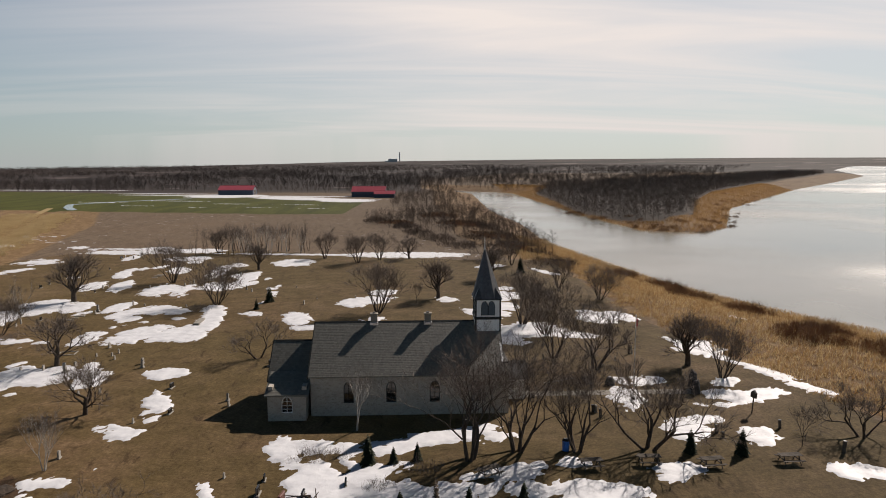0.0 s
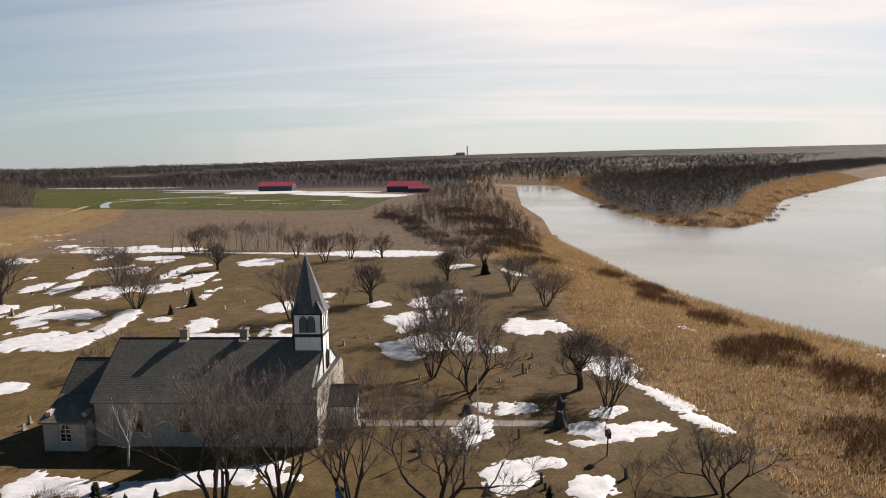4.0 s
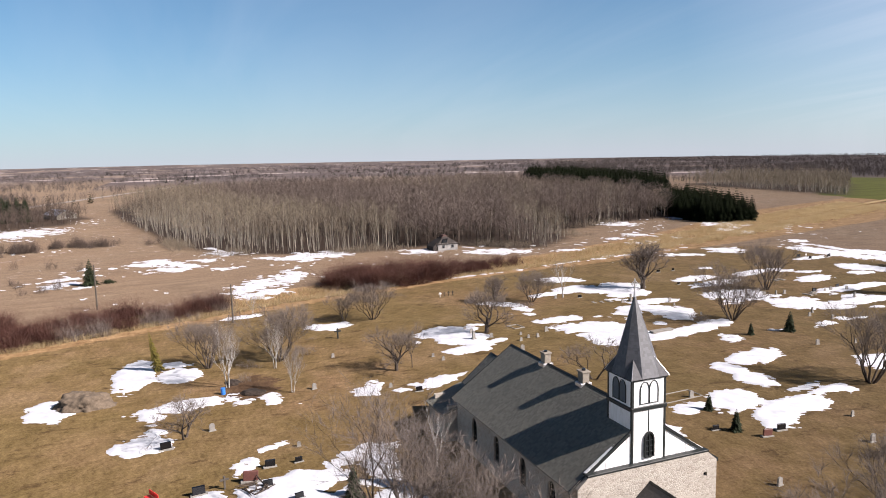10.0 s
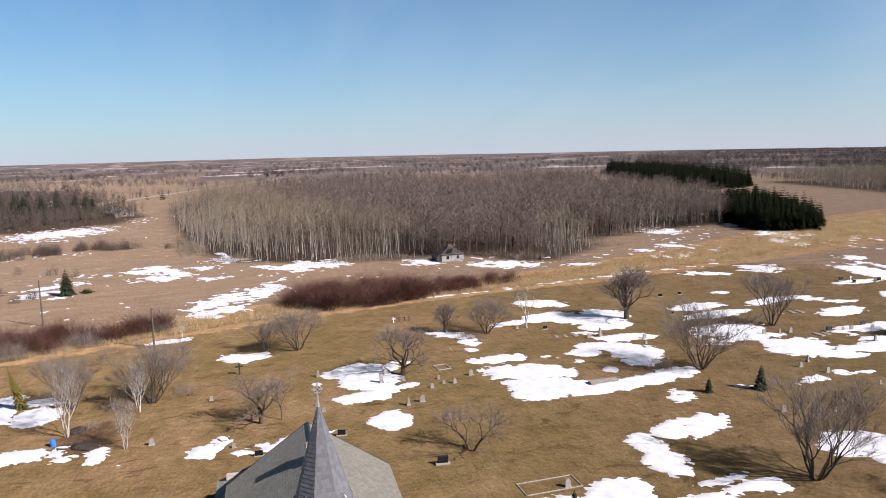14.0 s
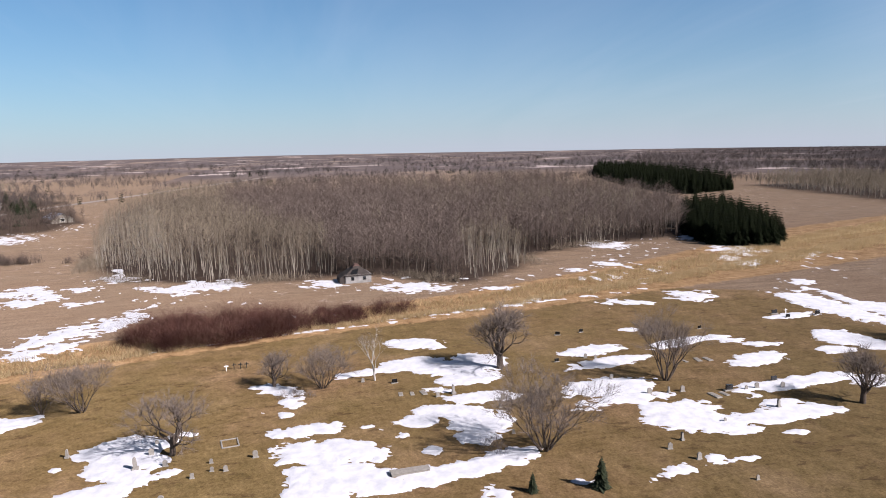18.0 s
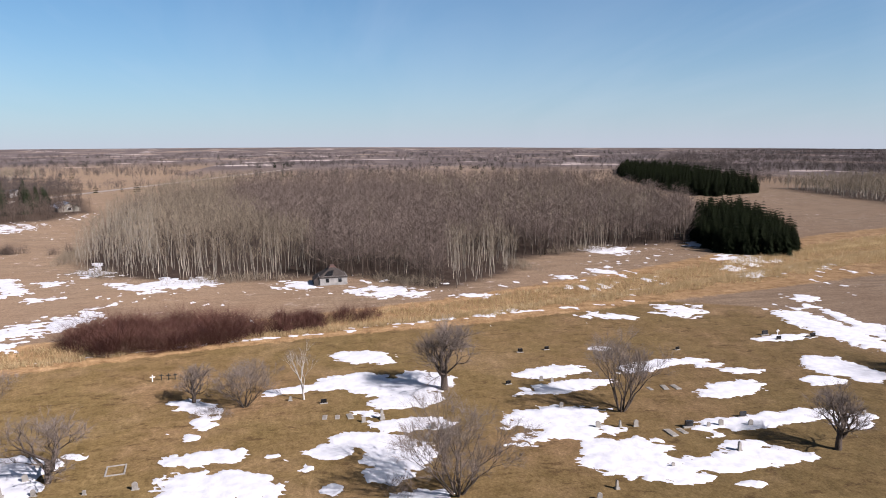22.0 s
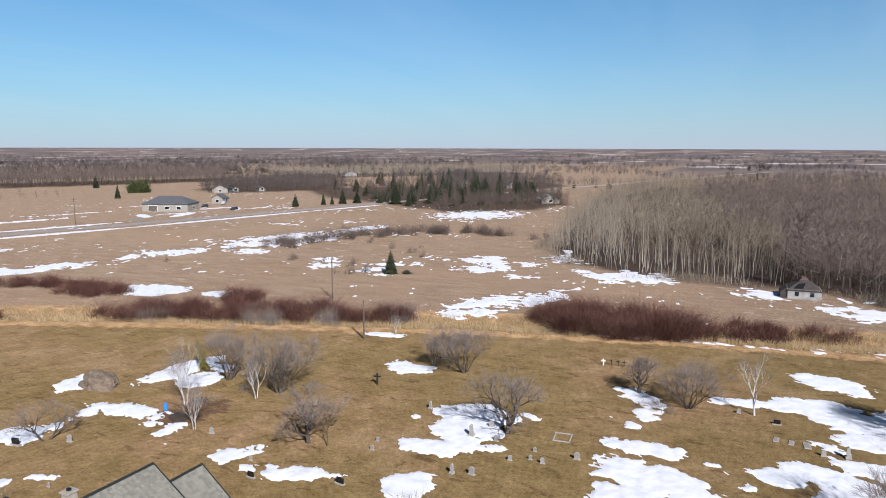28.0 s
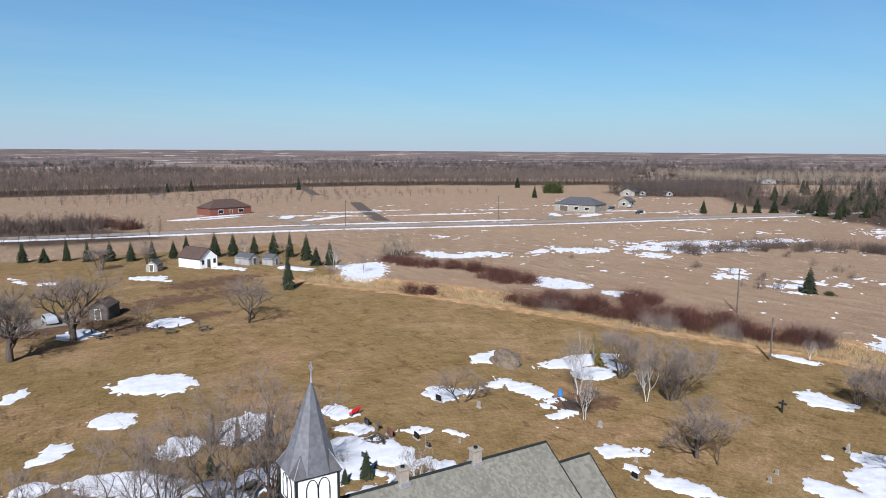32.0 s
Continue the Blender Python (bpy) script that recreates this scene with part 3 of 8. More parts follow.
def height(x, y):
    """The ground's height: flat, with a long grassy bank down to the river."""
    d = inside(x, y, RIVER)
    z = np.where(d < 0, -4.2 * smooth((d + 36) / 36) ** 1.25, -4.2 - 2.5 * smooth(d / 12))
    ditch = np.abs(side_of(x, y, REEDS))
    z = z - 0.7 * np.exp(-(ditch / 3.0) ** 2) * (y > -120)
    # low swells and hollows towards the horizon
    r, az = np.hypot(x + 60, y - 30), np.degrees(np.arctan2(y - 30, x + 60)) % 360
    swell = np.interp(az, [0, 40, 62, 80, 92, 100, 160, 180, 300, 360], [21, 29, 29, 20, 9, 0, 0, 12, 21, 21])
    brow = np.interp(az, [95, 108, 122, 143, 165], [4600, 2500, 2000, 3300, 4600])
    return z + swell * smooth((r - 2700) / 1700) - 70 * smooth((r - brow) / 1300)


def warp(n, near, reach):
    """Coordinates that are close together near 0 and far apart towards the horizon."""
    t = np.linspace(-1, 1, n)
    k = math.log(reach / near)
    return np.sign(t) * near * (np.exp(k * np.abs(t)) - 1) * reach / (reach - near)


def make_ground_mesh():
    gx = warp(361, 45, 4600) - 40
    gy = warp(361, 45, 4600) + 40
    X, Y = np.meshgrid(gx, gy, indexing="ij")
    Z = height(X, Y)
    n, m = X.shape
    ids = np.arange(n * m).reshape(n, m)
    quads = np.stack([ids[:-1, :-1], ids[1:, :-1], ids[1:, 1:], ids[:-1, 1:]], -1).reshape(-1, 4)
    V = np.stack([X, Y, Z], -1).reshape(-1, 3)
    ob = mesh_np("ground", V, quads, M["ground"], smooth=True)
    x, y = V[:, 0], V[:, 1]
    lawn = smooth((inside(x, y, LAWN) + 4) / 8)
    reed_d = np.abs(side_of(x, y, REEDS))
    half = np.interp(y, [-110, 40, 110, 200, 300], [7, 8, 14, 26, 22])
    reed = smooth((half + 4 - reed_d) / 8) * ((y > -115) & (y < 315))
    river_d = inside(x, y, RIVER)
    bank = np.maximum(smooth((river_d + 42) / 12), (x > 24) & (y < 110) & (y > -300)) * (1 - lawn)
    reed = np.maximum(reed, bank)
    green = smooth((inside(x, y, GREEN) + 3) / 6)
    away = np.hypot(x + 60, y - 40)
    far = np.where(y < -100, smooth((away - 800) / 600), np.where((y > 440) & (x < 0), smooth((away - 400) / 60), smooth((away - 560) / 380)))
    reed = np.maximum(reed, smooth((inside(x, y, PENINSULA) + 30) / 10) * (y > 150))
    far = far * (1 - green) * (1 - smooth((inside(x, y, FAR_FIELD) + 10) / 20)) * (1 - smooth((inside(x, y, PENINSULA) + 30) / 10) * (np.hypot(x, y) < 1300))
    zone = ob.data.color_attributes.new("zone", "FLOAT_COLOR", "POINT")
    zone.data.foreach_set("color", np.stack([lawn, reed, green, np.ones_like(x)], -1).astype(np.float32).ravel())
    # where the wood floor takes its litter and painted shade
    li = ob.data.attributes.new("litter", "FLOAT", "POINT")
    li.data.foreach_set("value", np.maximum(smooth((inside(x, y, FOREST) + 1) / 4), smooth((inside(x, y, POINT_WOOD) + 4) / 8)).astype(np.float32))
    bare = np.zeros_like(x)
    for cx, cy, a, b in BARE_SOIL:
        bare = np.maximum(bare, 1 - 0.5 * np.hypot((x - cx) / a, (y - cy) / b))
    so = ob.data.attributes.new("soil", "FLOAT", "POINT")
    so.data.foreach_set("value", np.clip(bare, 0, 1).astype(np.float32))
    fa = ob.data.attributes.new("far", "FLOAT", "POINT")
    fa.data.foreach_set("value", far.astype(np.float32))
    tagged(ob, "flat thawing ground of brown lawn, dry pasture and green winter field", "ground", kind="structure")
    return ob


ground = make_ground_mesh()
bm = bmesh.new()
for f in ([(14, -500, -4), (2600, -500, -4), (2600, 3000, -4), (14, 3000, -4)],):
    bm.faces.new([bm.verts.new(p) for p in f])
river = tagged(part("river_water", bm, M["water"]), "wide calm grey river reflecting the pale sky", "river", kind="structure")


# ---- church ----
church = empty("church", "old limestone church with grey shingle roof and white tower", "church")
NX0, NX1, NY, WALL = -17.6, 1.95, 5.55, 4.25
RIDGE, EAVE_Y, EAVE_Z = 8.2, 5.95, 4.12
GX = 1.56          # the boarded gable's face


def gothic_window(m, w, h, parent, name="window", frame_mat="white", bars=True, depth=0.3):
    """A pointed window: frame, glass and glazing bars, set in a wall opening whose sill middle is m's origin."""
    rise = w * 0.8
    win = part(name, frame_ring(arch(w, h, rise), shifted(arch(w - 0.16, h - 0.2, rise * 0.92), 0, 0.08), 0.12, m @ Matrix.Translation((0, 0, -depth + 0.14))), M[frame_mat], parent)
    bm = bmesh.new()
    bm.faces.new([bm.verts.new((u, v, -depth + 0.06)) for u, v in arch(w - 0.1, h - 0.1, rise)])
    bm.transform(m)
    part("pane", bm, M["pane"], win)
    if bars:
        bm = bmesh.new()
        box(bm, -0.025, 0.025, 0.05, h - 0.12, -depth + 0.07, -depth + 0.11)
        for k in range(1, 4):
            v = h * k / 4.6
            box(bm, -w / 2 + 0.06, w / 2 - 0.06, v - 0.02, v + 0.02, -depth + 0.07, -depth + 0.11)
        bm.transform(m)
        part("glazing_bar", bm, M[frame_mat], win)
    return win


# long walls with three pointed windows each
for sy, nm in ((-1, "south"), (1, "north")):
    m = place_uv((0, sy * NY, 0), (-sy, 0, 0), (0, 0, 1))
    xs = (-13.9, -9.7, -5.4, -1.3)
    holes = [shifted(arch(1.0, 2.2, 0.8), -sy * x, 1.25) for x in xs]
    lo, hi = sorted((-sy * (NX0 + 0.6), -sy * (NX1 - 0.6)))
    part("wall", wall_with_holes([(lo, 0), (hi, 0), (hi, WALL), (lo, WALL)], holes, 0.6, m), M["stone"], church)
    for x in xs:
        gothic_window(place_uv((x, sy * NY, 1.25), (-sy, 0, 0), (0, 0, 1)), 1.0, 2.2, church, frame_mat="trim" if sy < 0 else "white")
# front and back walls
mf = place_uv((NX1, 0, 0), (0, 1, 0), (0, 0, 1))
STONE_TOP = 4.95
yt = NY - (STONE_TOP - WALL) * (EAVE_Y / (RIDGE - EAVE_Z)) + 0.2
front = [(-NY, 0), (NY, 0), (NY, WALL), (yt, STONE_TOP), (-yt, STONE_TOP), (-NY, WALL)]
vents = [[(y - .16, 3.2), (y + .16, 3.2), (y + .16, 3.5), (y - .16, 3.5)] for y in (-4.6, 4.6)]
part("wall", wall_with_holes(front, vents, 0.6, mf), M["stone"], church)
for y in (-4.6, 4.6):
    part("vent", bx(NX1 - 0.3, NX1 - 0.2, y - .18, y + .18, 3.18, 3.52), M["pane"], church)
mb = place_uv((NX0, 0, 0), (0, -1, 0), (0, 0, 1))
part("wall", wall_with_holes([(-NY, 0), (NY, 0), (NY, WALL), (0, RIDGE - 0.12), (-NY, WALL)], [], 0.6, mb), M["stone"], church)
# boarded gable
g = bmesh.new()
prism(g, [(-yt, STONE_TOP + 0.1), (yt, STONE_TOP + 0.1), (0, RIDGE - 0.08)], GX - 0.22, GX, 0)
gable = part("gable", g, M["white"], church, "white painted board gable")
part("trim_board", bx(GX - 0.1, NX1 + 0.04, -yt - 0.1, yt + 0.1, STONE_TOP - 0.02, STONE_TOP + 0.12, 0.02), M["trim"], church)
for y in (-4, -3.2, -2.4, -1.6, 1.6, 2.4, 3.2, 4):
    top = RIDGE - abs(y) * (RIDGE - EAVE_Z) / EAVE_Y - 0.15
    if top > STONE_TOP + 0.3:
        part("batten", bx(GX, GX + 0.02, y - 0.02, y + 0.02, STONE_TOP + 0.15, top), M["white"], church)


def gable_roof(parent, x0, x1, half, ez, rz, mat, course, width, seed, overhang_trim=True, y0=0.0, name="roof", gap=0.0):
    """A pitched roof along x with shingles on both slopes, verge boards and ridge."""
    bm = bmesh.new()
    t = 0.14
    outline = [(y0 - half, ez), (y0, rz), (y0 + half, ez), (y0 + half, ez - t), (y0, rz - t * 1.25), (y0 - half, ez - t)]
    prism(bm, outline, x0, x1, 0)
    roof = part(name, bm, mat, parent)
    for s in (-1, 1):
        a, b = (x0, y0 + s * (half + 0.04), ez - 0.02), (x1, y0 + s * (half + 0.04), ez - 0.02)
        c, d = (x1, y0, rz + 0.005), (x0, y0, rz + 0.005)
        if s > 0:
            a, b, c, d = b, a, d, c
        V, F = shingles(a, b, c, d, course, width, 0.008, seed + s)
        sh = mesh_np("shingles", V, F, mat, roof)
        tagged(sh, kind="stuff")
    if overhang_trim:
        for x in (x0, x1):
            for s in (-1, 1):
                bm = bmesh.new()
                k = gap / half if x == x1 else 0.0
                top = rz - (rz - ez) * k
                prism(bm, [(y0 + s * half, ez - 0.22), (y0 + s * half * k, top - 0.24), (y0 + s * half * k, top + 0.03), (y0 + s * (half + 0.03), ez + 0.02)], x - 0.04, x + 0.06, 0)
                part("verge_board", bm, M["trim"], roof)
        part("ridge_cap", prism(bmesh.new(), [(y0 - 0.16, rz - 0.07), (y0, rz + 0.06), (y0 + 0.16, rz - 0.06), (y0, rz - 0.02)], x0, x1 - (0.02 if gap else 0.0), 0), M["trim"], roof)
    return roof


gable_roof(church, NX0 - 0.2, GX + 0.02, EAVE_Y, EAVE_Z, RIDGE, M["shingle"], 0.21, 0.17, 11, gap=1.42)
# chimneys on the ridge
for x in (-5.96, -11.6):
    ch = part("chimney", bx(x - 0.34, x + 0.34, -0.3, 0.3, RIDGE - 0.45, 8.95, 0.03), M["chimney"], church, "squat pale brick chimney")
    part("chimney_cap", bx(x - 0.42, x + 0.42, -0.38, 0.38, 8.95, 9.08, 0.03), M["chimney"], ch)
    b = tube(bmesh.new(), (x, 0, 9.06), (x, 0, 9.2), 0.15, 0.15, 10)
    part("flue", b, M["pane"], ch)
    part("flashing", bx(x - 0.42, x + 0.42, -0.48, 0.48, RIDGE - 0.4, RIDGE - 0.02, 0.03), M["metal"], ch)

# tower
TW, TX, TY = 1.33, 0.3, 0.06
tower = part("tower", bx(TX - TW, TX + TW, TY - TW, TY + TW, 5.0, 10.75), M["white"], church, "white boarded bell tower")
for sx in (-1, 1):
    for sy in (-1, 1):
        cx, cy = TX + sx * (TW - 0.06), TY + sy * (TW - 0.06)
        part("corner_board", bx(cx - 0.085, cx + 0.085, cy - 0.085, cy + 0.085, 5.0, 10.7, 0.01), M["trim"], tower)
part("belt", bx(TX - TW - 0.09, TX + TW + 0.09, TY - TW - 0.09, TY + TW + 0.09, 8.56, 8.84, 0.03), M["trim"], tower)
part("cornice", bx(TX - TW - 0.1, TX + TW + 0.1, TY - TW - 0.1, TY + TW + 0.1, 10.6, 10.77, 0.02), M["trim"], tower)
part("batten", bx(TX + TW, TX + TW + 0.03, TY - 0.03, TY + 0.03, 7.0, 8.56), M["trim"], tower)
# white boards on the two sunward faces, shade-coloured ones on the other two
faces = [(place_uv((TX + TW, TY, 9.0), (0, 1, 0), (0, 0, 1)), "white"), (place_uv((TX - TW, TY, 9.0), (0, -1, 0), (0, 0, 1)), "shade_louvre"),
         (place_uv((TX, TY - TW, 9.0), (1, 0, 0), (0, 0, 1)), "shade_louvre"), (place_uv((TX, TY + TW, 9.0), (-1, 0, 0), (0, 0, 1)), "white")]
for m, mat in faces:
    for u in (-0.36, 0.36):
        mm = m @ Matrix.Translation((u, 0, 0))
        w = part("belfry_window", frame_ring(arch(0.74, 1.5, 0.62), shifted(arch(0.63, 1.42, 0.57), 0, 0.04), 0.05, mm @ Matrix.Translation((0, 0, 0.06))), M["trim"], tower)
        bm = bmesh.new()
        bm.faces.new([bm.verts.new((a, b, 0.022)) for a, b in arch(0.66, 1.44, 0.58)])
        bm.transform(mm)
        part("louvre_board", bm, M[mat], w)
        if mat == "white":
            continue
        bm = bmesh.new()
        for k in range(8):
            box(bm, -0.27, 0.27, 0.1 + k * 0.13, 0.13 + k * 0.13, 0.024, 0.045)
        bm.transform(mm)
        part("slat", bm, M[mat], w)
gothic_window(place_uv((TX + TW + 0.14, TY, 5.35), (0, 1, 0), (0, 0, 1)), 0.78, 1.75, tower, frame_mat="trim", depth=0.12)

# spire: eight straight sides on the square tower, with a low broach on each corner
apex = Vector((0.05, 0.02, 16.0))
HB, ZB = 1.50, 10.72
cut = HB * 0.44
c0 = [Vector((TX + sx * HB, TY + sy * HB, ZB)) for sx, sy in ((-1, -1), (1, -1), (1, 1), (-1, 1))]
o = []
for sx, sy in ((-1, -1), (1, -1), (1, 1), (-1, 1)):
    p, q = Vector((TX + sx * HB, TY + sy * cut, ZB)), Vector((TX + sx * cut, TY + sy * HB, ZB))
    o += [p, q] if sx * sy > 0 else [q, p]
bm = bmesh.new()
av, ov = bm.verts.new(apex), [bm.verts.new(v) for v in o]
for i in range(8):
    bm.faces.new((ov[i], ov[(i + 1) % 8], av))
bm.faces.new(ov[::-1])
bmesh.ops.recalc_face_normals(bm, faces=bm.faces)
spire = part("spire", bm, M["slate"], church, "tall grey shingled broach spire")
for i in range(8):
    a, b = o[i], o[(i + 1) % 8]
    V, F = shingles(a, b, b.lerp(apex, 0.97), a.lerp(apex, 0.97), 0.2, 0.2, 0.01, 70 + i, lift=0.008)
    tagged(mesh_np("shingles", V, F, M["slate"], spire), kind="stuff")
for i in range(4):
    a, b = o[2 * i], o[2 * i + 1]
    tip = a.lerp(b, 0.5).lerp(apex, 0.22)
    bm = bmesh.new()
    corner, va, vb, top = [bm.verts.new(v) for v in (c0[i], a, b, tip + (c0[i] - a.lerp(b, 0.5)).normalized() * 0.03)]
    for f in ((corner, vb, top), (corner, top, va), (corner, va, vb), (va, top, vb)):
        bm.faces.new(f)
    bmesh.ops.recalc_face_normals(bm, faces=bm.faces)
    part("broach", bm, M["lead"], spire, "small pale sheet-metal broach on the spire's corner")
    part("hip_cap", tube(bmesh.new(), c0[i], tip, 0.022, 0.018, 6), M["metal"], spire)
part("finial", tube(bmesh.new(), apex - Vector((0, 0, 0.5)), apex + Vector((0, 0, 0.25)), 0.11, 0.03, 8), M["metal"], spire)
bm = bmesh.new()
ax, ay = apex.x, apex.y
box(bm, ax - 0.035, ax + 0.035, ay - 0.035, ay + 0.035, 16.2, 17.0)
box(bm, ax - 0.035, ax + 0.035, ay - 0.27, ay + 0.27, 16.62, 16.7)
part("cross", bm, M["metal"], spire)
bm = bmesh.new()
for i in range(20):
    a, b = 2 * math.pi * i / 20, 2 * math.pi * (i + 1) / 20
    tube(bm, (ax, ay + 0.19 * math.cos(a), 16.66 + 0.19 * math.sin(a)), (ax, ay + 0.19 * math.cos(b), 16.66 + 0.19 * math.sin(b)), 0.02, 0.02, 5)
part("cross_ring", bm, M["metal"], spire)

# porch
PX, PY, PW, PR = 4.25, 1.42, 2.45, 3.75
for sy in (-1, 1):
    part("porch_wall", bx(NX1, PX - 0.1, sy * PY - 0.06, sy * PY + 0.06, 0, PW + 0.1), M["white"], church)
mp = place_uv((PX, 0, 0), (0, 1, 0), (0, 0, 1))
door_hole = [(-0.78, 0.08), (0.78, 0.08), (0.78, 2.18), (-0.78, 2.18)]
part("porch_wall", wall_with_holes([(-PY - .06, 0), (PY + .06, 0), (PY + .06, PW), (0, PR - 0.1), (-PY - .06, PW)], [door_hole], 0.12, mp), M["white"], church)
gable_roof(church, NX1 - 0.02, PX + 0.25, PY + 0.32, PW - 0.12, PR, M["porch_roof"], 0.2, 0.22, 31, name="porch_roof")
for s in (-1, 1):
    dr = part("door", bx(PX - 0.1, PX - 0.05, min(s * 0.01, s * 0.76), max(s * 0.01, s * 0.76), 0.09, 2.16, 0.008), M["white"], church, "white boarded porch door leaf")
    for k in range(4):
        y = s * (0.1 + 0.17 * k)
        part("door_batten", bx(PX - 0.05, PX - 0.038, y - 0.012, y + 0.012, 0.12, 2.12), M["white"], dr)
    part("door_handle", bx(PX - 0.05, PX - 0.0, s * 0.07 - 0.015, s * 0.07 + 0.015, 1.0, 1.14, 0.005), M["trim"], dr)
    part("door_frame", bx(PX + 0.002, PX + 0.035, s * 0.78 - 0.05, s * 0.78 + 0.05, 0.02, 2.26), M["trim"], church)
    part("corner_board", bx(PX + 0.002, PX + 0.04, s * PY - 0.06, s * PY + 0.06, 0, PW - 0.1), M["trim"], church)
part("door_frame", bx(PX + 0.002, PX + 0.035, -0.83, 0.83, 2.19, 2.28), M["trim"], church)
bm = bmesh.new()
box(bm, PX + 0.01, PX + 0.05, -0.035, 0.035, 2.5, 3.25)
box(bm, PX + 0.01, PX + 0.05, -0.24, 0.24, 2.9, 2.97)
part("porch_cross", bm, M["trim"], church)
part("step", bx(PX, PX + 0.9, -1.0, 1.0, -0.05, 0.09, 0.02), M["concrete"], church)

# chancel and vestry at the far end
CX = -21.9
part("wall", bx(CX, NX0 + 0.1, -3.5, -3.0, 0, 3.4), M["stone"], church)
part("wall", bx(CX, NX0 + 0.1, 3.0, 3.5, 0, 3.4), M["stone"], church)
part("wall", wall_with_holes([(-3.5, 0), (3.5, 0), (3.5, 3.4), (0, 6.15), (-3.5, 3.4)], [shifted(arch(1.6, 2.9, 1.2), 0, 1.3)], 0.5, place_uv((CX, 0, 0), (0, -1, 0), (0, 0, 1))), M["stone"], church)
gothic_window(place_uv((CX, 0, 1.3), (0, -1, 0), (0, 0, 1)), 1.6, 2.9, church)
gable_roof(church, CX - 0.25, NX0 + 0.02, 3.85, 3.2, 6.3, M["shingle"], 0.24, 0.24, 51, name="chancel_roof")
VY = -6.7
mv = place_uv((0, VY, 0), (1, 0, 0), (0, 0, 1))
part("wall", wall_with_holes([(-21.6, 0), (-17.9, 0), (-17.9, 2.75), (-21.6, 2.75)], [shifted(arch(1.1, 1.7, 0.8), -19.75, 0.75)], 0.45, mv), M["stone"], church)
gothic_window(place_uv((-19.75, VY, 0.75), (1, 0, 0), (0, 0, 1)), 1.1, 1.7, church)
part("wall", bx(-21.6, -21.15, VY + 0.45, -3.5, 0, 3.3), M["stone"], church)
part("wall", bx(-18.35, -17.9, VY + 0.45, -3.5, 0, 3.3), M["stone"], church)
bm = bmesh.new()
prism(bm, [(VY - 0.25, 2.65), (-3.4, 3.95), (-3.4, 3.8), (VY - 0.25, 2.5)], -21.85, -17.6, 0)
vr = part("vestry_roof", bm, M["shingle"], church)
V, F = shingles((-21.85, VY - 0.27, 2.65), (-17.6, VY - 0.27, 2.65), (-17.6, -3.4, 3.96), (-21.85, -3.4, 3.96), 0.24, 0.24, 0.012, 61)
tagged(mesh_np("shingles", V, F, M["shingle"], vr), kind="stuff")


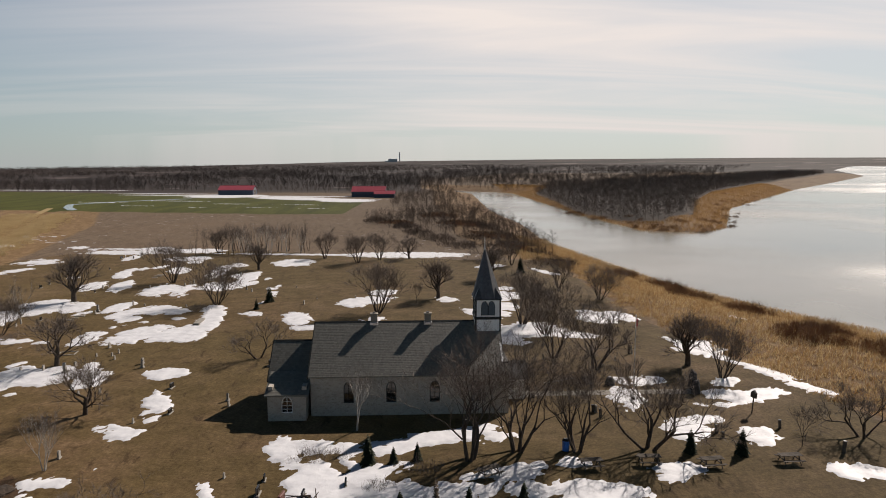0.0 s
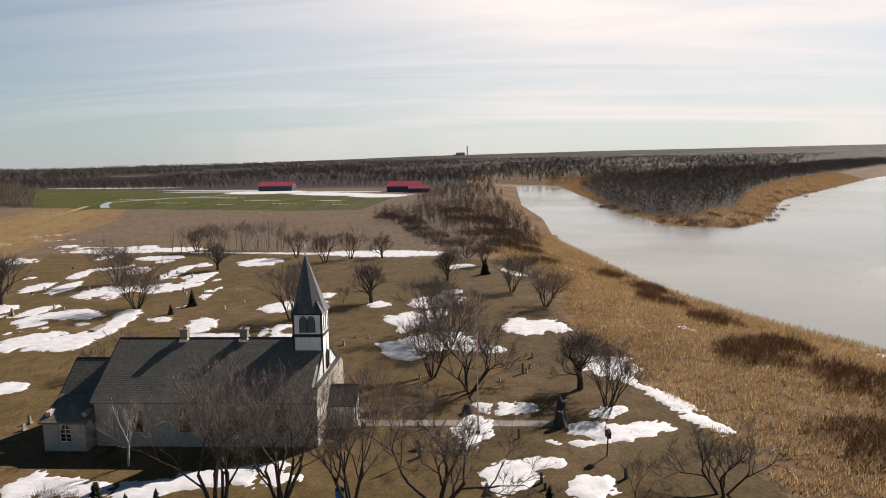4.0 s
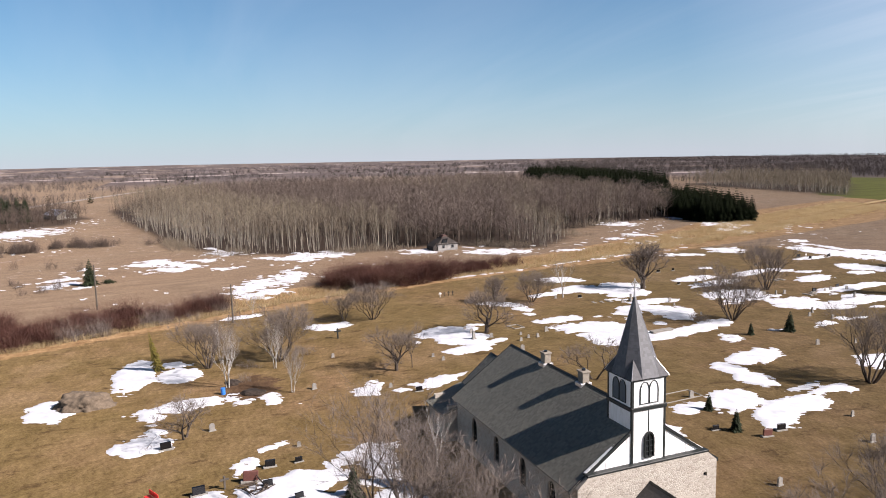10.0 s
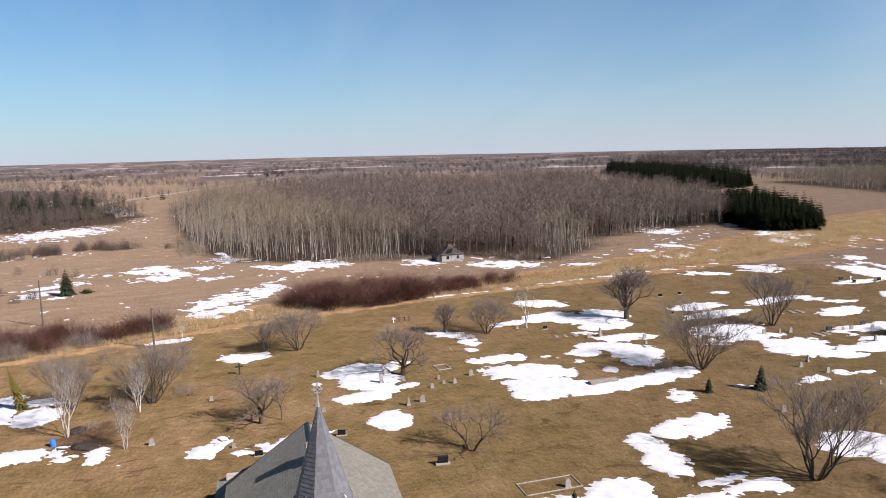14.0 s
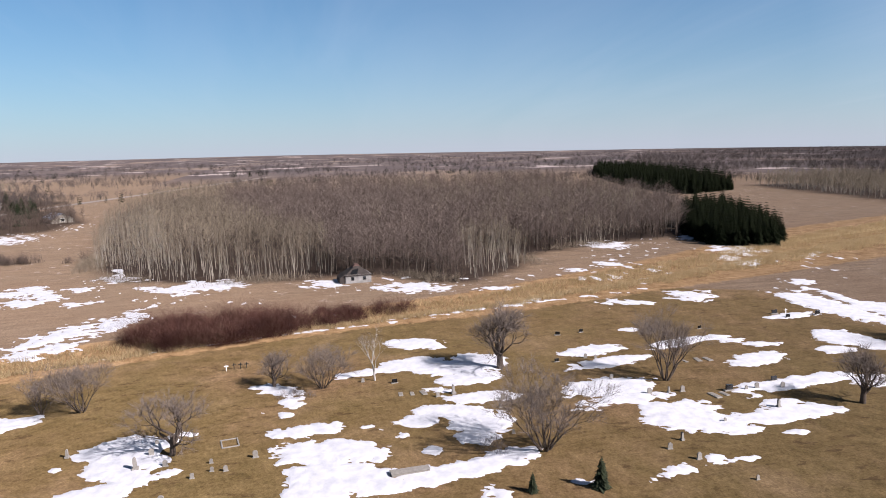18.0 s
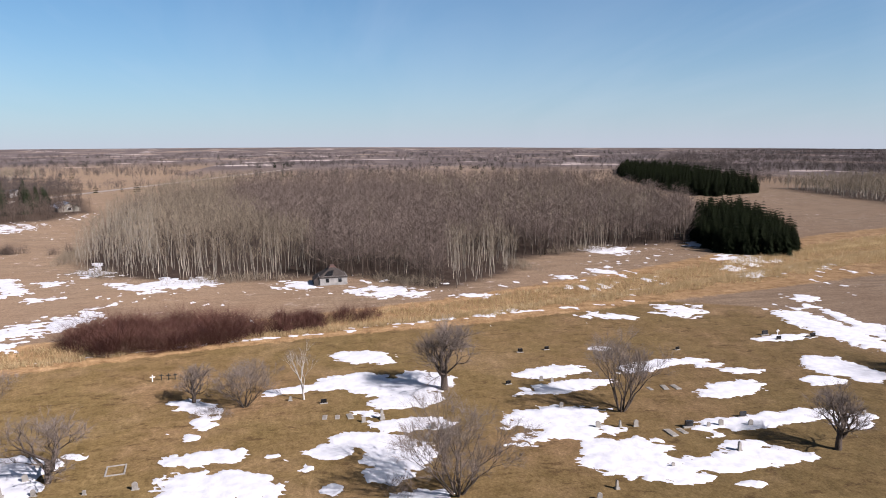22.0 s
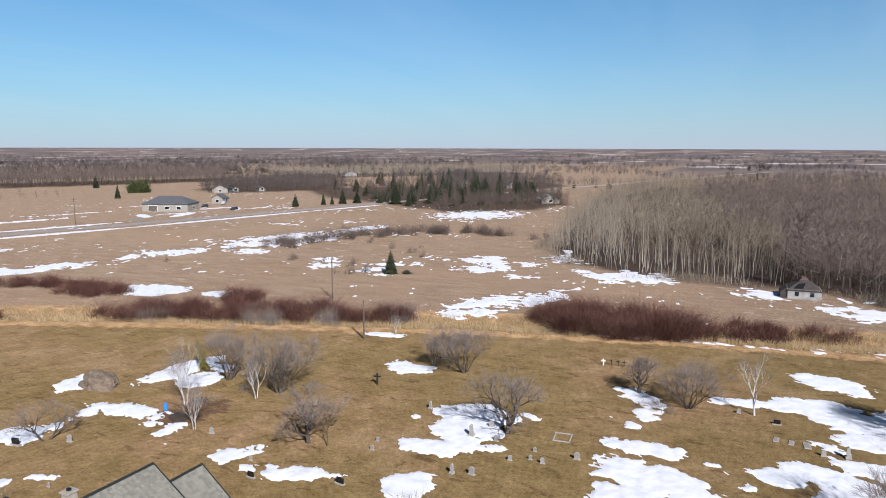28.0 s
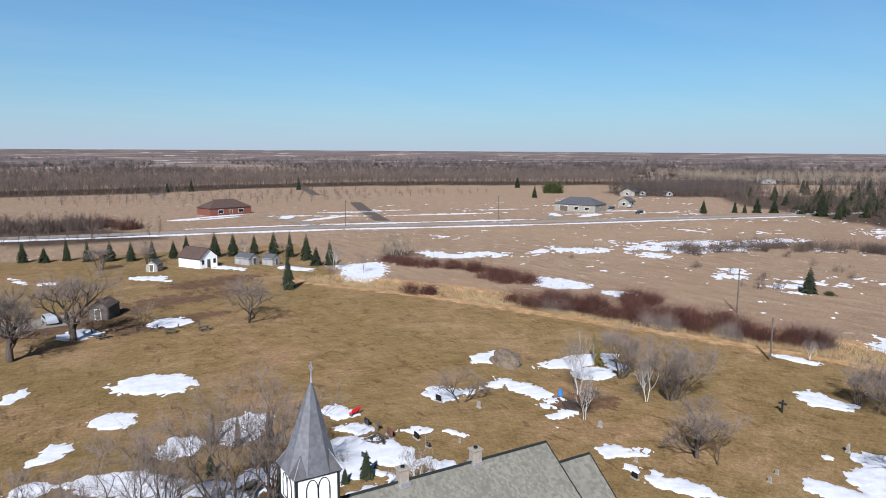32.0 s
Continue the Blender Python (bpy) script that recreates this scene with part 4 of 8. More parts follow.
# ---- trees ----
class Bush:
    """Collects limbs (quads) and twigs (thin triangles) of one bare tree."""

    def __init__(self, seed):
        self.r = random.Random(seed)
        self.v, self.q, self.tv, self.tt = [], [], [], []

    def limb(self, pts, radii, n):
        base = len(self.v)
        for i, (p, r) in enumerate(zip(pts, radii)):
            d = (pts[min(i + 1, len(pts) - 1)] - pts[max(i - 1, 0)]).normalized()
            s = d.cross(Vector((0.31, 0.77, 0.2))).normalized()
            u = d.cross(s)
            for k in range(n):
                a = 2 * math.pi * k / n
                self.v.append(p + (s * math.cos(a) + u * math.sin(a)) * r)
        for i in range(len(pts) - 1):
            for k in range(n):
                a, b = base + i * n + k, base + i * n + (k + 1) % n
                self.q.append((a, b, b + n, a + n))

    def twig(self, p, d, length, w):
        s = d.cross(Vector((self.r.uniform(-1, 1), self.r.uniform(-1, 1), self.r.uniform(-1, 1))))
        if s.length < 1e-3:
            s = Vector((1, 0, 0))
        s = s.normalized() * w
        k = len(self.tv)
        self.tv += [p - s, p + s, p + d * length]
        self.tt.append((k, k + 1, k + 2))

    def wander(self, d, amount):
        r = self.r
        return (d + Vector((r.gauss(0, amount), r.gauss(0, amount), r.gauss(0, amount)))).normalized()

    def grow(self, p, d, length, rad, depth, cfg):
        r = self.r
        steps = 4 if depth < 2 else 3
        pts, radii = [p], [rad]
        for i in range(steps):
            d = self.wander(d, cfg["wander"])
            d = (d + Vector((0, 0, cfg["rise"]))).normalized()
            p = p + d * (length / steps)
            pts.append(p)
            radii.append(rad * (1 - 0.32 * (i + 1) / steps))
        self.limb(pts, radii, 7 if depth == 0 else 5 if depth < 3 else 3)
        if depth >= cfg["depth"]:
            for _ in range(cfg["twigs"] // 2):
                t = r.uniform(0.2, 1.0) * (len(pts) - 1)
                i = min(int(t), len(pts) - 2)
                q = pts[i].lerp(pts[i + 1], t - i)
                td = self.wander((pts[i + 1] - pts[i]).normalized(), 0.34)
                self.twig(q, td, length * r.uniform(0.8, 2.2), cfg["tw"])
            return
        if depth >= 2:
            for _ in range(cfg["twigs"] // 4):
                t = r.uniform(0.2, 1.0) * (len(pts) - 1)
                i = min(int(t), len(pts) - 2)
                td = self.wander((pts[i + 1] - pts[i]).normalized(), 0.5)
                self.twig(pts[i].lerp(pts[i + 1], t - i), td, length * r.uniform(0.5, 1.1), cfg["tw"])
        kids = r.choice(cfg["kids"]) if depth else max(cfg["first"], r.choice(cfg["kids"]))
        turn = r.uniform(0, 6.28)
        for k in range(kids):
            a = turn + 6.28 * k / kids + r.uniform(-0.5, 0.5)
            s = d.orthogonal().normalized()
            u = d.cross(s)
            out = s * math.cos(a) + u * math.sin(a)
            spread = cfg["spread"] * r.uniform(0.6, 1.3)
            nd = (d * math.cos(spread) + out * math.sin(spread)).normalized()
            t = 1.0 if k == 0 else r.uniform(0.35, 1.0)
            i = min(int(t * (len(pts) - 1)), len(pts) - 2)
            q = pts[i].lerp(pts[i + 1], t * (len(pts) - 1) - i)
            self.grow(q, nd, length * r.uniform(0.62, 0.86), radii[-1] * r.uniform(0.68, 0.9), depth + 1, cfg)


def bare_tree(seed, h=9.0, stems=1, depth=5, spread=0.5, wander=0.065, rise=0.08, kids=(2, 3, 3), twigs=18, tw=0.0058, rad=0.24, lean=0.15, stem_part=0.3, first=2):
    b = Bush(seed)
    r = b.r
    cfg = dict(first=first, depth=depth, spread=spread, wander=wander, rise=rise, kids=kids, twigs=twigs, tw=tw)
    for s in range(stems):
        a = 6.28 * s / max(1, stems) + r.uniform(-0.4, 0.4)
        tilt = lean * (r.uniform(0.7, 1.3) if stems > 1 else r.uniform(0, 1))
        d = Vector((math.cos(a) * tilt, math.sin(a) * tilt, 1)).normalized()
        foot = Vector((math.cos(a), math.sin(a), 0)) * (0.22 if stems > 1 else 0.0) + Vector((0, 0, -0.15))
        b.grow(foot, d, h * stem_part * r.uniform(0.85, 1.15), rad * (1 if stems == 1 else 0.72) * r.uniform(0.8, 1.1), 0, cfg)
    top = max(p.z for p in b.tv)
    k = h / top
    for arr in (b.v, b.tv):
        for p in arr:
            p *= k
    return b


def tree_thing(b, name, label, group, bark="bark", twig="twig"):
    root = empty(name, label, "tree", group)
    mesh_np("trunk", b.v, b.q, M[bark], root, smooth=True)
    mesh_np("crown", b.tv, b.tt, M[twig], root)
    return root


def at(x, y, turn=0.0, size=1.0, tilt=0.0):
    z = float(height(np.array([float(x)]), np.array([float(y)]))[0])
    return pose(x, y, z - 0.02, tilt, 0, turn) @ Matrix.Scale(size, 4)


KINDS = {}
LABELS = {
    "vase": "bare spreading maple with many upswept grey limbs on the cemetery lawn",
    "round": "bare broad-crowned tree with a short dark trunk on the lawn",
    "multi": "bare many-stemmed tree rising from one stump on the lawn",
    "birch": "slim white-barked birch, leafless, on the lawn",
    "leaning": "leafless old tree with crooked leaning limbs on the lawn",
    "sapling": "thin leafless sapling standing in the lawn",
    "slim": "slender dark-stemmed leafless aspen in a clump at the lawn's edge",
    "tall": "tall leafless tree with dense fine twigs beside the church",
}
for k, cfg in {
    "vase": [dict(seed=3, h=9.5, stems=5, spread=0.39, lean=0.42, rad=0.188, kids=(2, 3), twigs=33, rise=0.09), dict(seed=8, h=9.5, stems=6, spread=0.38, lean=0.46, rad=0.166, kids=(2, 3), twigs=31, rise=0.09)],
    "round": [dict(seed=14, h=9.5, stems=1, first=6, spread=0.62, rad=0.23, depth=5, stem_part=0.20, twigs=32, wander=0.085, rise=0.085, kids=(3, 3, 2)), dict(seed=21, h=9, stems=1, first=5, spread=0.64, rad=0.22, depth=5, stem_part=0.20, twigs=32, wander=0.085, rise=0.085, kids=(3, 3, 2))],
    "multi": [dict(seed=30, h=8, stems=8, spread=0.46, lean=0.62, rad=0.122, kids=(2, 3), twigs=27), dict(seed=37, h=7.5, stems=7, spread=0.48, lean=0.66, rad=0.122, kids=(2, 3), twigs=31)],
    "birch": [dict(seed=41, h=10, stems=1, first=3, spread=0.42, rad=0.139, rise=0.12, stem_part=0.32, kids=(2, 3), twigs=14), dict(seed=47, h=10, stems=3, spread=0.35, lean=0.17, rad=0.139, rise=0.12, stem_part=0.32, kids=(2, 3), twigs=14)],
    "leaning": [dict(seed=52, h=7, stems=2, first=3, spread=0.62, lean=0.7, rad=0.197, wander=0.10, kids=(2, 3), twigs=34), dict(seed=59, h=7.5, stems=3, spread=0.58, lean=0.65, rad=0.164, wander=0.10, kids=(2, 3), twigs=34)],
    "slim": [dict(seed=81, h=9.5, stems=1, first=2, spread=0.30, rad=0.10, rise=0.14, stem_part=0.42, kids=(2, 2), depth=4, twigs=16), dict(seed=86, h=9.5, stems=2, first=2, spread=0.32, lean=0.12, rad=0.11, rise=0.14, stem_part=0.4, kids=(2, 2), depth=4, twigs=14)],
    "sapling": [dict(seed=61, h=5.0, stems=1, first=3, spread=0.46, twigs=26, rad=0.0574, depth=4, stem_part=0.28, kids=(2, 3))],
    "tall": [dict(seed=71, h=11.5, stems=5, spread=0.44, lean=0.27, twigs=15, rad=0.164, depth=6, stem_part=0.22, kids=(2, 2, 3)), dict(seed=78, h=11.5, stems=5, spread=0.46, lean=0.27, twigs=15, rad=0.164, depth=6, stem_part=0.23, kids=(2, 2, 3))],
}.items():
    KINDS[k] = [bare_tree(**c) for c in cfg]
PROTO = {}


def plant(kind, x, y, size=1.0, turn=None, which=0, label=""):
    """Sets a leafless tree of a kind at a place; the first of each builds the meshes, the others share them."""
    turn = (x * 37 + y * 91) % 360 if turn is None else turn
    key = (kind, which % len(KINDS[kind]))
    if key not in PROTO:
        name = "birch_tree" if kind == "birch" else "sapling" if kind == "sapling" else "bare_tree"
        PROTO[key] = tree_thing(KINDS[kind][key[1]], name, LABELS[kind], "leafless trees of the cemetery", "birch_bark" if kind == "birch" else "bark")
        PROTO[key].matrix_basis = at(x, y, turn, size)
        ob = PROTO[key]
    else:
        ob = copy_thing(PROTO[key], pose(0, 0, 0))
        ob.matrix_basis = at(x, y, turn, size)
    if kind not in ("birch", "sapling"):
        ob.matrix_basis = ob.matrix_basis @ Matrix.Diagonal((1.3, 1.3, 1.06, 1))
    if label:
        ob["label"] = label
    return ob


for i, (kind, x, y, s) in enumerate([
    ("round", -68, 53.2, 1.05), ("vase", -56.8, 71.6, 1.0), ("multi", -41.8, 49.3, 1.15), ("vase", -13.3, 41, 1.0), ("birch", -68, 36, 0.85),
    ("round", -51.4, 13.1, 0.85), ("leaning", -27.2, 15.2, 0.78), ("round", -40.2, -4, 0.66), ("sapling", -40.4, -1.9, 1.2), ("sapling", -7, 49.2, 0.85),
    ("round", -3, 52.8, 0.85), ("vase", 9.2, 31.8, 1.0), ("multi", 11.5, 25.5, 1.05), ("leaning", 14.6, 8.9, 1.25), ("vase", 10.3, 13.6, 1.0)]):
    plant(kind, x, y, s, which=i)
for i, (kind, x, y, s) in enumerate([
    ("leaning", 13, -14.9, 1.25), ("round", 26.1, 9.6, 0.8), ("vase", 28.1, 4.3, 0.75), ("multi", 26, 49.8, 0.9), ("tall", 6.6, -15.1, 0.9),
    ("tall", 1.4, -14.9, 1.0), ("tall", -2.8, -16.3, 1.08), ("birch", -12.8, -9.4, 0.72), ("leaning", 33.2, -13.2, 0.85), ("sapling", 26.6, -15, 0.9),
    ("birch", -37.6, -16.8, 0.62), ("round", 8.9, 72.6, 0.8), ("leaning", 12, 102.3, 1.0), ("leaning", -28.9, -28.2, 0.68), ("birch", -47.6, -17.2, 0.72)]):
    plant(kind, x, y, s, which=i + 1)
for i, (kind, x, y, s) in enumerate([
    ("multi", -50.6, -16.2, 1.0), ("birch", -42.5, -23.2, 0.9), ("vase", -67.9, -3.6, 0.6), ("multi", -67.4, 0.9, 0.95), ("round", -69.5, 23.2, 0.55),
    ("multi", -67.1, 29.2, 0.85), ("round", -43, 88.2, 0.75), ("round", 7.6, -79.9, 1.4), ("leaning", -18.8, -78.7, 1.3), ("sapling", -2.4, -79.7, 1.1),
    ("round", 15.8, -73, 1.15), ("vase", -51.4, -24.8, 0.75), ("birch", -79, -16.2, 0.4), ("round", -8.5, 104, 0.75), ("vase", -16, 103, 0.9)]):
    plant(kind, x, y, s, which=i)
for i, (kind, x, y, s) in enumerate([
    ("vase", -21, 97.5, 0.85), ("vase", -30, 106, 0.9), ("birch", -38, 117.5, 0.8), ("birch", -42, 119, 0.9), ("birch", -46, 117, 0.95), ("birch", -50, 120, 0.95),
    ("birch", -54, 118, 0.9), ("birch", -57, 120, 0.85), ("vase", -60, 118, 0.8), ("birch", -48, 122, 0.9), ("birch", -52, 115.5, 0.8), ("birch", -44, 122, 0.85), ("vase", 21, 62, 0.7), ("vase", 16, 92, 0.8)]):
    plant(kind, x, y, s, which=i + 1, label="slender leafless aspen in the clump at the cemetery's edge" if kind == "birch" else "")


grove = random.Random(23)
for i in range(26):
    plant("slim", grove.uniform(-66, -36), grove.uniform(113.5, 123.5), grove.uniform(0.75, 1.05), which=i)


# ---- snow: middles, half widths and turn of the drifts left on the grass ----
SNOW = []
SNOW += [
    (-264.7, -81.9, 19.7, 24.6, 64), (-171.9, -106.8, 28.2, 8, 151), (-166.2, -12.5, 7.6, 9.3, 67), (-169.9, 120.2, 7.9, 9, 83), (-174.2, 152.9, 8.2, 6.6, 83), (-151.7, -104.5, 16.3, 7, 117),
    (-158.2, -32.5, 5.7, 3.4, 117), (-152.2, -30, 6.8, 6.2, 83), (-139.8, -28.8, 6.1, 5.2, 68), (-145.4, -25.8, 5.2, 5.6, 68), (-146.6, 7.4, 10.3, 8.3, 116), (-139, 34.5, 4.1, 6.4, 83),
    (-139.2, 104.6, 4.6, 4.2, 65), (-147.6, 147.6, 8.5, 8.4, 83), (-162.8, 159, 9.5, 11.5, 63), (-124.8, -117.7, 9.4, 7.3, 116), (-128.2, -65.6, 4.2, 4.3, 117), (-129.2, -50.5, 4, 7.6, 69),
]
SNOW += [
    (-123.2, -46.5, 3, 2.5, 116), (-127.2, 53, 10.1, 6.7, 67), (-120.1, 69.8, 5.6, 2.4, 83), (-106.8, 72.8, 2.1, 2.4, 83), (-134.9, 94, 3.8, 3.1, 83), (-132.3, 138.2, 4.4, 11.1, 65),
    (-88.8, -124.6, 7.8, 5.2, 150), (-87.2, -78.3, 6.7, 6.1, 117), (-98.8, 88.5, 6, 3, 68), (-99.8, 103.2, 5.5, 6.2, 67), (-84.2, 120.3, 15.1, 4.5, -3), (-80.1, 127.4, 5, 5, 23),
    (-103.6, 131.2, 4.6, 4, 83), (-57.5, -114.8, 6.1, 15.1, 150), (-67, 122.5, 7.8, 5.1, -3), (-15.8, -31.9, 2, 2.1, 149), (-17.6, 49.4, 2.5, 4.2, -2), (-36.7, 98.8, 5.5, 6.7, -3),
]
SNOW += [
    (8.6, -133.4, 3, 2.2, 150), (-11, -129.9, 4.8, 3.7, 150), (-7.2, -85.1, 3.8, 3.8, 150), (6.5, -83.8, 3.5, 3.8, 149), (0.6, -53.1, 5.8, 4.3, 149), (6.4, -42.6, 2.7, 2.8, 149),
    (12.6, -36.6, 1.6, 2.9, 149), (-5.2, -33.6, 2.8, 4.8, 149), (1.7, -31.9, 2.4, 3, 150), (14.6, -29.5, 2.4, 1.6, 149), (7.4, -26.5, 5.9, 2.7, 149), (3.8, 39.9, 2.4, 5.1, 27),
    (4.5, 43.1, 2.2, 3.4, -3), (-1.5, 51.8, 2.1, 2.6, -3), (9.6, 61.8, 1.9, 2.1, 26), (12.3, 91.3, 2.1, 2.3, 25), (-9.1, 111.2, 17.9, 6.1, -3), (15.6, -56.2, 1.5, 3.1, 149),
]
SNOW += [
    (30.6, 17.6, 3.4, 4.8, -3), (21.8, 82.2, 1.4, 6.2, 25), (-104, 68, 34, 1.1, 98), (-121, 104, 16, 1, 115),
    (-96, 24, 30, 0.8, 98), (-30, 112.5, 36, 1.6, 172), (-80, 126, 22, 1.8, 170), (45, 35, 3, 0.9, 120), (61, 24, 2.5, 0.7, 110), (54, 44, 3.5, 0.8, 130),
    (72, 33, 9, 1.3, 118), (-100, 412, 60, 5, 170), (-60, 378, 40, 3, 160), (-180, 452, 60, 3, 165), (-110, 330, 18, 1.2, 170), (-160, 318, 14, 1, 168),
]
SNOW += [
    (-90, 300, 12, 0.9, 172), (-70, 320, 13, 1, 172), (-190, 350, 20, 1.2, 165), (-120, 300, 9, 0.8, 172), (-60, 290, 10, 0.8, 170), (-150, 360, 25, 1.4, 166),
    (-30, -135, 9, 2.6, 118), (-44, -127, 7, 3, 118), (-58, -119, 8, 3, 120), (-12, -128, 6, 2, 118), (14, -140, 7, 1.5, 110), (-60, -262, 16, 2.6, 16),
    (-92, -256, 14, 2.2, 164), (-78, -296, 10, 3, 10), (-110, -246, 15, 2.6, 150), (-212, -201, 16, 2.4, 160), (-238, -206, 14, 2.6, 160), (-250, -190, 12, 2.2, 164),
]
SNOW += [
    (-160, -232, 24, 2, 164), (-192, -240, 18, 1.8, 164), (-140, -262, 14, 1.8, 160), (-236, -246, 20, 2, 164), (-55.2, 7.6, 4.6, 2.5, 107), (-56.6, 13.9, 1.5, 0.9, 61),
    (-50.8, 9.2, 4, 2.8, 84), (-51.1, 2.5, 1.1, 0.7, 49), (-47.1, 10.4, 3, 1.7, 176), (-47.2, 12.9, 2.2, 1.1, 90), (-45.1, 8.4, 2.3, 1.5, 113), (-65.6, -5.4, 2.6, 1.8, 85),
    (-68.2, 23.5, 4.2, 1.9, 51), (-63.5, 25.1, 2.7, 1.7, 8), (-59, 24.4, 1.3, 0.8, 7), (-53.7, 26.7, 4.9, 2, 88), (-54.4, 29.5, 2, 1.2, 103), (-60.4, 22.1, 0.7, 0.5, 61),
]
SNOW += [
    (-52.7, 33.3, 1.1, 0.6, 69), (-51.5, 34.6, 0.8, 0.5, 70), (-47.4, 28.6, 6.6, 3.5, 75), (-42, 28.9, 5.8, 3.5, 67), (-39.7, 26.7, 3.7, 2.5, 62), (-38.8, 32.7, 3.7, 1.8, 97),
    (-39.7, 38.1, 6.6, 2.1, 100), (-40.8, 43.9, 5.4, 2.2, 107), (-41.8, 47.2, 2.2, 1.4, 113), (-52.8, 38.6, 3, 2, 90), (-49.7, 36.5, 0.9, 0.8, 61), (-44.8, 38.5, 1.3, 1, 172),
    (-71.7, 34.7, 4.6, 1.6, 106), (-73.2, 42, 5.5, 3.4, 98), (-70.5, 46.2, 6.9, 3.8, 61), (-71.6, 51, 4.6, 4.3, 177), (-65.3, 48, 5.1, 2.9, 97), (-83.7, 44.1, 5.1, 3.2, 67),
]
SNOW += [
    (-81.6, 46.3, 2.5, 2.1, 57), (-58, 47.4, 5.3, 2.2, 85), (-54.6, 43, 5.1, 2.4, 72), (-50.7, 45.2, 4.2, 3.9, 69), (-46.8, 43.7, 2.8, 2, 72), (-61.9, 43, 2.4, 1, 71),
    (-71.7, 68.3, 6, 2.6, 97), (-65.8, 68.5, 7.1, 2.2, 99), (-71.3, 82.4, 6.2, 2.1, 107), (-56.4, 63.7, 6.9, 3.7, 88), (-52.2, 63.8, 6.5, 1.8, 90), (-50.5, 57.2, 1.6, 0.7, 74),
    (-47.3, 67.4, 5, 3.2, 83), (-43.8, 67.3, 5.8, 3.1, 68), (-41.2, 69.6, 4.6, 1.9, 76), (-42.7, 76.3, 6.6, 2.2, 87), (-43.2, 80.3, 4.9, 2.1, 78), (-42.1, 83.8, 2.3, 1.2, 82),
]
SNOW += [
    (-45.6, 79.7, 2.9, 1.8, 86), (-51.4, 80.5, 4, 1.7, 102), (-51.1, 85.5, 6, 2.2, 100), (-51.5, 90.7, 5, 2, 97), (-49.1, 95.2, 3.5, 2, 118), (-48.6, 78.3, 1.4, 1, 111),
    (-60.7, 88, 5.6, 2.7, 104), (-72, 89.1, 2.9, 1.8, 81), (-66.8, 93.6, 3.3, 1.4, 75), (-69.7, 90.9, 2.5, 1.5, 80), (-79.9, 109.4, 6.4, 1.9, 93), (-64.9, 106.8, 4.8, 3.6, 77),
    (-68.3, 106.9, 3.8, 2.6, 102), (-61.1, 101.3, 3.3, 2.1, 90), (-61.2, 108.2, 3.3, 2.1, 110), (-34.1, 58.9, 3.2, 1, 100), (-35.2, 63.8, 1.7, 1.2, 114), (-34.5, 66, 2.8, 0.6, 83),
]
SNOW += [
    (-34.5, 50.1, 1.7, 0.6, 74), (-34.8, 41.7, 1.7, 1.4, 159), (-38.3, 75.5, 1.4, 0.9, 87), (-48.3, 71.7, 1.1, 0.8, 108), (-80.4, 79.4, 2.1, 1.3, 76), (-51.7, -33.2, 7.3, 2.7, 176),
    (-49.7, -28.2, 3.5, 3.1, 168), (-54.7, -28.8, 2.6, 1.5, 59), (-42.2, -41.1, 4.5, 2.4, 16), (-38.4, -27.8, 5.9, 2, 95), (-36.1, -31.1, 2.3, 1.4, 34), (-28.5, -31.8, 3.2, 2.5, 74),
    (-31.1, -30.6, 3.1, 0.9, 13), (-37.4, -19, 1.6, 1.4, 116), (-34.9, -8.9, 1.6, 1.3, 149), (-54.1, 8.6, 5, 2.9, 100), (-50, 8.3, 3.8, 3.3, 62), (-44.8, 7.5, 3.7, 2.2, 94),
]
SNOW += [
    (-46.8, 11.9, 2.2, 0.9, 72), (-33.9, -1.2, 2.1, 1.3, 94), (-36.8, 9.2, 2.8, 2.6, 157), (-65.7, -7.4, 3.3, 2.4, 55), (-26, 37.5, 5.5, 2.5, 106), (-23.6, 31.4, 3.4, 1.9, 176),
    (-19.6, 31, 3.1, 2.2, 9), (-15.5, 18.7, 2.6, 1.6, 103), (-15.4, 24.1, 4.1, 2.8, 121), (-11.8, 28.8, 4, 2.5, 93), (-10.4, 24.4, 3.9, 2.3, 127), (-13.5, 35.4, 2.8, 1.5, 85),
    (-15, 33.6, 2.7, 1, 99), (-12.5, 11.4, 3, 2.4, 39), (-33.7, 41.4, 2.1, 1.5, 115), (-18.6, -14.4, 4.5, 1.5, 106), (-15, -13.5, 4.3, 1.3, 10), (-8.6, -13.2, 3.7, 1.5, 27),
]
SNOW += [
    (-5.6, -11.2, 7, 1.4, 20), (-2.3, -11.4, 4, 1.2, 17), (-15.5, -19.4, 3.7, 2.2, 94), (-15.9, -21.1, 1.9, 1.6, 84), (-12.6, -17, 2.5, 1, 128), (-10.7, -18.3, 3, 1.5, 23),
    (-20.8, -23.3, 2.1, 1.2, 153), (-23.4, -21.1, 1.6, 0.8, 122), (-36, -19, 1.7, 1.2, 140), (-36.5, -22.1, 1.4, 0.9, 117), (-33.6, -16.2, 0.9, 0.6, 107), (-34.1, -9.4, 1.9, 1.6, 18),
    (-36.7, -8.5, 1.2, 0.7, 18), (-34.1, -1.1, 3.3, 1.7, 115), (-33.1, -5.4, 1.4, 0.8, 104), (5.4, 24.2, 5.1, 2.7, 118), (10.1, 28.4, 5.5, 5.2, 0), (15.6, 25, 4.2, 2.1, 160),
]
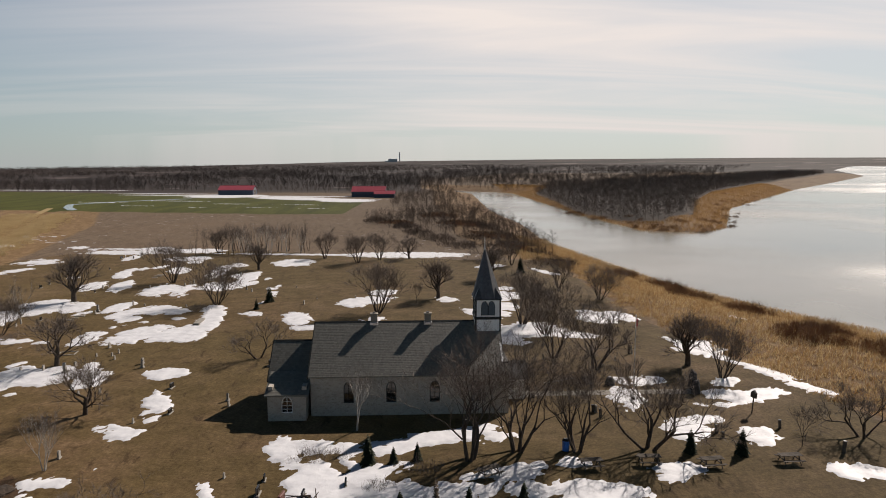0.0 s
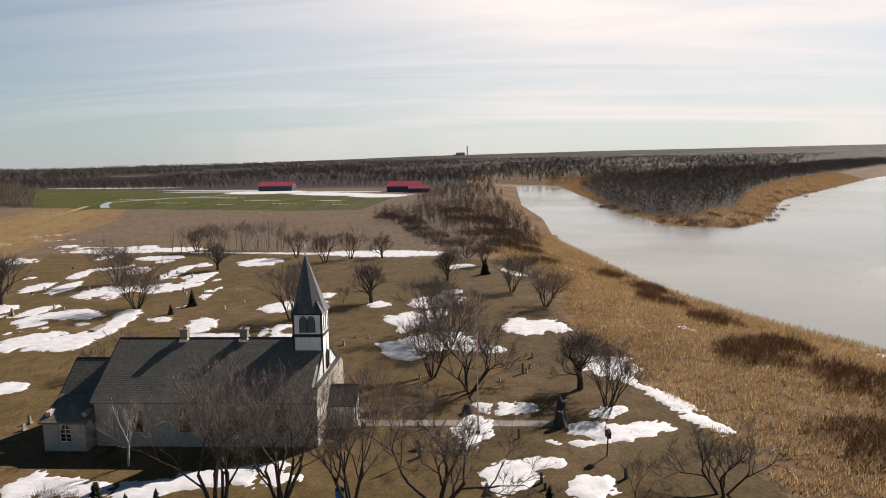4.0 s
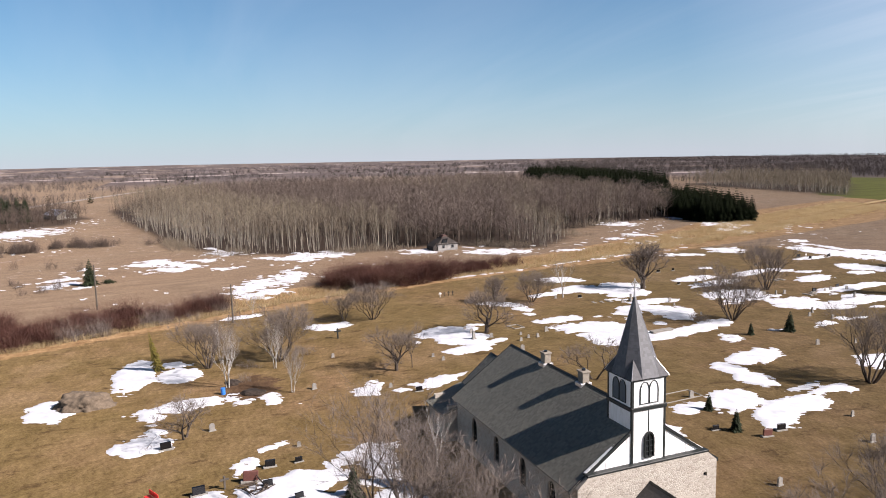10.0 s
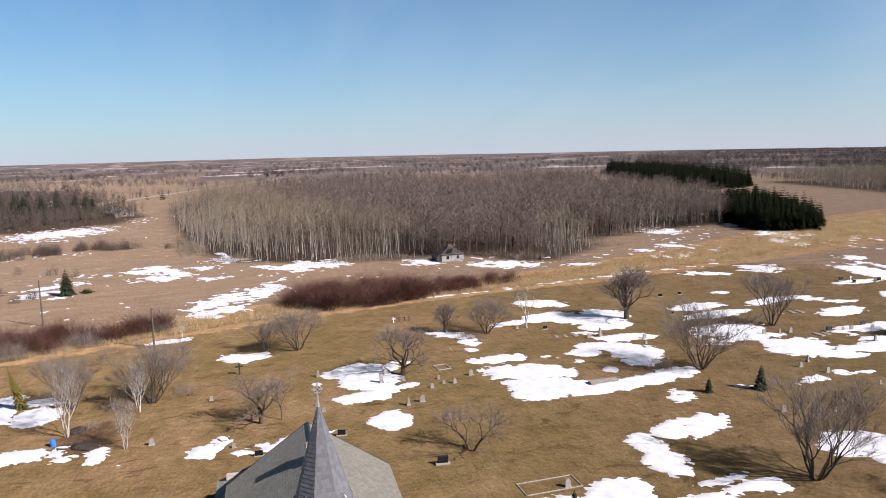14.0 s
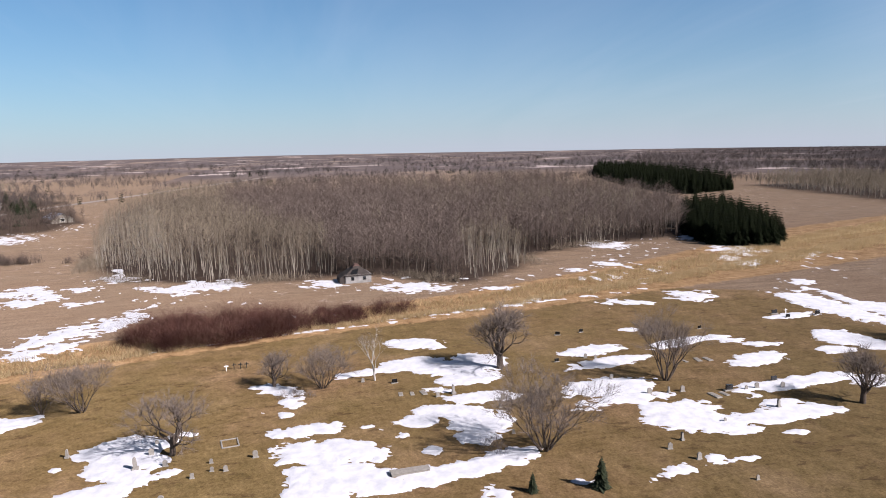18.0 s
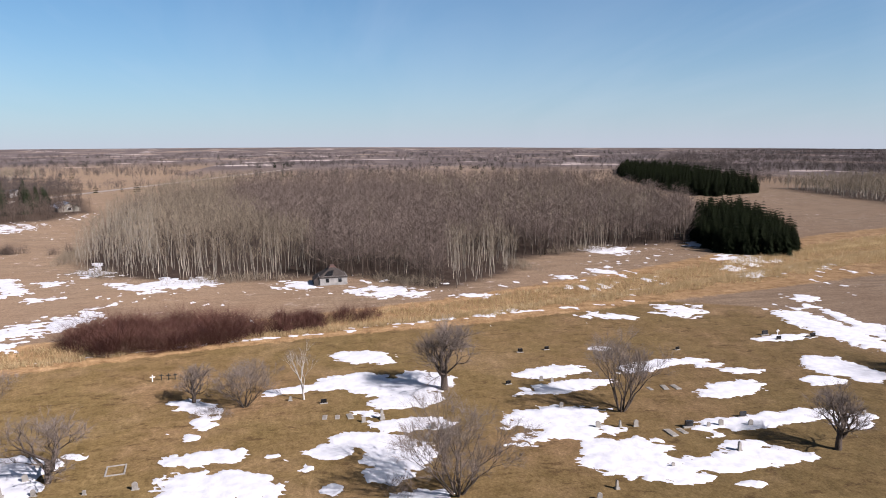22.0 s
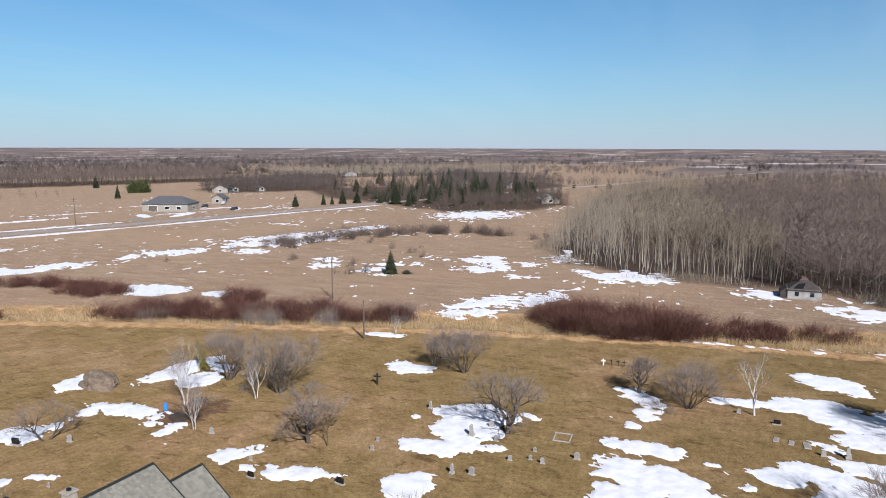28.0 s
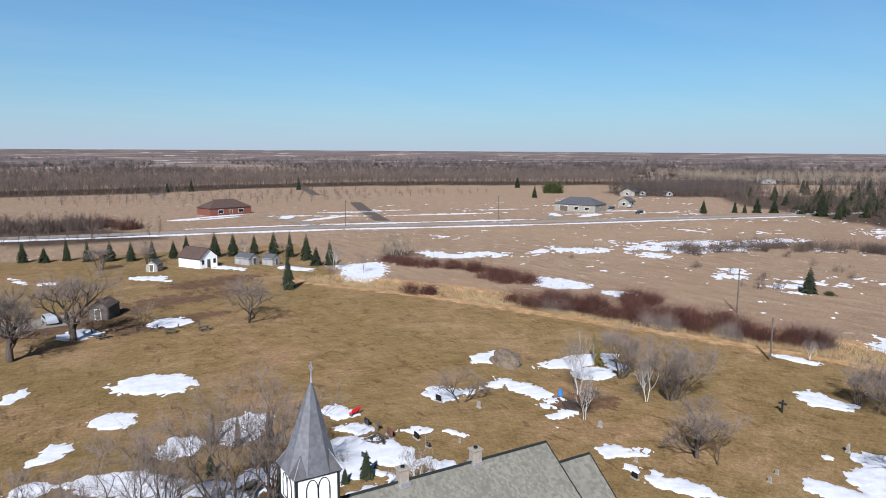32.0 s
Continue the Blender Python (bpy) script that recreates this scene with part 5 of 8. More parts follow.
SNOW += [
    (3.7, 40.9, 3.8, 2.3, 97), (4.6, 35.1, 2.5, 1.2, 101), (7.9, 54.1, 6, 4.4, 53), (8.4, 45.1, 3.7, 2.5, 86), (7, 39.4, 2.7, 1.6, 94), (23.6, 36.7, 4.9, 3.5, 34),
    (20.8, 38.3, 4.1, 2, 87), (26.5, 34.6, 2.2, 1.9, 123), (19.9, 4, 2.1, 1.5, 69), (16, 4.3, 2.5, 1, 96), (15.8, -1.3, 3.9, 1.3, 87), (15, -3.6, 1.9, 1.5, 63),
    (27.8, 3, 2.5, 1.4, 43), (-13.1, 58.9, 3.3, 3, 66), (-16, 51, 5.9, 3.7, 29), (10.6, 61.9, 2.5, 1.8, 78), (10, 90.2, 3.7, 2.6, 46), (-19.3, -14.1, 2.7, 1.2, 115),
]
SNOW += [
    (-16.1, -13, 4.1, 1.6, 162), (-13.4, -15.3, 2.4, 1, 103), (-6.1, -12, 7.3, 1.5, 13), (-0.4, -11.8, 2.5, 1.2, 21), (-15.1, -20.1, 3.1, 2.4, 11), (-9.8, -21.3, 3.4, 2.1, 174),
    (-4.6, -22, 5.2, 1.9, 9), (1.1, -18.9, 2.8, 1.6, 36), (1.5, -21.8, 2.9, 1.7, 1), (6.6, -22.3, 5, 2, 167), (-1.7, -19, 2.3, 1.1, 25), (18.2, 4.2, 2.2, 1.2, 67),
    (14.7, -1, 4.5, 1.5, 84), (18, -10.7, 3, 2.5, 80), (20.3, -8.2, 2.3, 1.6, 19), (24, -12.1, 2.7, 2, 64), (26.8, -1.6, 3.4, 2.4, 168), (30.5, -0.9, 2.9, 1.8, 14),
]
SNOW += [
    (24.4, -4.1, 2.9, 1, 0), (28.4, -19.8, 2.7, 1.9, 12), (14, -18.9, 2.5, 1.6, 13), (13.1, -20.1, 1.7, 1.3, 28), (6, -17.3, 1.7, 1.1, 4), (22, 35.4, 4.1, 3.7, 80),
    (28.9, 20.2, 3.6, 1.2, 101), (31.5, 13.3, 4.3, 1.2, 104), (34.3, 7.1, 4.3, 1.5, 117), (36.1, 0.7, 3.8, 1.4, 118),
]


SNOW += [
    (-15.3, -33, 2.4, 1.9, 111), (-15, -27.3, 3, 1.5, 137), (-13.4, -23.4, 3.7, 2.7, 150), (-14.8, -19.1, 2.5, 2, 90), (-11.3, -20.1, 2.7, 1.8, 76), (-20.5, -23.7, 2.2, 0.9, 155),
    (-23.1, -21.3, 1.8, 0.8, 114), (-34.8, -8.4, 1.9, 1.3, 136), (-37.1, -7.5, 1.1, 0.8, 66), (-34.6, 0.1, 3.4, 1.3, 103), (-34.3, -3.9, 1.6, 0.6, 103), (-78.8, -18.1, 4.3, 1.5, 103),
    (-65.9, -5.6, 3.4, 1.7, 104), (-115.7, -119.1, 4.7, 4.5, 83), (-129.9, -113.4, 9.1, 6, 8), (-148.7, -109.5, 11.3, 4.9, 4), (-166.1, -95.1, 12.3, 6.3, 165), (-198.5, -98.9, 14.9, 6.1, 164),
]
SNOW += [
    (-137.8, -97.7, 8, 5.6, 101), (-135.5, -69.1, 6.2, 4.4, 45), (-98.7, -122.9, 9.4, 6.1, 132), (-86.9, -128.7, 9.3, 4.6, 103), (-107.9, -11.6, 11.5, 6.4, 151), (-114.1, -4.7, 11.5, 4.5, 163),
    (-98.7, -12.3, 6.6, 4.3, 118), (-171.6, -14.2, 20.2, 1.9, 20), (-143.3, 0.4, 12.5, 3.3, 46), (-144.2, 12.8, 6.4, 4.2, 131), (-153.4, -33.3, 6.8, 5, 121), (-140, -26.1, 7.1, 4.3, 119),
    (-152.6, -19.1, 4.5, 3.7, 134), (-135.2, -15.8, 4, 3.1, 126), (-138.4, 34.8, 6.5, 5.8, 7), (-129.1, 51.6, 7.2, 4.5, 1), (-87.8, -79.4, 9.3, 5.4, 103), (-91.2, -62.5, 5.2, 3.5, 101),
]
SNOW += [
    (-137.3, -49.7, 9.2, 2.9, 116), (-103.2, 4.2, 3.4, 2.3, 125),
]
ROAD_SNOW = []
for (ax, ay), (ex, ey), half in [((60, -229), (-14, -213.2), 2.6), ((-14, -213.2), (-45, -208.5), 2.6), ((-45, -208.5), (-90, -198.7), 2.8), ((-90, -198.7), (-118, -189.5), 2.8), ((-118, -189.5), (-162, -176.5), 2.6),
                                 ((-162, -176.5), (-246, -157), 2.2), ((-246, -157), (-290, -146), 1.8), ((-40, -226), (-87, -218), 1.8), ((-87, -218), (-128, -206), 2.4), ((-128, -206), (-174, -194), 2.0)]:
    ROAD_SNOW.append(((ax + ex) / 2, (ay + ey) / 2, 0.62 * math.hypot(ex - ax, ey - ay), half, math.degrees(math.atan2(ey - ay, ex - ax))))
ROAD_SNOW += [(-62, -270, 14, 2.5, 20), (-86, -252, 9, 3, 60), (-46, -262, 8, 3, 20), (-98, -240, 14, 3, 25), (-208, -196, 12, 3, 20), (-196, -206, 9, 3, 60), (-240, -196, 9, 2.5, 40), (-150, -232, 30, 1.6, 165), (-120, -262, 16, 2, 160)]


FOREST_EDGE = chain([(-215, -24), (-167, -13), (-156, 4), (-150, 28), (-152, 48), (-137, 62), (-134, 66), (-146, 90), (-166, 97), (-181, 124), (-260, 170), (-400, 170), (-400, -40)])


def fbm(x, y, scale, seed=0):
    """Cheap smooth noise about 0 for arrays, from turned sines."""
    out = np.zeros_like(x)
    rnd = np.random.RandomState(seed)
    amp = 1.0
    for _ in range(4):
        for _ in range(3):
            a, p = rnd.uniform(0, 6.28), rnd.uniform(0, 6.28)
            q = rnd.uniform(0.7, 1.4)
            out += amp * np.sin((x * math.cos(a) + y * math.sin(a)) * 6.28 / scale * q + p + 1.7 * np.sin((x * math.sin(a) - y * math.cos(a)) * 4.1 / scale + p * 2))
        scale, amp = scale * 0.47, amp * 0.55
    return out / 5.0


def snow_sheet(x0, x1, y0, y1, step, label, rough=1.0, drifts=SNOW):
    gx, gy = np.arange(x0, x1 + step, step), np.arange(y0, y1 + step, step)
    X, Y = np.meshgrid(gx, gy, indexing="ij")
    F = np.full(X.shape, -9.0)
    for cx, cy, a, b, ang in drifts:
        reach = max(a, b) + 3
        i0, i1 = np.searchsorted(gx, (cx - reach, cx + reach))
        j0, j1 = np.searchsorted(gy, (cy - reach, cy + reach))
        if i0 == i1 or j0 == j1:
            continue
        x, y = X[i0:i1, j0:j1] - cx, Y[i0:i1, j0:j1] - cy
        c, s = math.cos(radians(ang)), math.sin(radians(ang))
        r = np.hypot((x * c + y * s) / a, (-x * s + y * c) / b)
        d = (1 - r) * min(a, b, 2.6)
        F[i0:i1, j0:j1] = np.maximum(F[i0:i1, j0:j1], d)
    if rough > 1:
        F = F + rough * (1.05 * fbm(X, Y, 7.5, 5) + 0.75 * fbm(X, Y, 2.6, 9) + 0.24 * fbm(X, Y, 0.9, 14)) - 0.44 * rough
        F = F - 1.3 * np.clip(fbm(X, Y, 4.0, 77) - 0.42, 0, 1) / 0.3
    else:
        F = F + 0.50 * fbm(X, Y, 5.5, 5) + 0.62 * fbm(X, Y, 2.3, 9) + 0.26 * fbm(X, Y, 0.85, 14) - 0.24
        F = F - 0.9 * np.clip(fbm(X, Y, 3.6, 77) - 0.5, 0, 1) / 0.3
    if rough > 1.5:
        F = np.maximum(F, 1.5 * fbm(X * 0.6, Y, 5, 31) + 1.1 * fbm(X, Y, 55, 7) - 1.12)
    F = np.where(inside(X, Y, FOREST_EDGE) > 0, -9, F)
    ground_z = height(X, Y)
    Z = ground_z + np.clip(0.30 * F, -0.14, 0.10 + 0.03 * fbm(X, Y, 2.5, 3)) + 0.004
    ids = np.arange(X.size).reshape(X.shape)
    top = np.maximum(np.maximum(F[:-1, :-1], F[1:, :-1]), np.maximum(F[1:, 1:], F[:-1, 1:]))
    ok = top > -0.05
    quads = np.stack([ids[:-1, :-1], ids[1:, :-1], ids[1:, 1:], ids[:-1, 1:]], -1)[ok]
    used, inv = np.unique(quads.ravel(), return_inverse=True)
    if not len(used):
        return
    V = np.stack([X, Y, Z], -1).reshape(-1, 3)[used]
    ob = mesh_np("snow_cover", V, inv.reshape(-1, 4), M["snow"], smooth=True)
    tagged(ob, label, "snow", kind="stuff")


snow_sheet(-95, 45, -45, 135, 0.33, "melting white snow drifts on the cemetery lawn")
snow_sheet(-180, -95, -45, 165, 0.55, "thin snow remains on the dry pasture", 1.7)
snow_sheet(-95.6, 50, -125, -45, 0.5, "white snow drifts on the open lawn")
snow_sheet(45, 95, -20, 90, 0.6, "dirty snow along the river bank", 1.3)
snow_sheet(-330, -95.5, -290, -45, 0.9, "snow lying along the road and in the hollows", 1.7)
snow_sheet(-95, 90, -290, -125, 0.9, "snow banks along the road", 1.2)
SNOW += [(-135, 416, 30, 24, 175), (-82, 384, 38, 16, 150), (-48, 358, 20, 16, 150), (-180, 432, 40, 5, 170), (-300, 520, 70, 6, 170)]
snow_sheet(-320, 70, -300, -135, 0.9, "ploughed banks of old snow along the road", 1.0, ROAD_SNOW)
snow_sheet(-370, 20, 260, 540, 1.2, "thin snow strips on the green field")


# ---- woods, thickets and reeds ----
def copies(v, f, places, sizes, turns):
    """Many turned and scaled copies of one small mesh as arrays. places: n x 3; sizes: n or n x 3."""
    v, f = np.asarray(v, np.float32), np.asarray(f, np.int64)
    c, s = np.cos(turns)[:, None], np.sin(turns)[:, None]
    sizes = np.asarray(sizes, np.float32)
    if sizes.ndim == 1:
        sizes = np.repeat(sizes[:, None], 3, 1)
    w = v[None] * sizes[:, None, :]
    x, y = w[:, :, 0] * c - w[:, :, 1] * s, w[:, :, 0] * s + w[:, :, 1] * c
    V = np.stack([x + places[:, None, 0], y + places[:, None, 1], w[:, :, 2] + places[:, None, 2]], -1)
    F = f[None] + (np.arange(len(places)) * len(v))[:, None, None]
    return V.reshape(-1, 3), F.reshape(-1, f.shape[1])


class Pile:
    """Gathers arrays of triangles for one joined mesh."""

    def __init__(self):
        self.v, self.f, self.n = [], [], 0

    def add(self, v, f):
        v, f = np.asarray(v, np.float32), np.asarray(f, np.int64)
        self.v.append(v), self.f.append(f + self.n)
        self.n += len(v)

    def mesh(self, name, mat, parent=None):
        return mesh_np(name, np.concatenate(self.v), np.concatenate(self.f), mat, parent)


def quick_tree(seed, h, straight=True, n_branch=16, n_twig=9, crown_from=0.35, reach=0.2, w=0.02, trunk=0.11, solid=False):
    """A plain woodland tree: three-sided trunk and limbs, and thin triangles for twigs."""
    r = random.Random(seed)
    tv, tf, wv, wf = [], [], [], []

    def spar(p, q, r0, r1):
        d = (q - p).normalized()
        s = d.cross(Vector((0.4, 0.8, 0.3))).normalized()
        u = d.cross(s)
        k = len(tv)
        for c, rad in ((p, r0), (q, r1)):
            for i in range(3):
                a = 2.094 * i
                tv.append(c + (s * math.cos(a) + u * math.sin(a)) * rad)
        for i in range(3):
            j = (i + 1) % 3
            tf.append((k + i, k + j, k + 3 + j))
            tf.append((k + i, k + 3 + j, k + 3 + i))

    def thread(p, d, length, width):
        s = d.cross(Vector((r.uniform(-1, 1), r.uniform(-1, 1), r.uniform(-1, 1)))).normalized() * width
        k = len(wv)
        wv.extend([p - s, p + s, p + d * length])
        wf.append((k, k + 1, k + 2))

    p = Vector((0, 0, -0.1))
    pts = [p]
    lean = Vector((r.uniform(-0.06, 0.06), r.uniform(-0.06, 0.06), 0))
    for i in range(4):
        p = p + (Vector((0, 0, 1)) + lean + Vector((r.gauss(0, 0.05), r.gauss(0, 0.05), 0))) * h * 0.24
        pts.append(p)
    for i in range(4):
        spar(pts[i], pts[i + 1], trunk * (1 - i * 0.24), trunk * (1 - (i + 1) * 0.235))
    for b in range(n_branch):
        t = crown_from + (0.97 - crown_from) * (b + r.random()) / n_branch
        i = min(int(t * 4), 3)
        q = pts[i].lerp(pts[i + 1], t * 4 - i)
        a = r.uniform(0, 6.28)
        up = r.uniform(0.7, 1.6) if straight else r.uniform(0.25, 0.9)
        d = Vector((math.cos(a), math.sin(a), up)).normalized()
        length = h * reach * r.uniform(0.6, 1.2) * (1.25 - 0.75 * max(0, t - crown_from) / (1 - crown_from))
        e = q + d * length
        if solid:
            spar(q, e, trunk * 0.32, trunk * 0.12)
        else:
            thread(q, d, length, max(w * 1.6, trunk * 0.3))
        for _ in range(n_twig):
            k = r.uniform(0.25, 1.0)
            td = (d + Vector((r.gauss(0, 0.5), r.gauss(0, 0.5), r.gauss(0.25, 0.4)))).normalized()
            thread(q.lerp(e, k), td, length * r.uniform(0.35, 0.8), w)
    return (np.array([tuple(p) for p in tv]), np.array(tf)), (np.array([tuple(p) for p in wv]), np.array(wf))


def scatter(ring, step, seed, jitter=0.48):
    rng = np.random.RandomState(seed)
    lo, hi = ring.min(0), ring.max(0)
    X, Y = np.meshgrid(np.arange(lo[0], hi[0], step), np.arange(lo[1], hi[1], step), indexing="ij")
    x = (X + rng.uniform(-jitter, jitter, X.shape) * step).ravel()
    y = (Y + rng.uniform(-jitter, jitter, Y.shape) * step).ravel()
    d = inside(x, y, ring)
    keep = d > 0
    return x[keep], y[keep], d[keep], rng


x, y, d, rng = scatter(FOREST, 2.55, 4)
front = np.hypot(x + 60, y - 30)
thin = rng.uniform(0, 1, len(x)) < np.clip(1.35 - (front - 110) / 230, 0.30, 1.0)
x, y, d, front = x[thin], y[thin], d[thin], front[thin]
mixed = np.where(y < 38, (d - 52) / 18, np.where(y < 68, 0.45, np.where(y < 92, -0.45 + (d > 18) * 0.8, 0.12)))
oak = 0.75 * fbm(x, y, 34, 12) + mixed > 0.0
forest = empty("aspen_wood", "leafless aspen and oak wood with pale slender trunks", "wood", kind="stuff")
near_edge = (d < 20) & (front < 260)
# aspens behind the edge get dark bark: the wood's inner shade as colour
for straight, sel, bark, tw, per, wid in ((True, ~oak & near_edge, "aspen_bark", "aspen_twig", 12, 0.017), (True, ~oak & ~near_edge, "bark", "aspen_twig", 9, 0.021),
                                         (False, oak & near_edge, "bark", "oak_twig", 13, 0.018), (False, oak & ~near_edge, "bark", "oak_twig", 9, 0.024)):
    trunks, twigs = Pile(), Pile()
    if not straight or bark == "aspen_bark":
        sel = sel & (rng.uniform(0, 1, len(x)) < (0.88 if straight else 0.62))
    xs, ys = x[sel], y[sel]
    pick = rng.randint(0, 5, len(xs))
    for v in range(5):
        m = pick == v
        if not m.any():
            continue
        (a, b), (c, e) = quick_tree(100 + v + 50 * straight, 12.5 if straight else 10.5, straight, 13 if straight else 20, per, 0.48 if straight else 0.25, 0.15 if straight else 0.34, wid, 0.10 if straight else 0.15)
        P = np.stack([xs[m], ys[m], np.zeros(m.sum())], -1)
        sz = rng.uniform(0.68, 1.08, m.sum()) * (1.0 + 0.16 * fbm(xs[m], ys[m], 30, 2)) * (0.72 + 0.28 * smooth((d[sel][m] - 2) / 20) if straight else 1.14)
        tn = rng.uniform(0, 6.28, m.sum())
        trunks.add(*copies(a, b, P, sz, tn)), twigs.add(*copies(c, e, P, sz, tn))
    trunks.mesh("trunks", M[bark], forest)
    twigs.mesh("twigs", M[tw], forest)

# underbrush at the wood's edge
def brush(name, label, spots, mat, length, density, width=0.022, seed=1, category="thicket", spread=0.6, edge=0.45):
    """Thickets: fans of thin stems rising from the ground in turned ellipses (x, y, a, b, turn)."""
    rng = np.random.RandomState(seed)
    V, F, n = [], [], 0
    for cx, cy, a, b, ang in spots:
        k = int(math.pi * a * b * density)
        r, t = np.sqrt(rng.uniform(0, 1, k)), rng.uniform(0, 6.28, k)
        wob = 1 + 0.22 * np.sin(3 * t + cx) + 0.15 * np.sin(5 * t + cy)
        u, v = a * r * np.cos(t) * wob, b * r * np.sin(t) * wob
        c, s = math.cos(radians(ang)), math.sin(radians(ang))
        x, y = cx + u * c - v * s, cy + u * s + v * c
        z = height(x, y) - 0.05
        h = length * rng.uniform(0.68, 1.05, k) * (1 - edge * r ** 3) * np.clip(0.95 + 0.95 * fbm(x, y, 4.2, seed), 0.3, 1.5)
        for j in range(3):
            dx, dy = rng.normal(0, spread, k), rng.normal(0, spread, k)
            z0 = h * (0.0, 0.3, 0.5)[j]
            p = np.stack([x + dx * z0 * 0.3, y + dy * z0 * 0.3, z + z0], -1)
            q = p + np.stack([dx, dy, np.ones(k)], -1) * (h * (1.0, 0.7, 0.55)[j])[:, None]
            ang2 = rng.uniform(0, 6.28, k)
            w = np.stack([np.cos(ang2), np.sin(ang2), np.zeros(k)], -1) * width
            V.append(np.stack([p - w, p + w, q], 1).reshape(-1, 3))
            F.append(np.arange(3 * k).reshape(-1, 3) + n)
            n += 3 * k
    ob = mesh_np(name, np.concatenate(V), np.concatenate(F), M[mat])
    return tagged(ob, label, category, kind="stuff")


def clumps(spots, seed, small=1.1, large=2.4, cover=1.5):
    """Many small round bushes within turned ellipses."""
    rng, made = np.random.RandomState(seed), []
    for cx, cy, a, b, ang in spots:
        for _ in range(int(cover * a * b / 2.4) + 1):
            r, t = math.sqrt(rng.uniform(0, 1)), rng.uniform(0, 6.28)
            u, v = a * r * math.cos(t), b * r * math.sin(t)
            c, s = math.cos(radians(ang)), math.sin(radians(ang))
            made.append((cx + u * c - v * s, cy + u * s + v * c, rng.uniform(small, large), rng.uniform(small, large), rng.uniform(0, 180)))
    return made


brush("willow_thicket", "dense dark red willow thicket beside the ditch",
      clumps([(-99.5, 7, 7, 6.5, 95), (-99.5, 16, 7.5, 6.5, 100), (-100.5, 24, 5, 5, 100)], 21), "red_twig", 4.08, 26, 0.017, 21, spread=0.85, edge=0.8)
brush("willow_thicket", "low brown willow thicket beside the ditch", clumps([(-105, 33, 5, 3.5, 105), (-106, 39, 4.5, 3, 105), (-109, 45, 3, 2, 100)], 29), "red_twig", 2.47, 17, 0.017, 29, edge=0.7)
brush("willow_thicket", "dense dark red willow thicket beside the ditch",
      clumps([(-72, -64, 9, 4.5, 120), (-79, -50, 10, 5.5, 118), (-84, -36, 9, 5, 112), (-88, -26, 6, 3.5, 105), (-88, -54, 5, 3, 110)], 22), "red_twig", 2.85, 20, 0.017, 22, spread=0.8, edge=0.8)
brush("willow_thicket", "dark red willow thicket by the reedy hollow",
      clumps([(-72, -117, 9, 3, 110), (-80, -103, 7, 3, 115), (-80, -88, 8, 4.5, 100), (-56, -86, 3.5, 2.5, 120)], 23), "red_twig", 2.47, 17, 0.017, 23, edge=0.7)
brush("grey_thicket", "pale grey leafless shrubs standing in the red willows",
      clumps([(-76, -41, 3.5, 2, 118), (-81.5, -31, 3, 2, 112), (-70.5, -60, 3, 1.6, 120), (-90, -22, 3, 2, 100)], 33), "twig", 3.3, 9, 0.014, 33, edge=0.7, spread=0.45)
rng = np.random.RandomState(64)
hedge = []
for _ in range(75):
    u = rng.uniform(0, 1)
    cx, cy = np.interp(u, [0, 0.25, 0.5, 0.75, 1], [-148, -177, -193, -207, -200]), np.interp(u, [0, 0.25, 0.5, 0.75, 1], [-97, -92, -76, -58, -30])
    hedge.append((cx + rng.normal(0, 2.5), cy + rng.normal(0, 2.5), rng.uniform(1.2, 3.6), rng.uniform(1.0, 2.4), rng.uniform(0, 180)))
brush("grey_thicket", "grey-purple leafless shrubs in a line across the pasture", hedge, "grey_twig", 3.4, 6.0, 0.03, 24, edge=0.7, spread=0.4)
loners = [(rng.uniform(-195, -112), rng.uniform(-105, -48), rng.uniform(0.7, 1.8), rng.uniform(0.6, 1.4), 0) for _ in range(26)]
brush("grey_thicket", "single grey leafless shrubs scattered over the pasture", loners, "grey_twig", 2.3, 7.0, 0.028, 45, edge=0.6, spread=0.4)
brush("grey_thicket", "tall grey leafless shrubs along the field edge",
      [(15, 111, 5, 4, 40), (24, 94, 5, 4, 20), (30, 100, 4, 5, 0), (6, 128, 7, 5, 120), (0, 146, 8, 5, 120), (-6, 164, 8, 5, 110), (-10, 186, 9, 5, 110), (-22, 212, 9, 5, 100),
       (12, 150, 7, 4, 110), (20, 130, 6, 4, 90), (28, 118, 5, 4, 90), (27, 140, 5, 6, 90), (24, 165, 5, 9, 0), (20, 195, 5, 12, 10)], "grey_twig", 2.3, 4.0, 0.03, 25, edge=0.6)
brush("rusty_brush", "rusty brown brush on the river bank",
      [(47, 62, 6, 4, 120), (51, 45, 5, 4, 100), (54, 28, 5, 5, 90), (56, 14, 6, 5, 80), (49, 80, 5, 4, 120), (60, 4, 6, 6, 80), (50, -4, 5, 6, 90), (58, -14, 6, 7, 90), (44, 95, 4, 4, 0), (48, 22, 4, 6, 20)],
      "rust_twig", 2.0, 9.0, 0.03, 26, edge=0.6)
brush("wood_edge_brush", "grey underbrush along the edge of the wood",
      [(-133, 60, 6, 4, 60), (-139, 55, 6, 3, 60), (-146, 20, 3, 12, 0), (-160, -12, 8, 3, 60), (-150, 88, 8, 3, 20), (-190, -26, 16, 4, 10), (-170, 112, 3, 12, 10)], "aspen_twig", 2.4, 3.5, 0.025, 27)
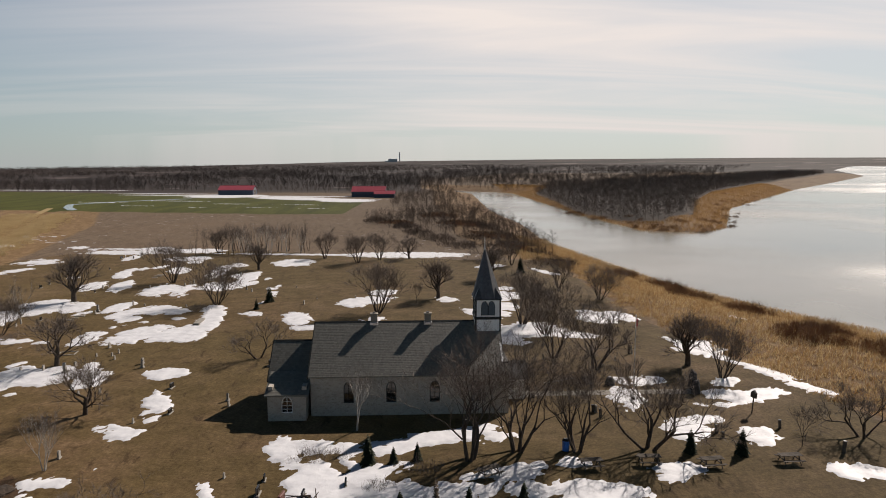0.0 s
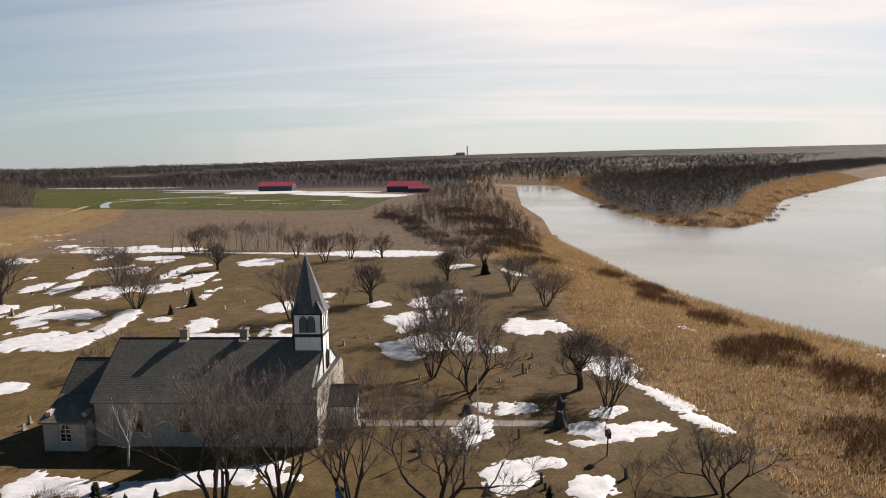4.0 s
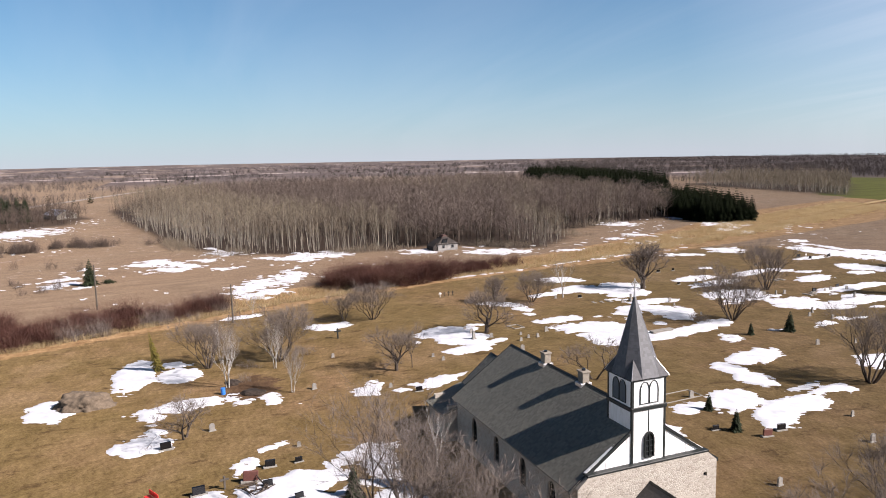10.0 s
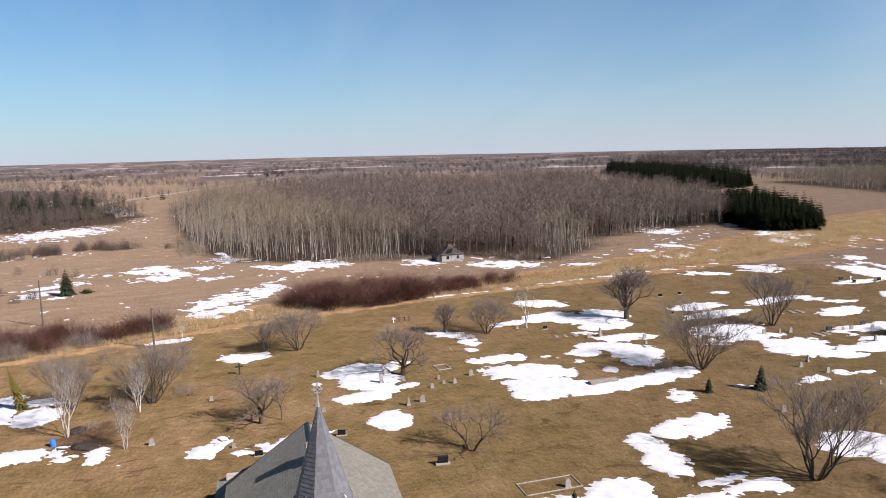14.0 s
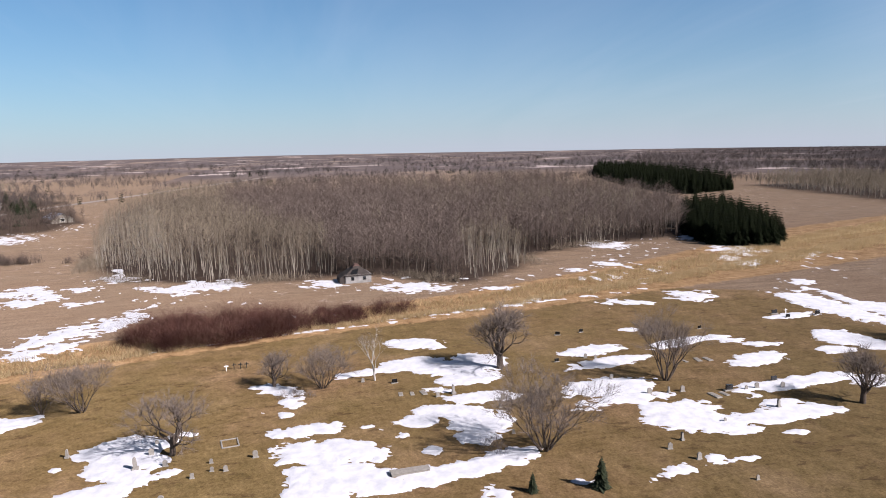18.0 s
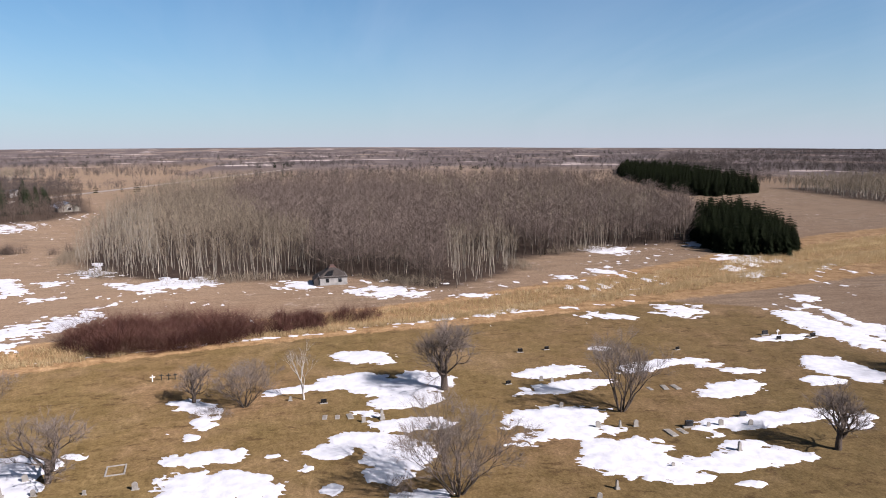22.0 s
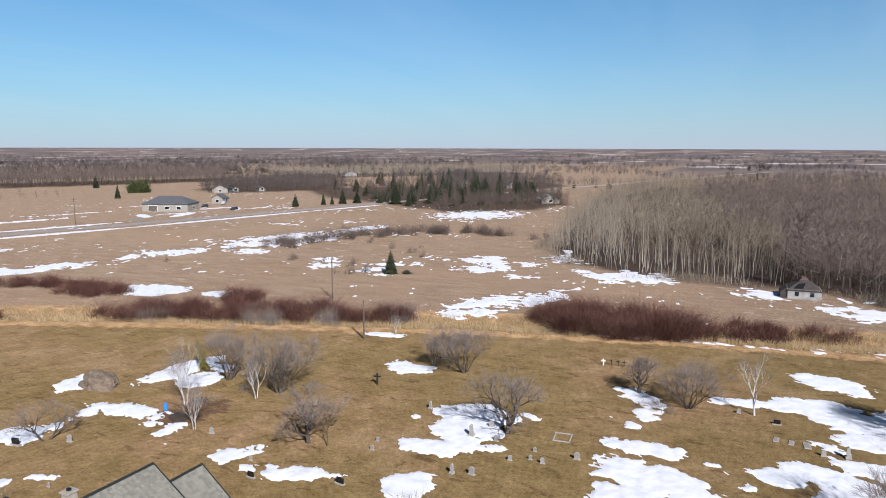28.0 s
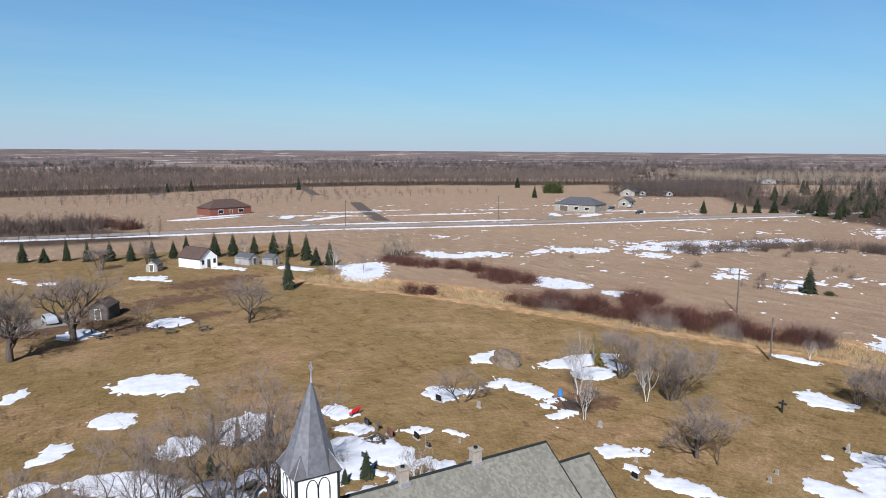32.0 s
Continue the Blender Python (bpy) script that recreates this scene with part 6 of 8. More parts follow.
brush("cemetery_brush", "bare brown shrub among snow beside the church",
      [(-15.5, -15.5, 2.6, 1.3, 10), (-6.5, -18, 2.0, 1.2, 0), (-10, -21, 1.6, 1.0, 0), (-53, -13, 2.0, 1.5, 0), (-49.8, -20.3, 2.0, 1.1, 20), (-44.2, -21.2, 1.2, 0.8, 0), (-43.5, 44.5, 1.8, 1.5, 0), (-65, 26, 2.5, 1.5, 80), (3, 12, 1.6, 1.0, 0)], "twig", 1.1, 14.0, 0.014, 28)


def reeds(name, label, ring_fn, n, box_xy, mat, length, seed, width=0.035):
    rng = np.random.RandomState(seed)
    x, y = rng.uniform(box_xy[0], box_xy[1], n), rng.uniform(box_xy[2], box_xy[3], n)
    keep = ring_fn(x, y, rng)
    x, y = x[keep], y[keep]
    k = len(x)
    z = height(x, y) - 0.04
    h = length * rng.uniform(0.5, 1.2, k)
    d = np.stack([rng.normal(0.12, 0.35, k), rng.normal(0, 0.35, k), np.ones(k)], -1)
    a = rng.uniform(0, 6.28, k)
    w = np.stack([np.cos(a), np.sin(a), np.zeros(k)], -1) * width * rng.uniform(0.6, 1.6, k)[:, None]
    p = np.stack([x, y, z], -1)
    V = np.stack([p - w, p + w, p + d * h[:, None]], 1).reshape(-1, 3)
    tagged(mesh_np(name, V, np.arange(3 * k).reshape(-1, 3), M[mat]), label, "grass", kind="stuff")


def along_ditch(x, y, rng):
    half = np.interp(y, [-110, 40, 110, 200, 300], [5.5, 6.5, 11, 18, 16])
    return (np.abs(side_of(x, y, REEDS)) < half * (0.75 + 0.35 * fbm(x, y, 9, 4))) & (fbm(x, y, 5, 8) > -0.35)


def on_bank(x, y, rng):
    d = inside(x, y, RIVER)
    return (d > -58) & (d < -2.5) & (inside(x, y, LAWN) < -0.5 + 3.0 * fbm(x, y, 8, 3)) & (fbm(x, y, 6, 18) > -0.3)


reeds("dry_reeds", "pale straw-coloured reeds along the ditch", along_ditch, 1100000, (-200, -40, -115, 260), "reed", 0.9, 31)
reeds("bank_grass", "tall rust and straw grass on the river bank", on_bank, 200000, (20, 95, -60, 180), "rust_grass", 0.75, 32)
reeds("bank_grass", "tall straw grass on the river bank", on_bank, 200000, (20, 95, -60, 180), "reed", 0.6, 33)


def on_point(x, y, rng):
    d = inside(x, y, RIVER)
    return (d < -2.5) & (d > -70) & (inside(x, y, POINT_WOOD) < 1) & (fbm(x, y, 9, 18) > -0.35)


reeds("shore_grass", "tall golden grass on the river point", on_point, 260000, (70, 340, 185, 620), "rust_grass", 1.0, 34, 0.11)


M["bush_needle"] = plain("yellow_green_needles", (0.085, 0.10, 0.03), 0.4, 0.6, 0.95, bump=0, fine=3)


# ---- conifers ----
def conifer(seed, h, r0, levels, per, droop=0.35, gap=0.06):
    r = random.Random(seed)
    V, F = [], []
    for i in range(levels):
        t = i / (levels - 1)
        z = h * (gap + (1 - gap) * t)
        rad = r0 * (1 - t) ** 0.85 * r.uniform(0.82, 1.15) + 0.06
        turn = r.uniform(0, 6.28)
        for k in range(per):
            a = turn + 6.28 * k / per + r.uniform(-0.25, 0.25)
            rr = rad * r.uniform(0.7, 1.15)
            o = Vector((math.cos(a), math.sin(a), 0))
            s = Vector((-math.sin(a), math.cos(a), 0))
            tip = o * rr + Vector((0, 0, z - droop * rr + r.uniform(-0.05, 0.1)))
            mid = o * rr * 0.5 + Vector((0, 0, z + 0.02))
            w = rr * 0.26 + 0.03
            n = len(V)
            V += [Vector((0, 0, z + 0.12 * rr)), mid + s * w, tip, mid - s * w, mid - Vector((0, 0, w * 0.8)) + o * rr * 0.1]
            F += [(n, n + 1, n + 2), (n, n + 2, n + 3), (n + 1, n + 4, n + 2), (n + 3, n + 2, n + 4)]
    return np.array([tuple(p) for p in V]), np.array(F)


def crown_of(tree):
    return [c for c in tree.children if c.name.startswith("crown")][0]


def spruce_thing(seed, h, r0, levels, per, label, group):
    root = empty("spruce_tree", label, "tree", group)
    part("trunk", tube(bmesh.new(), (0, 0, -0.1), (0, 0, h * 0.9), 0.018 * h + 0.02, 0.01, 7), M["bark"], root)
    V, F = conifer(seed, h, r0, levels, per)
    mesh_np("crown", V, F, M["needle"], root)
    return root


small = spruce_thing(1, 2.4, 0.8, 16, 12, "small dark green spruce on the lawn", "spruces of the cemetery")
small.matrix_basis = at(-11.3, -16.7, 20, 1.05)
for x, y, s in ((-9.2, -16.7, 0.6), (-7.2, -16.2, 0.65), (16.3, -15.8, 0.9), (20.6, -16.3, 0.95), (-33, 51, 1.2), (-34, 45, 0.75), (16.2, 80, 1.5), (-14.2, 19.7, 0.7), (-9.1, 18.2, 0.85),
                (-125.5, -44.2, 2.3), (-8.5, -25.5, 0.8), (-3.5, -24.5, 0.7), (0.5, -24.5, 0.8)):
    copy_thing(small, pose(0, 0, 0)).matrix_basis = at(x, y, x * 50 + y * 7, s)
yellow = spruce_thing(2, 7.0, 1.0, 24, 9, "slim yellowish larch leaning over the snow", "spruces of the cemetery")
crown_of(yellow).data.materials[0] = plain("yellow_needles", (0.25, 0.20, 0.04), 0.3, 1.5, 0.9, bump=0)
yellow.matrix_basis = at(-53, -30.5, 40, 0.78, 12)
row = spruce_thing(3, 7.0, 2.0, 26, 14, "tall dark spruce in the farmyard row", "spruces round the farmyard")
row.matrix_basis = at(12.7, -169, 0, 0.82)
for x, y, s in ((8, -166.3, 0.85), (2.9, -166.5, 1.0), (-1.6, -162.9, 0.9), (-6.7, -161, 1.0), (-11.4, -158.4, 1.1), (-16.8, -160, 0.8), (-21.8, -158, 0.9), (-26.3, -163.6, 1.1),
                (-31.8, -154.6, 1.1), (-36.6, -154.1, 1.05), (-42.5, -154.4, 0.95), (-47.2, -151.7, 1.0), (-49.3, -144.6, 1.1), (-51.4, -137.7, 1.1), (-50.3, -128, 1.0), (-53.4, -126.5, 1.05), (-34, -102.3, 1.25)):
    copy_thing(row, pose(0, 0, 0)).matrix_basis = at(x, y, x * 31, 0.82 * s) @ Matrix.Diagonal((0.98 + 0.22 * math.sin(x * 1.7), 0.98 + 0.22 * math.sin(x * 1.7), 1.0 + 0.15 * math.sin(x * 2.9), 1))
for x, y, s in ((-262, -177.7, 0.9), (-278, -172.5, 1.0), (-282, -170, 0.8), (-287.6, -167.3, 1.0), (-295, -163.4, 1.1), (-298, -142, 1.6), (-304, -136, 1.4), (-309, -128, 1.2), (-304, -328, 1.6),
                (-318, -112, 1.4), (-326, -96, 1.3), (-331, -88, 1.5), (-334, -128, 1.8), (-342, -110, 1.6), (-350, -120, 1.7), (-355, -140, 1.5), (-362, -100, 1.6), (-370, -150, 1.8), (-345, -155, 1.4)):
    copy_thing(row, pose(0, 0, 0)).matrix_basis = at(x, y, x * 31, s) @ Matrix.Diagonal((0.98 + 0.22 * math.sin(x * 1.7), 0.98 + 0.22 * math.sin(x * 1.7), 1.0 + 0.15 * math.sin(x * 2.9), 1))

PINES = chain([(-180, 153), (-159, 147), (-149, 156), (-150, 165), (-170, 180), (-230, 205), (-252, 196), (-207, 169)])
PINES_FAR = chain([(-336, 250), (-362, 304), (-420, 335), (-640, 400), (-760, 400), (-600, 320), (-420, 262)])
cv, cf = conifer(9, 9.3, 2.9, 13, 8, gap=0.02)
pile = Pile()
for ring, step, seed in ((PINES, 2.6, 6), (PINES_FAR, 6.0, 7)):
    x, y, d, rng = scatter(ring, step, seed)
    P = np.stack([x, y, np.zeros(len(x))], -1)
    pile.add(*copies(cv, cf, P, rng.uniform(0.72, 1.08, len(x)) * np.where(d < 4, 0.95, 1.15) * (1.0 if seed == 6 else 1.3), rng.uniform(0, 6.28, len(x))))
tagged(pile.mesh("pine_grove", M["pine_needle"]), "dense dark green pine plantation", "pines", kind="stuff")


# ---- distant woods ----
def far_tree(seed, n=42):
    r = random.Random(seed)
    V, F = [], []
    for i in range(n):
        a, z = r.uniform(0, 6.28), r.uniform(1.2, 7.2)
        rad = 2.6 * math.sin(min(3.1, (z - 1) / 8.5 * 3.1)) * r.uniform(0.2, 1.0)
        p = Vector((math.cos(a) * rad, math.sin(a) * rad, z))
        d = Vector((math.cos(a) * 0.6, math.sin(a) * 0.6, 1.0)).normalized()
        s = Vector((r.uniform(-1, 1), r.uniform(-1, 1), r.uniform(-0.4, 0.4))).normalized() * r.uniform(0.06, 0.13)
        k = len(V)
        V += [p - s, p + s, p + d * r.uniform(1.0, 2.2)]
        F.append((k, k + 1, k + 2))
    for a in (0, 1.57):
        s = Vector((math.cos(a), math.sin(a), 0)) * 0.16
        k = len(V)
        V += [-s, s, Vector((0, 0, 7.5))]
        F.append((k, k + 1, k + 2))
    return np.array([tuple(p) for p in V]), np.array(F)


def far_woods(seed, n, r0, r1, az0, az1, mat, size, level, field_scale, name, label, needle=False):
    rng = np.random.RandomState(seed)
    az = np.radians(rng.uniform(az0, az1, n))
    rad = r0 * (r1 / r0) ** rng.uniform(0, 1, n)
    x, y = -60 + rad * np.cos(az), 30 + rad * np.sin(az)
    keep = (fbm(x, y, field_scale, seed) > level) & (inside(x, y, RIVER) < -12) & (inside(x, y, GREEN) < -8) & (inside(x, y, FOREST) < -15) & (inside(x, y, PINES_FAR) < 0)
    keep &= ~((y < -180) & (y > -560) & (x > -480) & (x < 160))
    keep &= ~((x > -165) & (x < -5) & (y > 340) & (y < 480))
    keep &= ~((x > -330) & (x < -205) & (y > -110) & (y < 0)) & ~((x < -200) & (x > -330) & (y < -80))
    x, y, rad = x[keep], y[keep], rad[keep]
    pile = Pile()
    for v in range(4):
        sel = np.arange(len(x)) % 4 == v
        tv, tf = (conifer(90 + v, 9, 2.4, 7, 6) if needle else far_tree(200 + v + seed))
        P = np.stack([x[sel], y[sel], height(x[sel], y[sel])], -1)
        k = size * rng.uniform(0.7, 1.15, sel.sum())
        wide = np.clip(rad[sel] / 600, 1.0, 2.2)
        pile.add(*copies(tv, tf, P, np.stack([k * wide, k * wide, k], -1), rng.uniform(0, 6.28, sel.sum())))
    tagged(pile.mesh(name, M[mat]), label, "woods", kind="stuff")


M["far_twig"] = plain("distant_bare_woods", (0.13, 0.108, 0.102), 0.3, 0.01, 0.95, bump=0, fine=0.05)
M["far_dark"] = plain("distant_dark_woods", (0.14, 0.112, 0.10), 0.3, 0.01, 0.95, bump=0, fine=0.05)
far_woods(41, 17000, 470, 2600, 140, 300, "far_twig", 0.8, -0.05, 420, "distant_woods", "grey leafless woods reaching to the horizon")
far_woods(44, 5000, 560, 1500, 205, 290, "pine_needle", 0.8, 0.30, 170, "distant_pines", "dark evergreen shelter belts among far fields", True)
far_woods(45, 9000, 520, 1500, 205, 300, "far_twig", 1.05, 0.05, 240, "distant_woods", "grey leafless shelter belts among far fields")
far_woods(42, 20000, 500, 2600, 62, 150, "far_dark", 0.8, -0.2, 420, "distant_woods", "dark leafless woods reaching to the horizon")
far_woods(43, 4200, 430, 2400, 130, 290, "pine_needle", 0.9, 0.38, 260, "distant_pines", "dark evergreen stands among distant woods", True)
x, y, d, rng = scatter(POINT_WOOD, 5.0, 11)
keep = (fbm(x, y, 45, 61) > -0.62) & (np.hypot(x, y) < 1300)
x, y = x[keep], y[keep]
point = empty("peninsula_wood", "dark leafless wood on the river point", "woods", kind="stuff")
trunks, twigs = Pile(), Pile()
for v in range(3):
    m = np.arange(len(x)) % 3 == v
    (ta, tb), (tc, te) = quick_tree(333 + v, 8.0, False, 13, 9, 0.06, 0.36, 0.05, 0.09)
    P = np.stack([x[m], y[m], height(x[m], y[m])], -1)
    sizes, turns = rng.uniform(0.55, 1.0, m.sum()), rng.uniform(0, 6.28, m.sum())
    trunks.add(*copies(ta, tb, P, sizes, turns)), twigs.add(*copies(tc, te, P, sizes, turns))
trunks.mesh("trunks", M["oak_twig"], point)
twigs.mesh("twigs", M["oak_twig"], point)
rng = np.random.RandomState(19)
shore = []
for _ in range(90):
    u = rng.uniform(0, 1)
    cx, cy = np.interp(u, [0, 0.15, 0.3, 0.45, 0.6, 0.8, 1.0], [84, 78, 90, 112, 135, 190, 300]), np.interp(u, [0, 0.15, 0.3, 0.45, 0.6, 0.8, 1.0], [400, 290, 215, 205, 240, 350, 510])
    shore.append((cx + rng.normal(0, 5), cy + rng.normal(0, 8), rng.uniform(1.5, 4), rng.uniform(1, 2.5), rng.uniform(0, 180)))
brush("shore_brush", "rusty brown shrubs along the point's grassy shore", shore, "rust_twig", 1.3, 4.0, 0.05, 44, edge=0.6)


def belt(name, label, ring, step, seed, tall, twig="aspen_twig", bark="aspen_bark", thick=0.04, straight=True, shade=0.9):
    """A stand of plain woodland trees within a ring. shade: how far the ground beneath is painted dark."""
    x, y, d, rng = scatter(ring, step, seed)
    keep = fbm(x, y, 60, seed) > -0.45
    x, y = x[keep], y[keep]
    root = empty(name, label, "woods", kind="stuff")
    co = np.empty(len(ground.data.vertices) * 3, np.float32)
    ground.data.vertices.foreach_get("co", co)
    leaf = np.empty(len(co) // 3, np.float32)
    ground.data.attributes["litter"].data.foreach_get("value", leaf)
    # the trees' shade on the ground goes into the litter colour
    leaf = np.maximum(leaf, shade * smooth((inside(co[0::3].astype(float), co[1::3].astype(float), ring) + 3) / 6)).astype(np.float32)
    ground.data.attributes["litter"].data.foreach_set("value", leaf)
    tr, tw = Pile(), Pile()
    for v in range(3):
        m = np.arange(len(x)) % 3 == v
        (a, b), (c, e) = quick_tree(seed + v, tall, straight, 14, 9, 0.18, 0.24, thick, 0.011 * tall)
        P = np.stack([x[m], y[m], np.zeros(m.sum())], -1)
        sz, tn = rng.uniform(0.7, 1.1, m.sum()), rng.uniform(0, 6.28, m.sum())
        tr.add(*copies(a, b, P, sz, tn)), tw.add(*copies(c, e, P, sz, tn))
    tr.mesh("trunks", M[bark], root), tw.mesh("twigs", M[twig], root)


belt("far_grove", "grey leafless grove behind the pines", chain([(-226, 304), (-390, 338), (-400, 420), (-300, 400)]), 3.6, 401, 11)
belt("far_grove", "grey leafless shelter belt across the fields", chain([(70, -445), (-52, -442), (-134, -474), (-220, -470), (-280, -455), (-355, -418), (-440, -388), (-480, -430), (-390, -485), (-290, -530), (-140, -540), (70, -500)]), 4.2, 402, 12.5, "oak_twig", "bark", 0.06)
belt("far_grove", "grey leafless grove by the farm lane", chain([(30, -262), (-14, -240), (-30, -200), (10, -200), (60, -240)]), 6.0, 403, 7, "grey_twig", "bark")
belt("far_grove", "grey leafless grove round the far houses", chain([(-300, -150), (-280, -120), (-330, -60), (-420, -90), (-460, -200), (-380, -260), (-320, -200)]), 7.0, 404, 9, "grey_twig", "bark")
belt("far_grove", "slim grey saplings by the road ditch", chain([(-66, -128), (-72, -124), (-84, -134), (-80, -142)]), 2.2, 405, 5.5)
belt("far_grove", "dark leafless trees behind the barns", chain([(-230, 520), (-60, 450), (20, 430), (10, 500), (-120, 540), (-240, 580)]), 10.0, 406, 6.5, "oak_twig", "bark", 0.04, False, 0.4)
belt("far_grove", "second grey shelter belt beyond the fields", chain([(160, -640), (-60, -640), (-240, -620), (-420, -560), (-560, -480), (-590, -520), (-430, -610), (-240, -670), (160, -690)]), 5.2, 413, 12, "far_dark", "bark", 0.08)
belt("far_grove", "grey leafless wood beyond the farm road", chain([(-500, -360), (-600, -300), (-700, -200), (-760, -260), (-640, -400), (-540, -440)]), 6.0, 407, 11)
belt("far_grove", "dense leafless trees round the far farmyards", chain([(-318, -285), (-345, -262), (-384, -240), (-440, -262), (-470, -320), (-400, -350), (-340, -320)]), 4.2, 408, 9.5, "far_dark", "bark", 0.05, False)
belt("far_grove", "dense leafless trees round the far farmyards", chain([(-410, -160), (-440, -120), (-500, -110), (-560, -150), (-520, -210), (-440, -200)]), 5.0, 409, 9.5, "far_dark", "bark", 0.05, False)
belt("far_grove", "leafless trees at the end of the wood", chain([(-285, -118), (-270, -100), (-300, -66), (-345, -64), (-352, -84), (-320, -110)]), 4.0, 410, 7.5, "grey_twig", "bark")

x, y, d, rng = scatter(chain([(-296, -150), (-322, -96), (-352, -88), (-410, -104), (-450, -150), (-430, -200), (-360, -200), (-320, -178)]), 10.5, 415)
cv, cf = conifer(12, 9.0, 2.5, 15, 9)
P = np.stack([x, y, np.zeros(len(x))], -1)
keep = rng.uniform(0, 1, len(x)) < 0.8
V, F = copies(cv, cf, P[keep], rng.uniform(0.55, 1.25, keep.sum()), rng.uniform(0, 6.28, keep.sum()))
tagged(mesh_np("spruce_stand", V, F, M["needle"]), "dark green spruces standing among the far farmyards", "trees", kind="stuff")
brush("low_shrub", "dark low evergreen shrub beside the lone spruce", [(-127.2, -40.8, 1.5, 1.0, 60)], "needle", 0.9, 30.0, 0.04, 46, category="shrub", edge=0.6)

brush("green_bush", "broad yellow-green evergreen bush beyond the bungalow", [(-300, -330, 5.5, 5.0, 0)], "bush_needle", 7.5, 9.0, 0.16, 47, category="bush", spread=0.45, edge=0.5)

# rows of young trees planted in the fields beyond the road
rng = np.random.RandomState(77)
P = []
for x0, y0, x1, y1 in ((0, -352, -262, -342), (0, -372, -262, -356), (10, -395, -240, -372), (20, -420, -190, -396), (-60, -330, -170, -322)):
    n = int(math.hypot(x1 - x0, y1 - y0) / 7)
    for i in range(n):
        if rng.uniform() < 0.85:
            P.append((x0 + (x1 - x0) * i / n + rng.uniform(-1, 1), y0 + (y1 - y0) * i / n + rng.uniform(-1, 1), 0))
P = np.array(P)
(ta, tb), (tc, te) = quick_tree(55, 4.6, False, 16, 9, 0.2, 0.4, 0.03, 0.09)
rows_root = empty("young_tree_rows", "rows of young leafless trees planted in a field", "young trees", kind="stuff")
sz, tn = rng.uniform(0.7, 1.15, len(P)), rng.uniform(0, 6.28, len(P))
mesh_np("trunks", *copies(ta, tb, P, sz, tn), M["bark"], rows_root)
mesh_np("twigs", *copies(tc, te, P, sz, tn), M["oak_twig"], rows_root)
for x, y, s in ((-384, -238, 1.3), (-395, -228, 1.1), (-372, -214, 1.2), (-405, -205, 1.5), (-418, -190, 1.6), (-428, -172, 1.4), (-436, -150, 1.6), (-450, -132, 1.5), (-400, -140, 1.7), (-388, -122, 1.4),
                (-412, -112, 1.6), (-380, -96, 1.4), (-345, -92, 1.3), (-315, -142, 1.5), (-322, -134, 1.3), (-470, -180, 1.8), (-490, -160, 1.6), (-510, -190, 1.7), (-480, -215, 1.6), (-530, -223, 1.7),
                (-300, -110, 0.9), (-312, -100, 1.1), (-290, -130, 1.0), (-440, -235, 1.5), (-460, -250, 1.6), (-320, -395, 1.2), (-160, -440, 1.3), (-90, -455, 1.3), (-74, -452, 1.1), (-260, -300, 1.2)):
    copy_thing(row, pose(0, 0, 0)).matrix_basis = at(x, y, x * 31, s) @ Matrix.Diagonal((0.98 + 0.22 * math.sin(x * 1.7), 0.98 + 0.22 * math.sin(x * 1.7), 1.0 + 0.15 * math.sin(x * 2.9), 1))
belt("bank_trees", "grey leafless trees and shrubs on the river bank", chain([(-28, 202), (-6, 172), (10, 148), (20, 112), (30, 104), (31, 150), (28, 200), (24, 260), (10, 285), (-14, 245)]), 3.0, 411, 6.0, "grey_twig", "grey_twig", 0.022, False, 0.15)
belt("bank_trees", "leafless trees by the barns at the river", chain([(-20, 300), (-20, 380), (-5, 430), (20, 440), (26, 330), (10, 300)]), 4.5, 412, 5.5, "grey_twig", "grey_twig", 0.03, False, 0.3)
brush("shrub_clump", "tall red-brown leafless shrubs beyond the road", [(16, -246, 8, 5, 10), (4, -241, 7, 5, 10), (-6, -242, 7, 5, 10)], "grey_twig", 5.5, 6.0, 0.06, 41, spread=0.5, edge=0.6)
brush("shrub_clump", "dark rust-coloured shrubs beyond the road", [(-14, -248, 6, 4, 10), (-21, -236, 5, 3.5, 10)], "red_twig", 4.2, 7.0, 0.06, 42, spread=0.5, edge=0.6)
brush("rusty_brush", "rusty brown brush on the river bank", [(22, 128, 8, 5, 100), (20, 160, 7, 10, 10), (12, 200, 8, 12, 10), (4, 240, 8, 12, 10), (-14, 205, 6, 8, 20)], "rust_twig", 1.3, 6.0, 0.04, 43)
M["dead_cedar"] = plain("browned_cedar", (0.16, 0.12, 0.085), 0.4, 1.5, 0.9, bump=0, fine=6)
for x, y, s in ((-1.3, -31.3, 1.0), (-3.3, -29.3, 0.95), (-6.0, -28.0, 1.1)):
    cedar = spruce_thing(int(x * -10), 3.6, 0.55, 22, 12, "slim columnar cedar with browned foliage", "columnar cedars")
    cedar.name = "cedar_tree"
    crown_of(cedar).data.materials[0] = M["dead_cedar"]
    cedar.matrix_basis = at(x, y, x * 50, s)
for x, y, k, sz in ((-14, -150, "tall", 0.6), (-38, -148, "birch", 0.7), (-46, -140, "sapling", 1.2), (-52, -120, "birch", 0.7), (-56, -112, "sapling", 1.2), (-44, -104, "sapling", 1.0), (-3, -146, "vase", 0.7), (20, -90, "birch", 0.7)):
    plant(k, x, y, sz, which=1, label="bare tree with thin upright limbs in the farmyard")


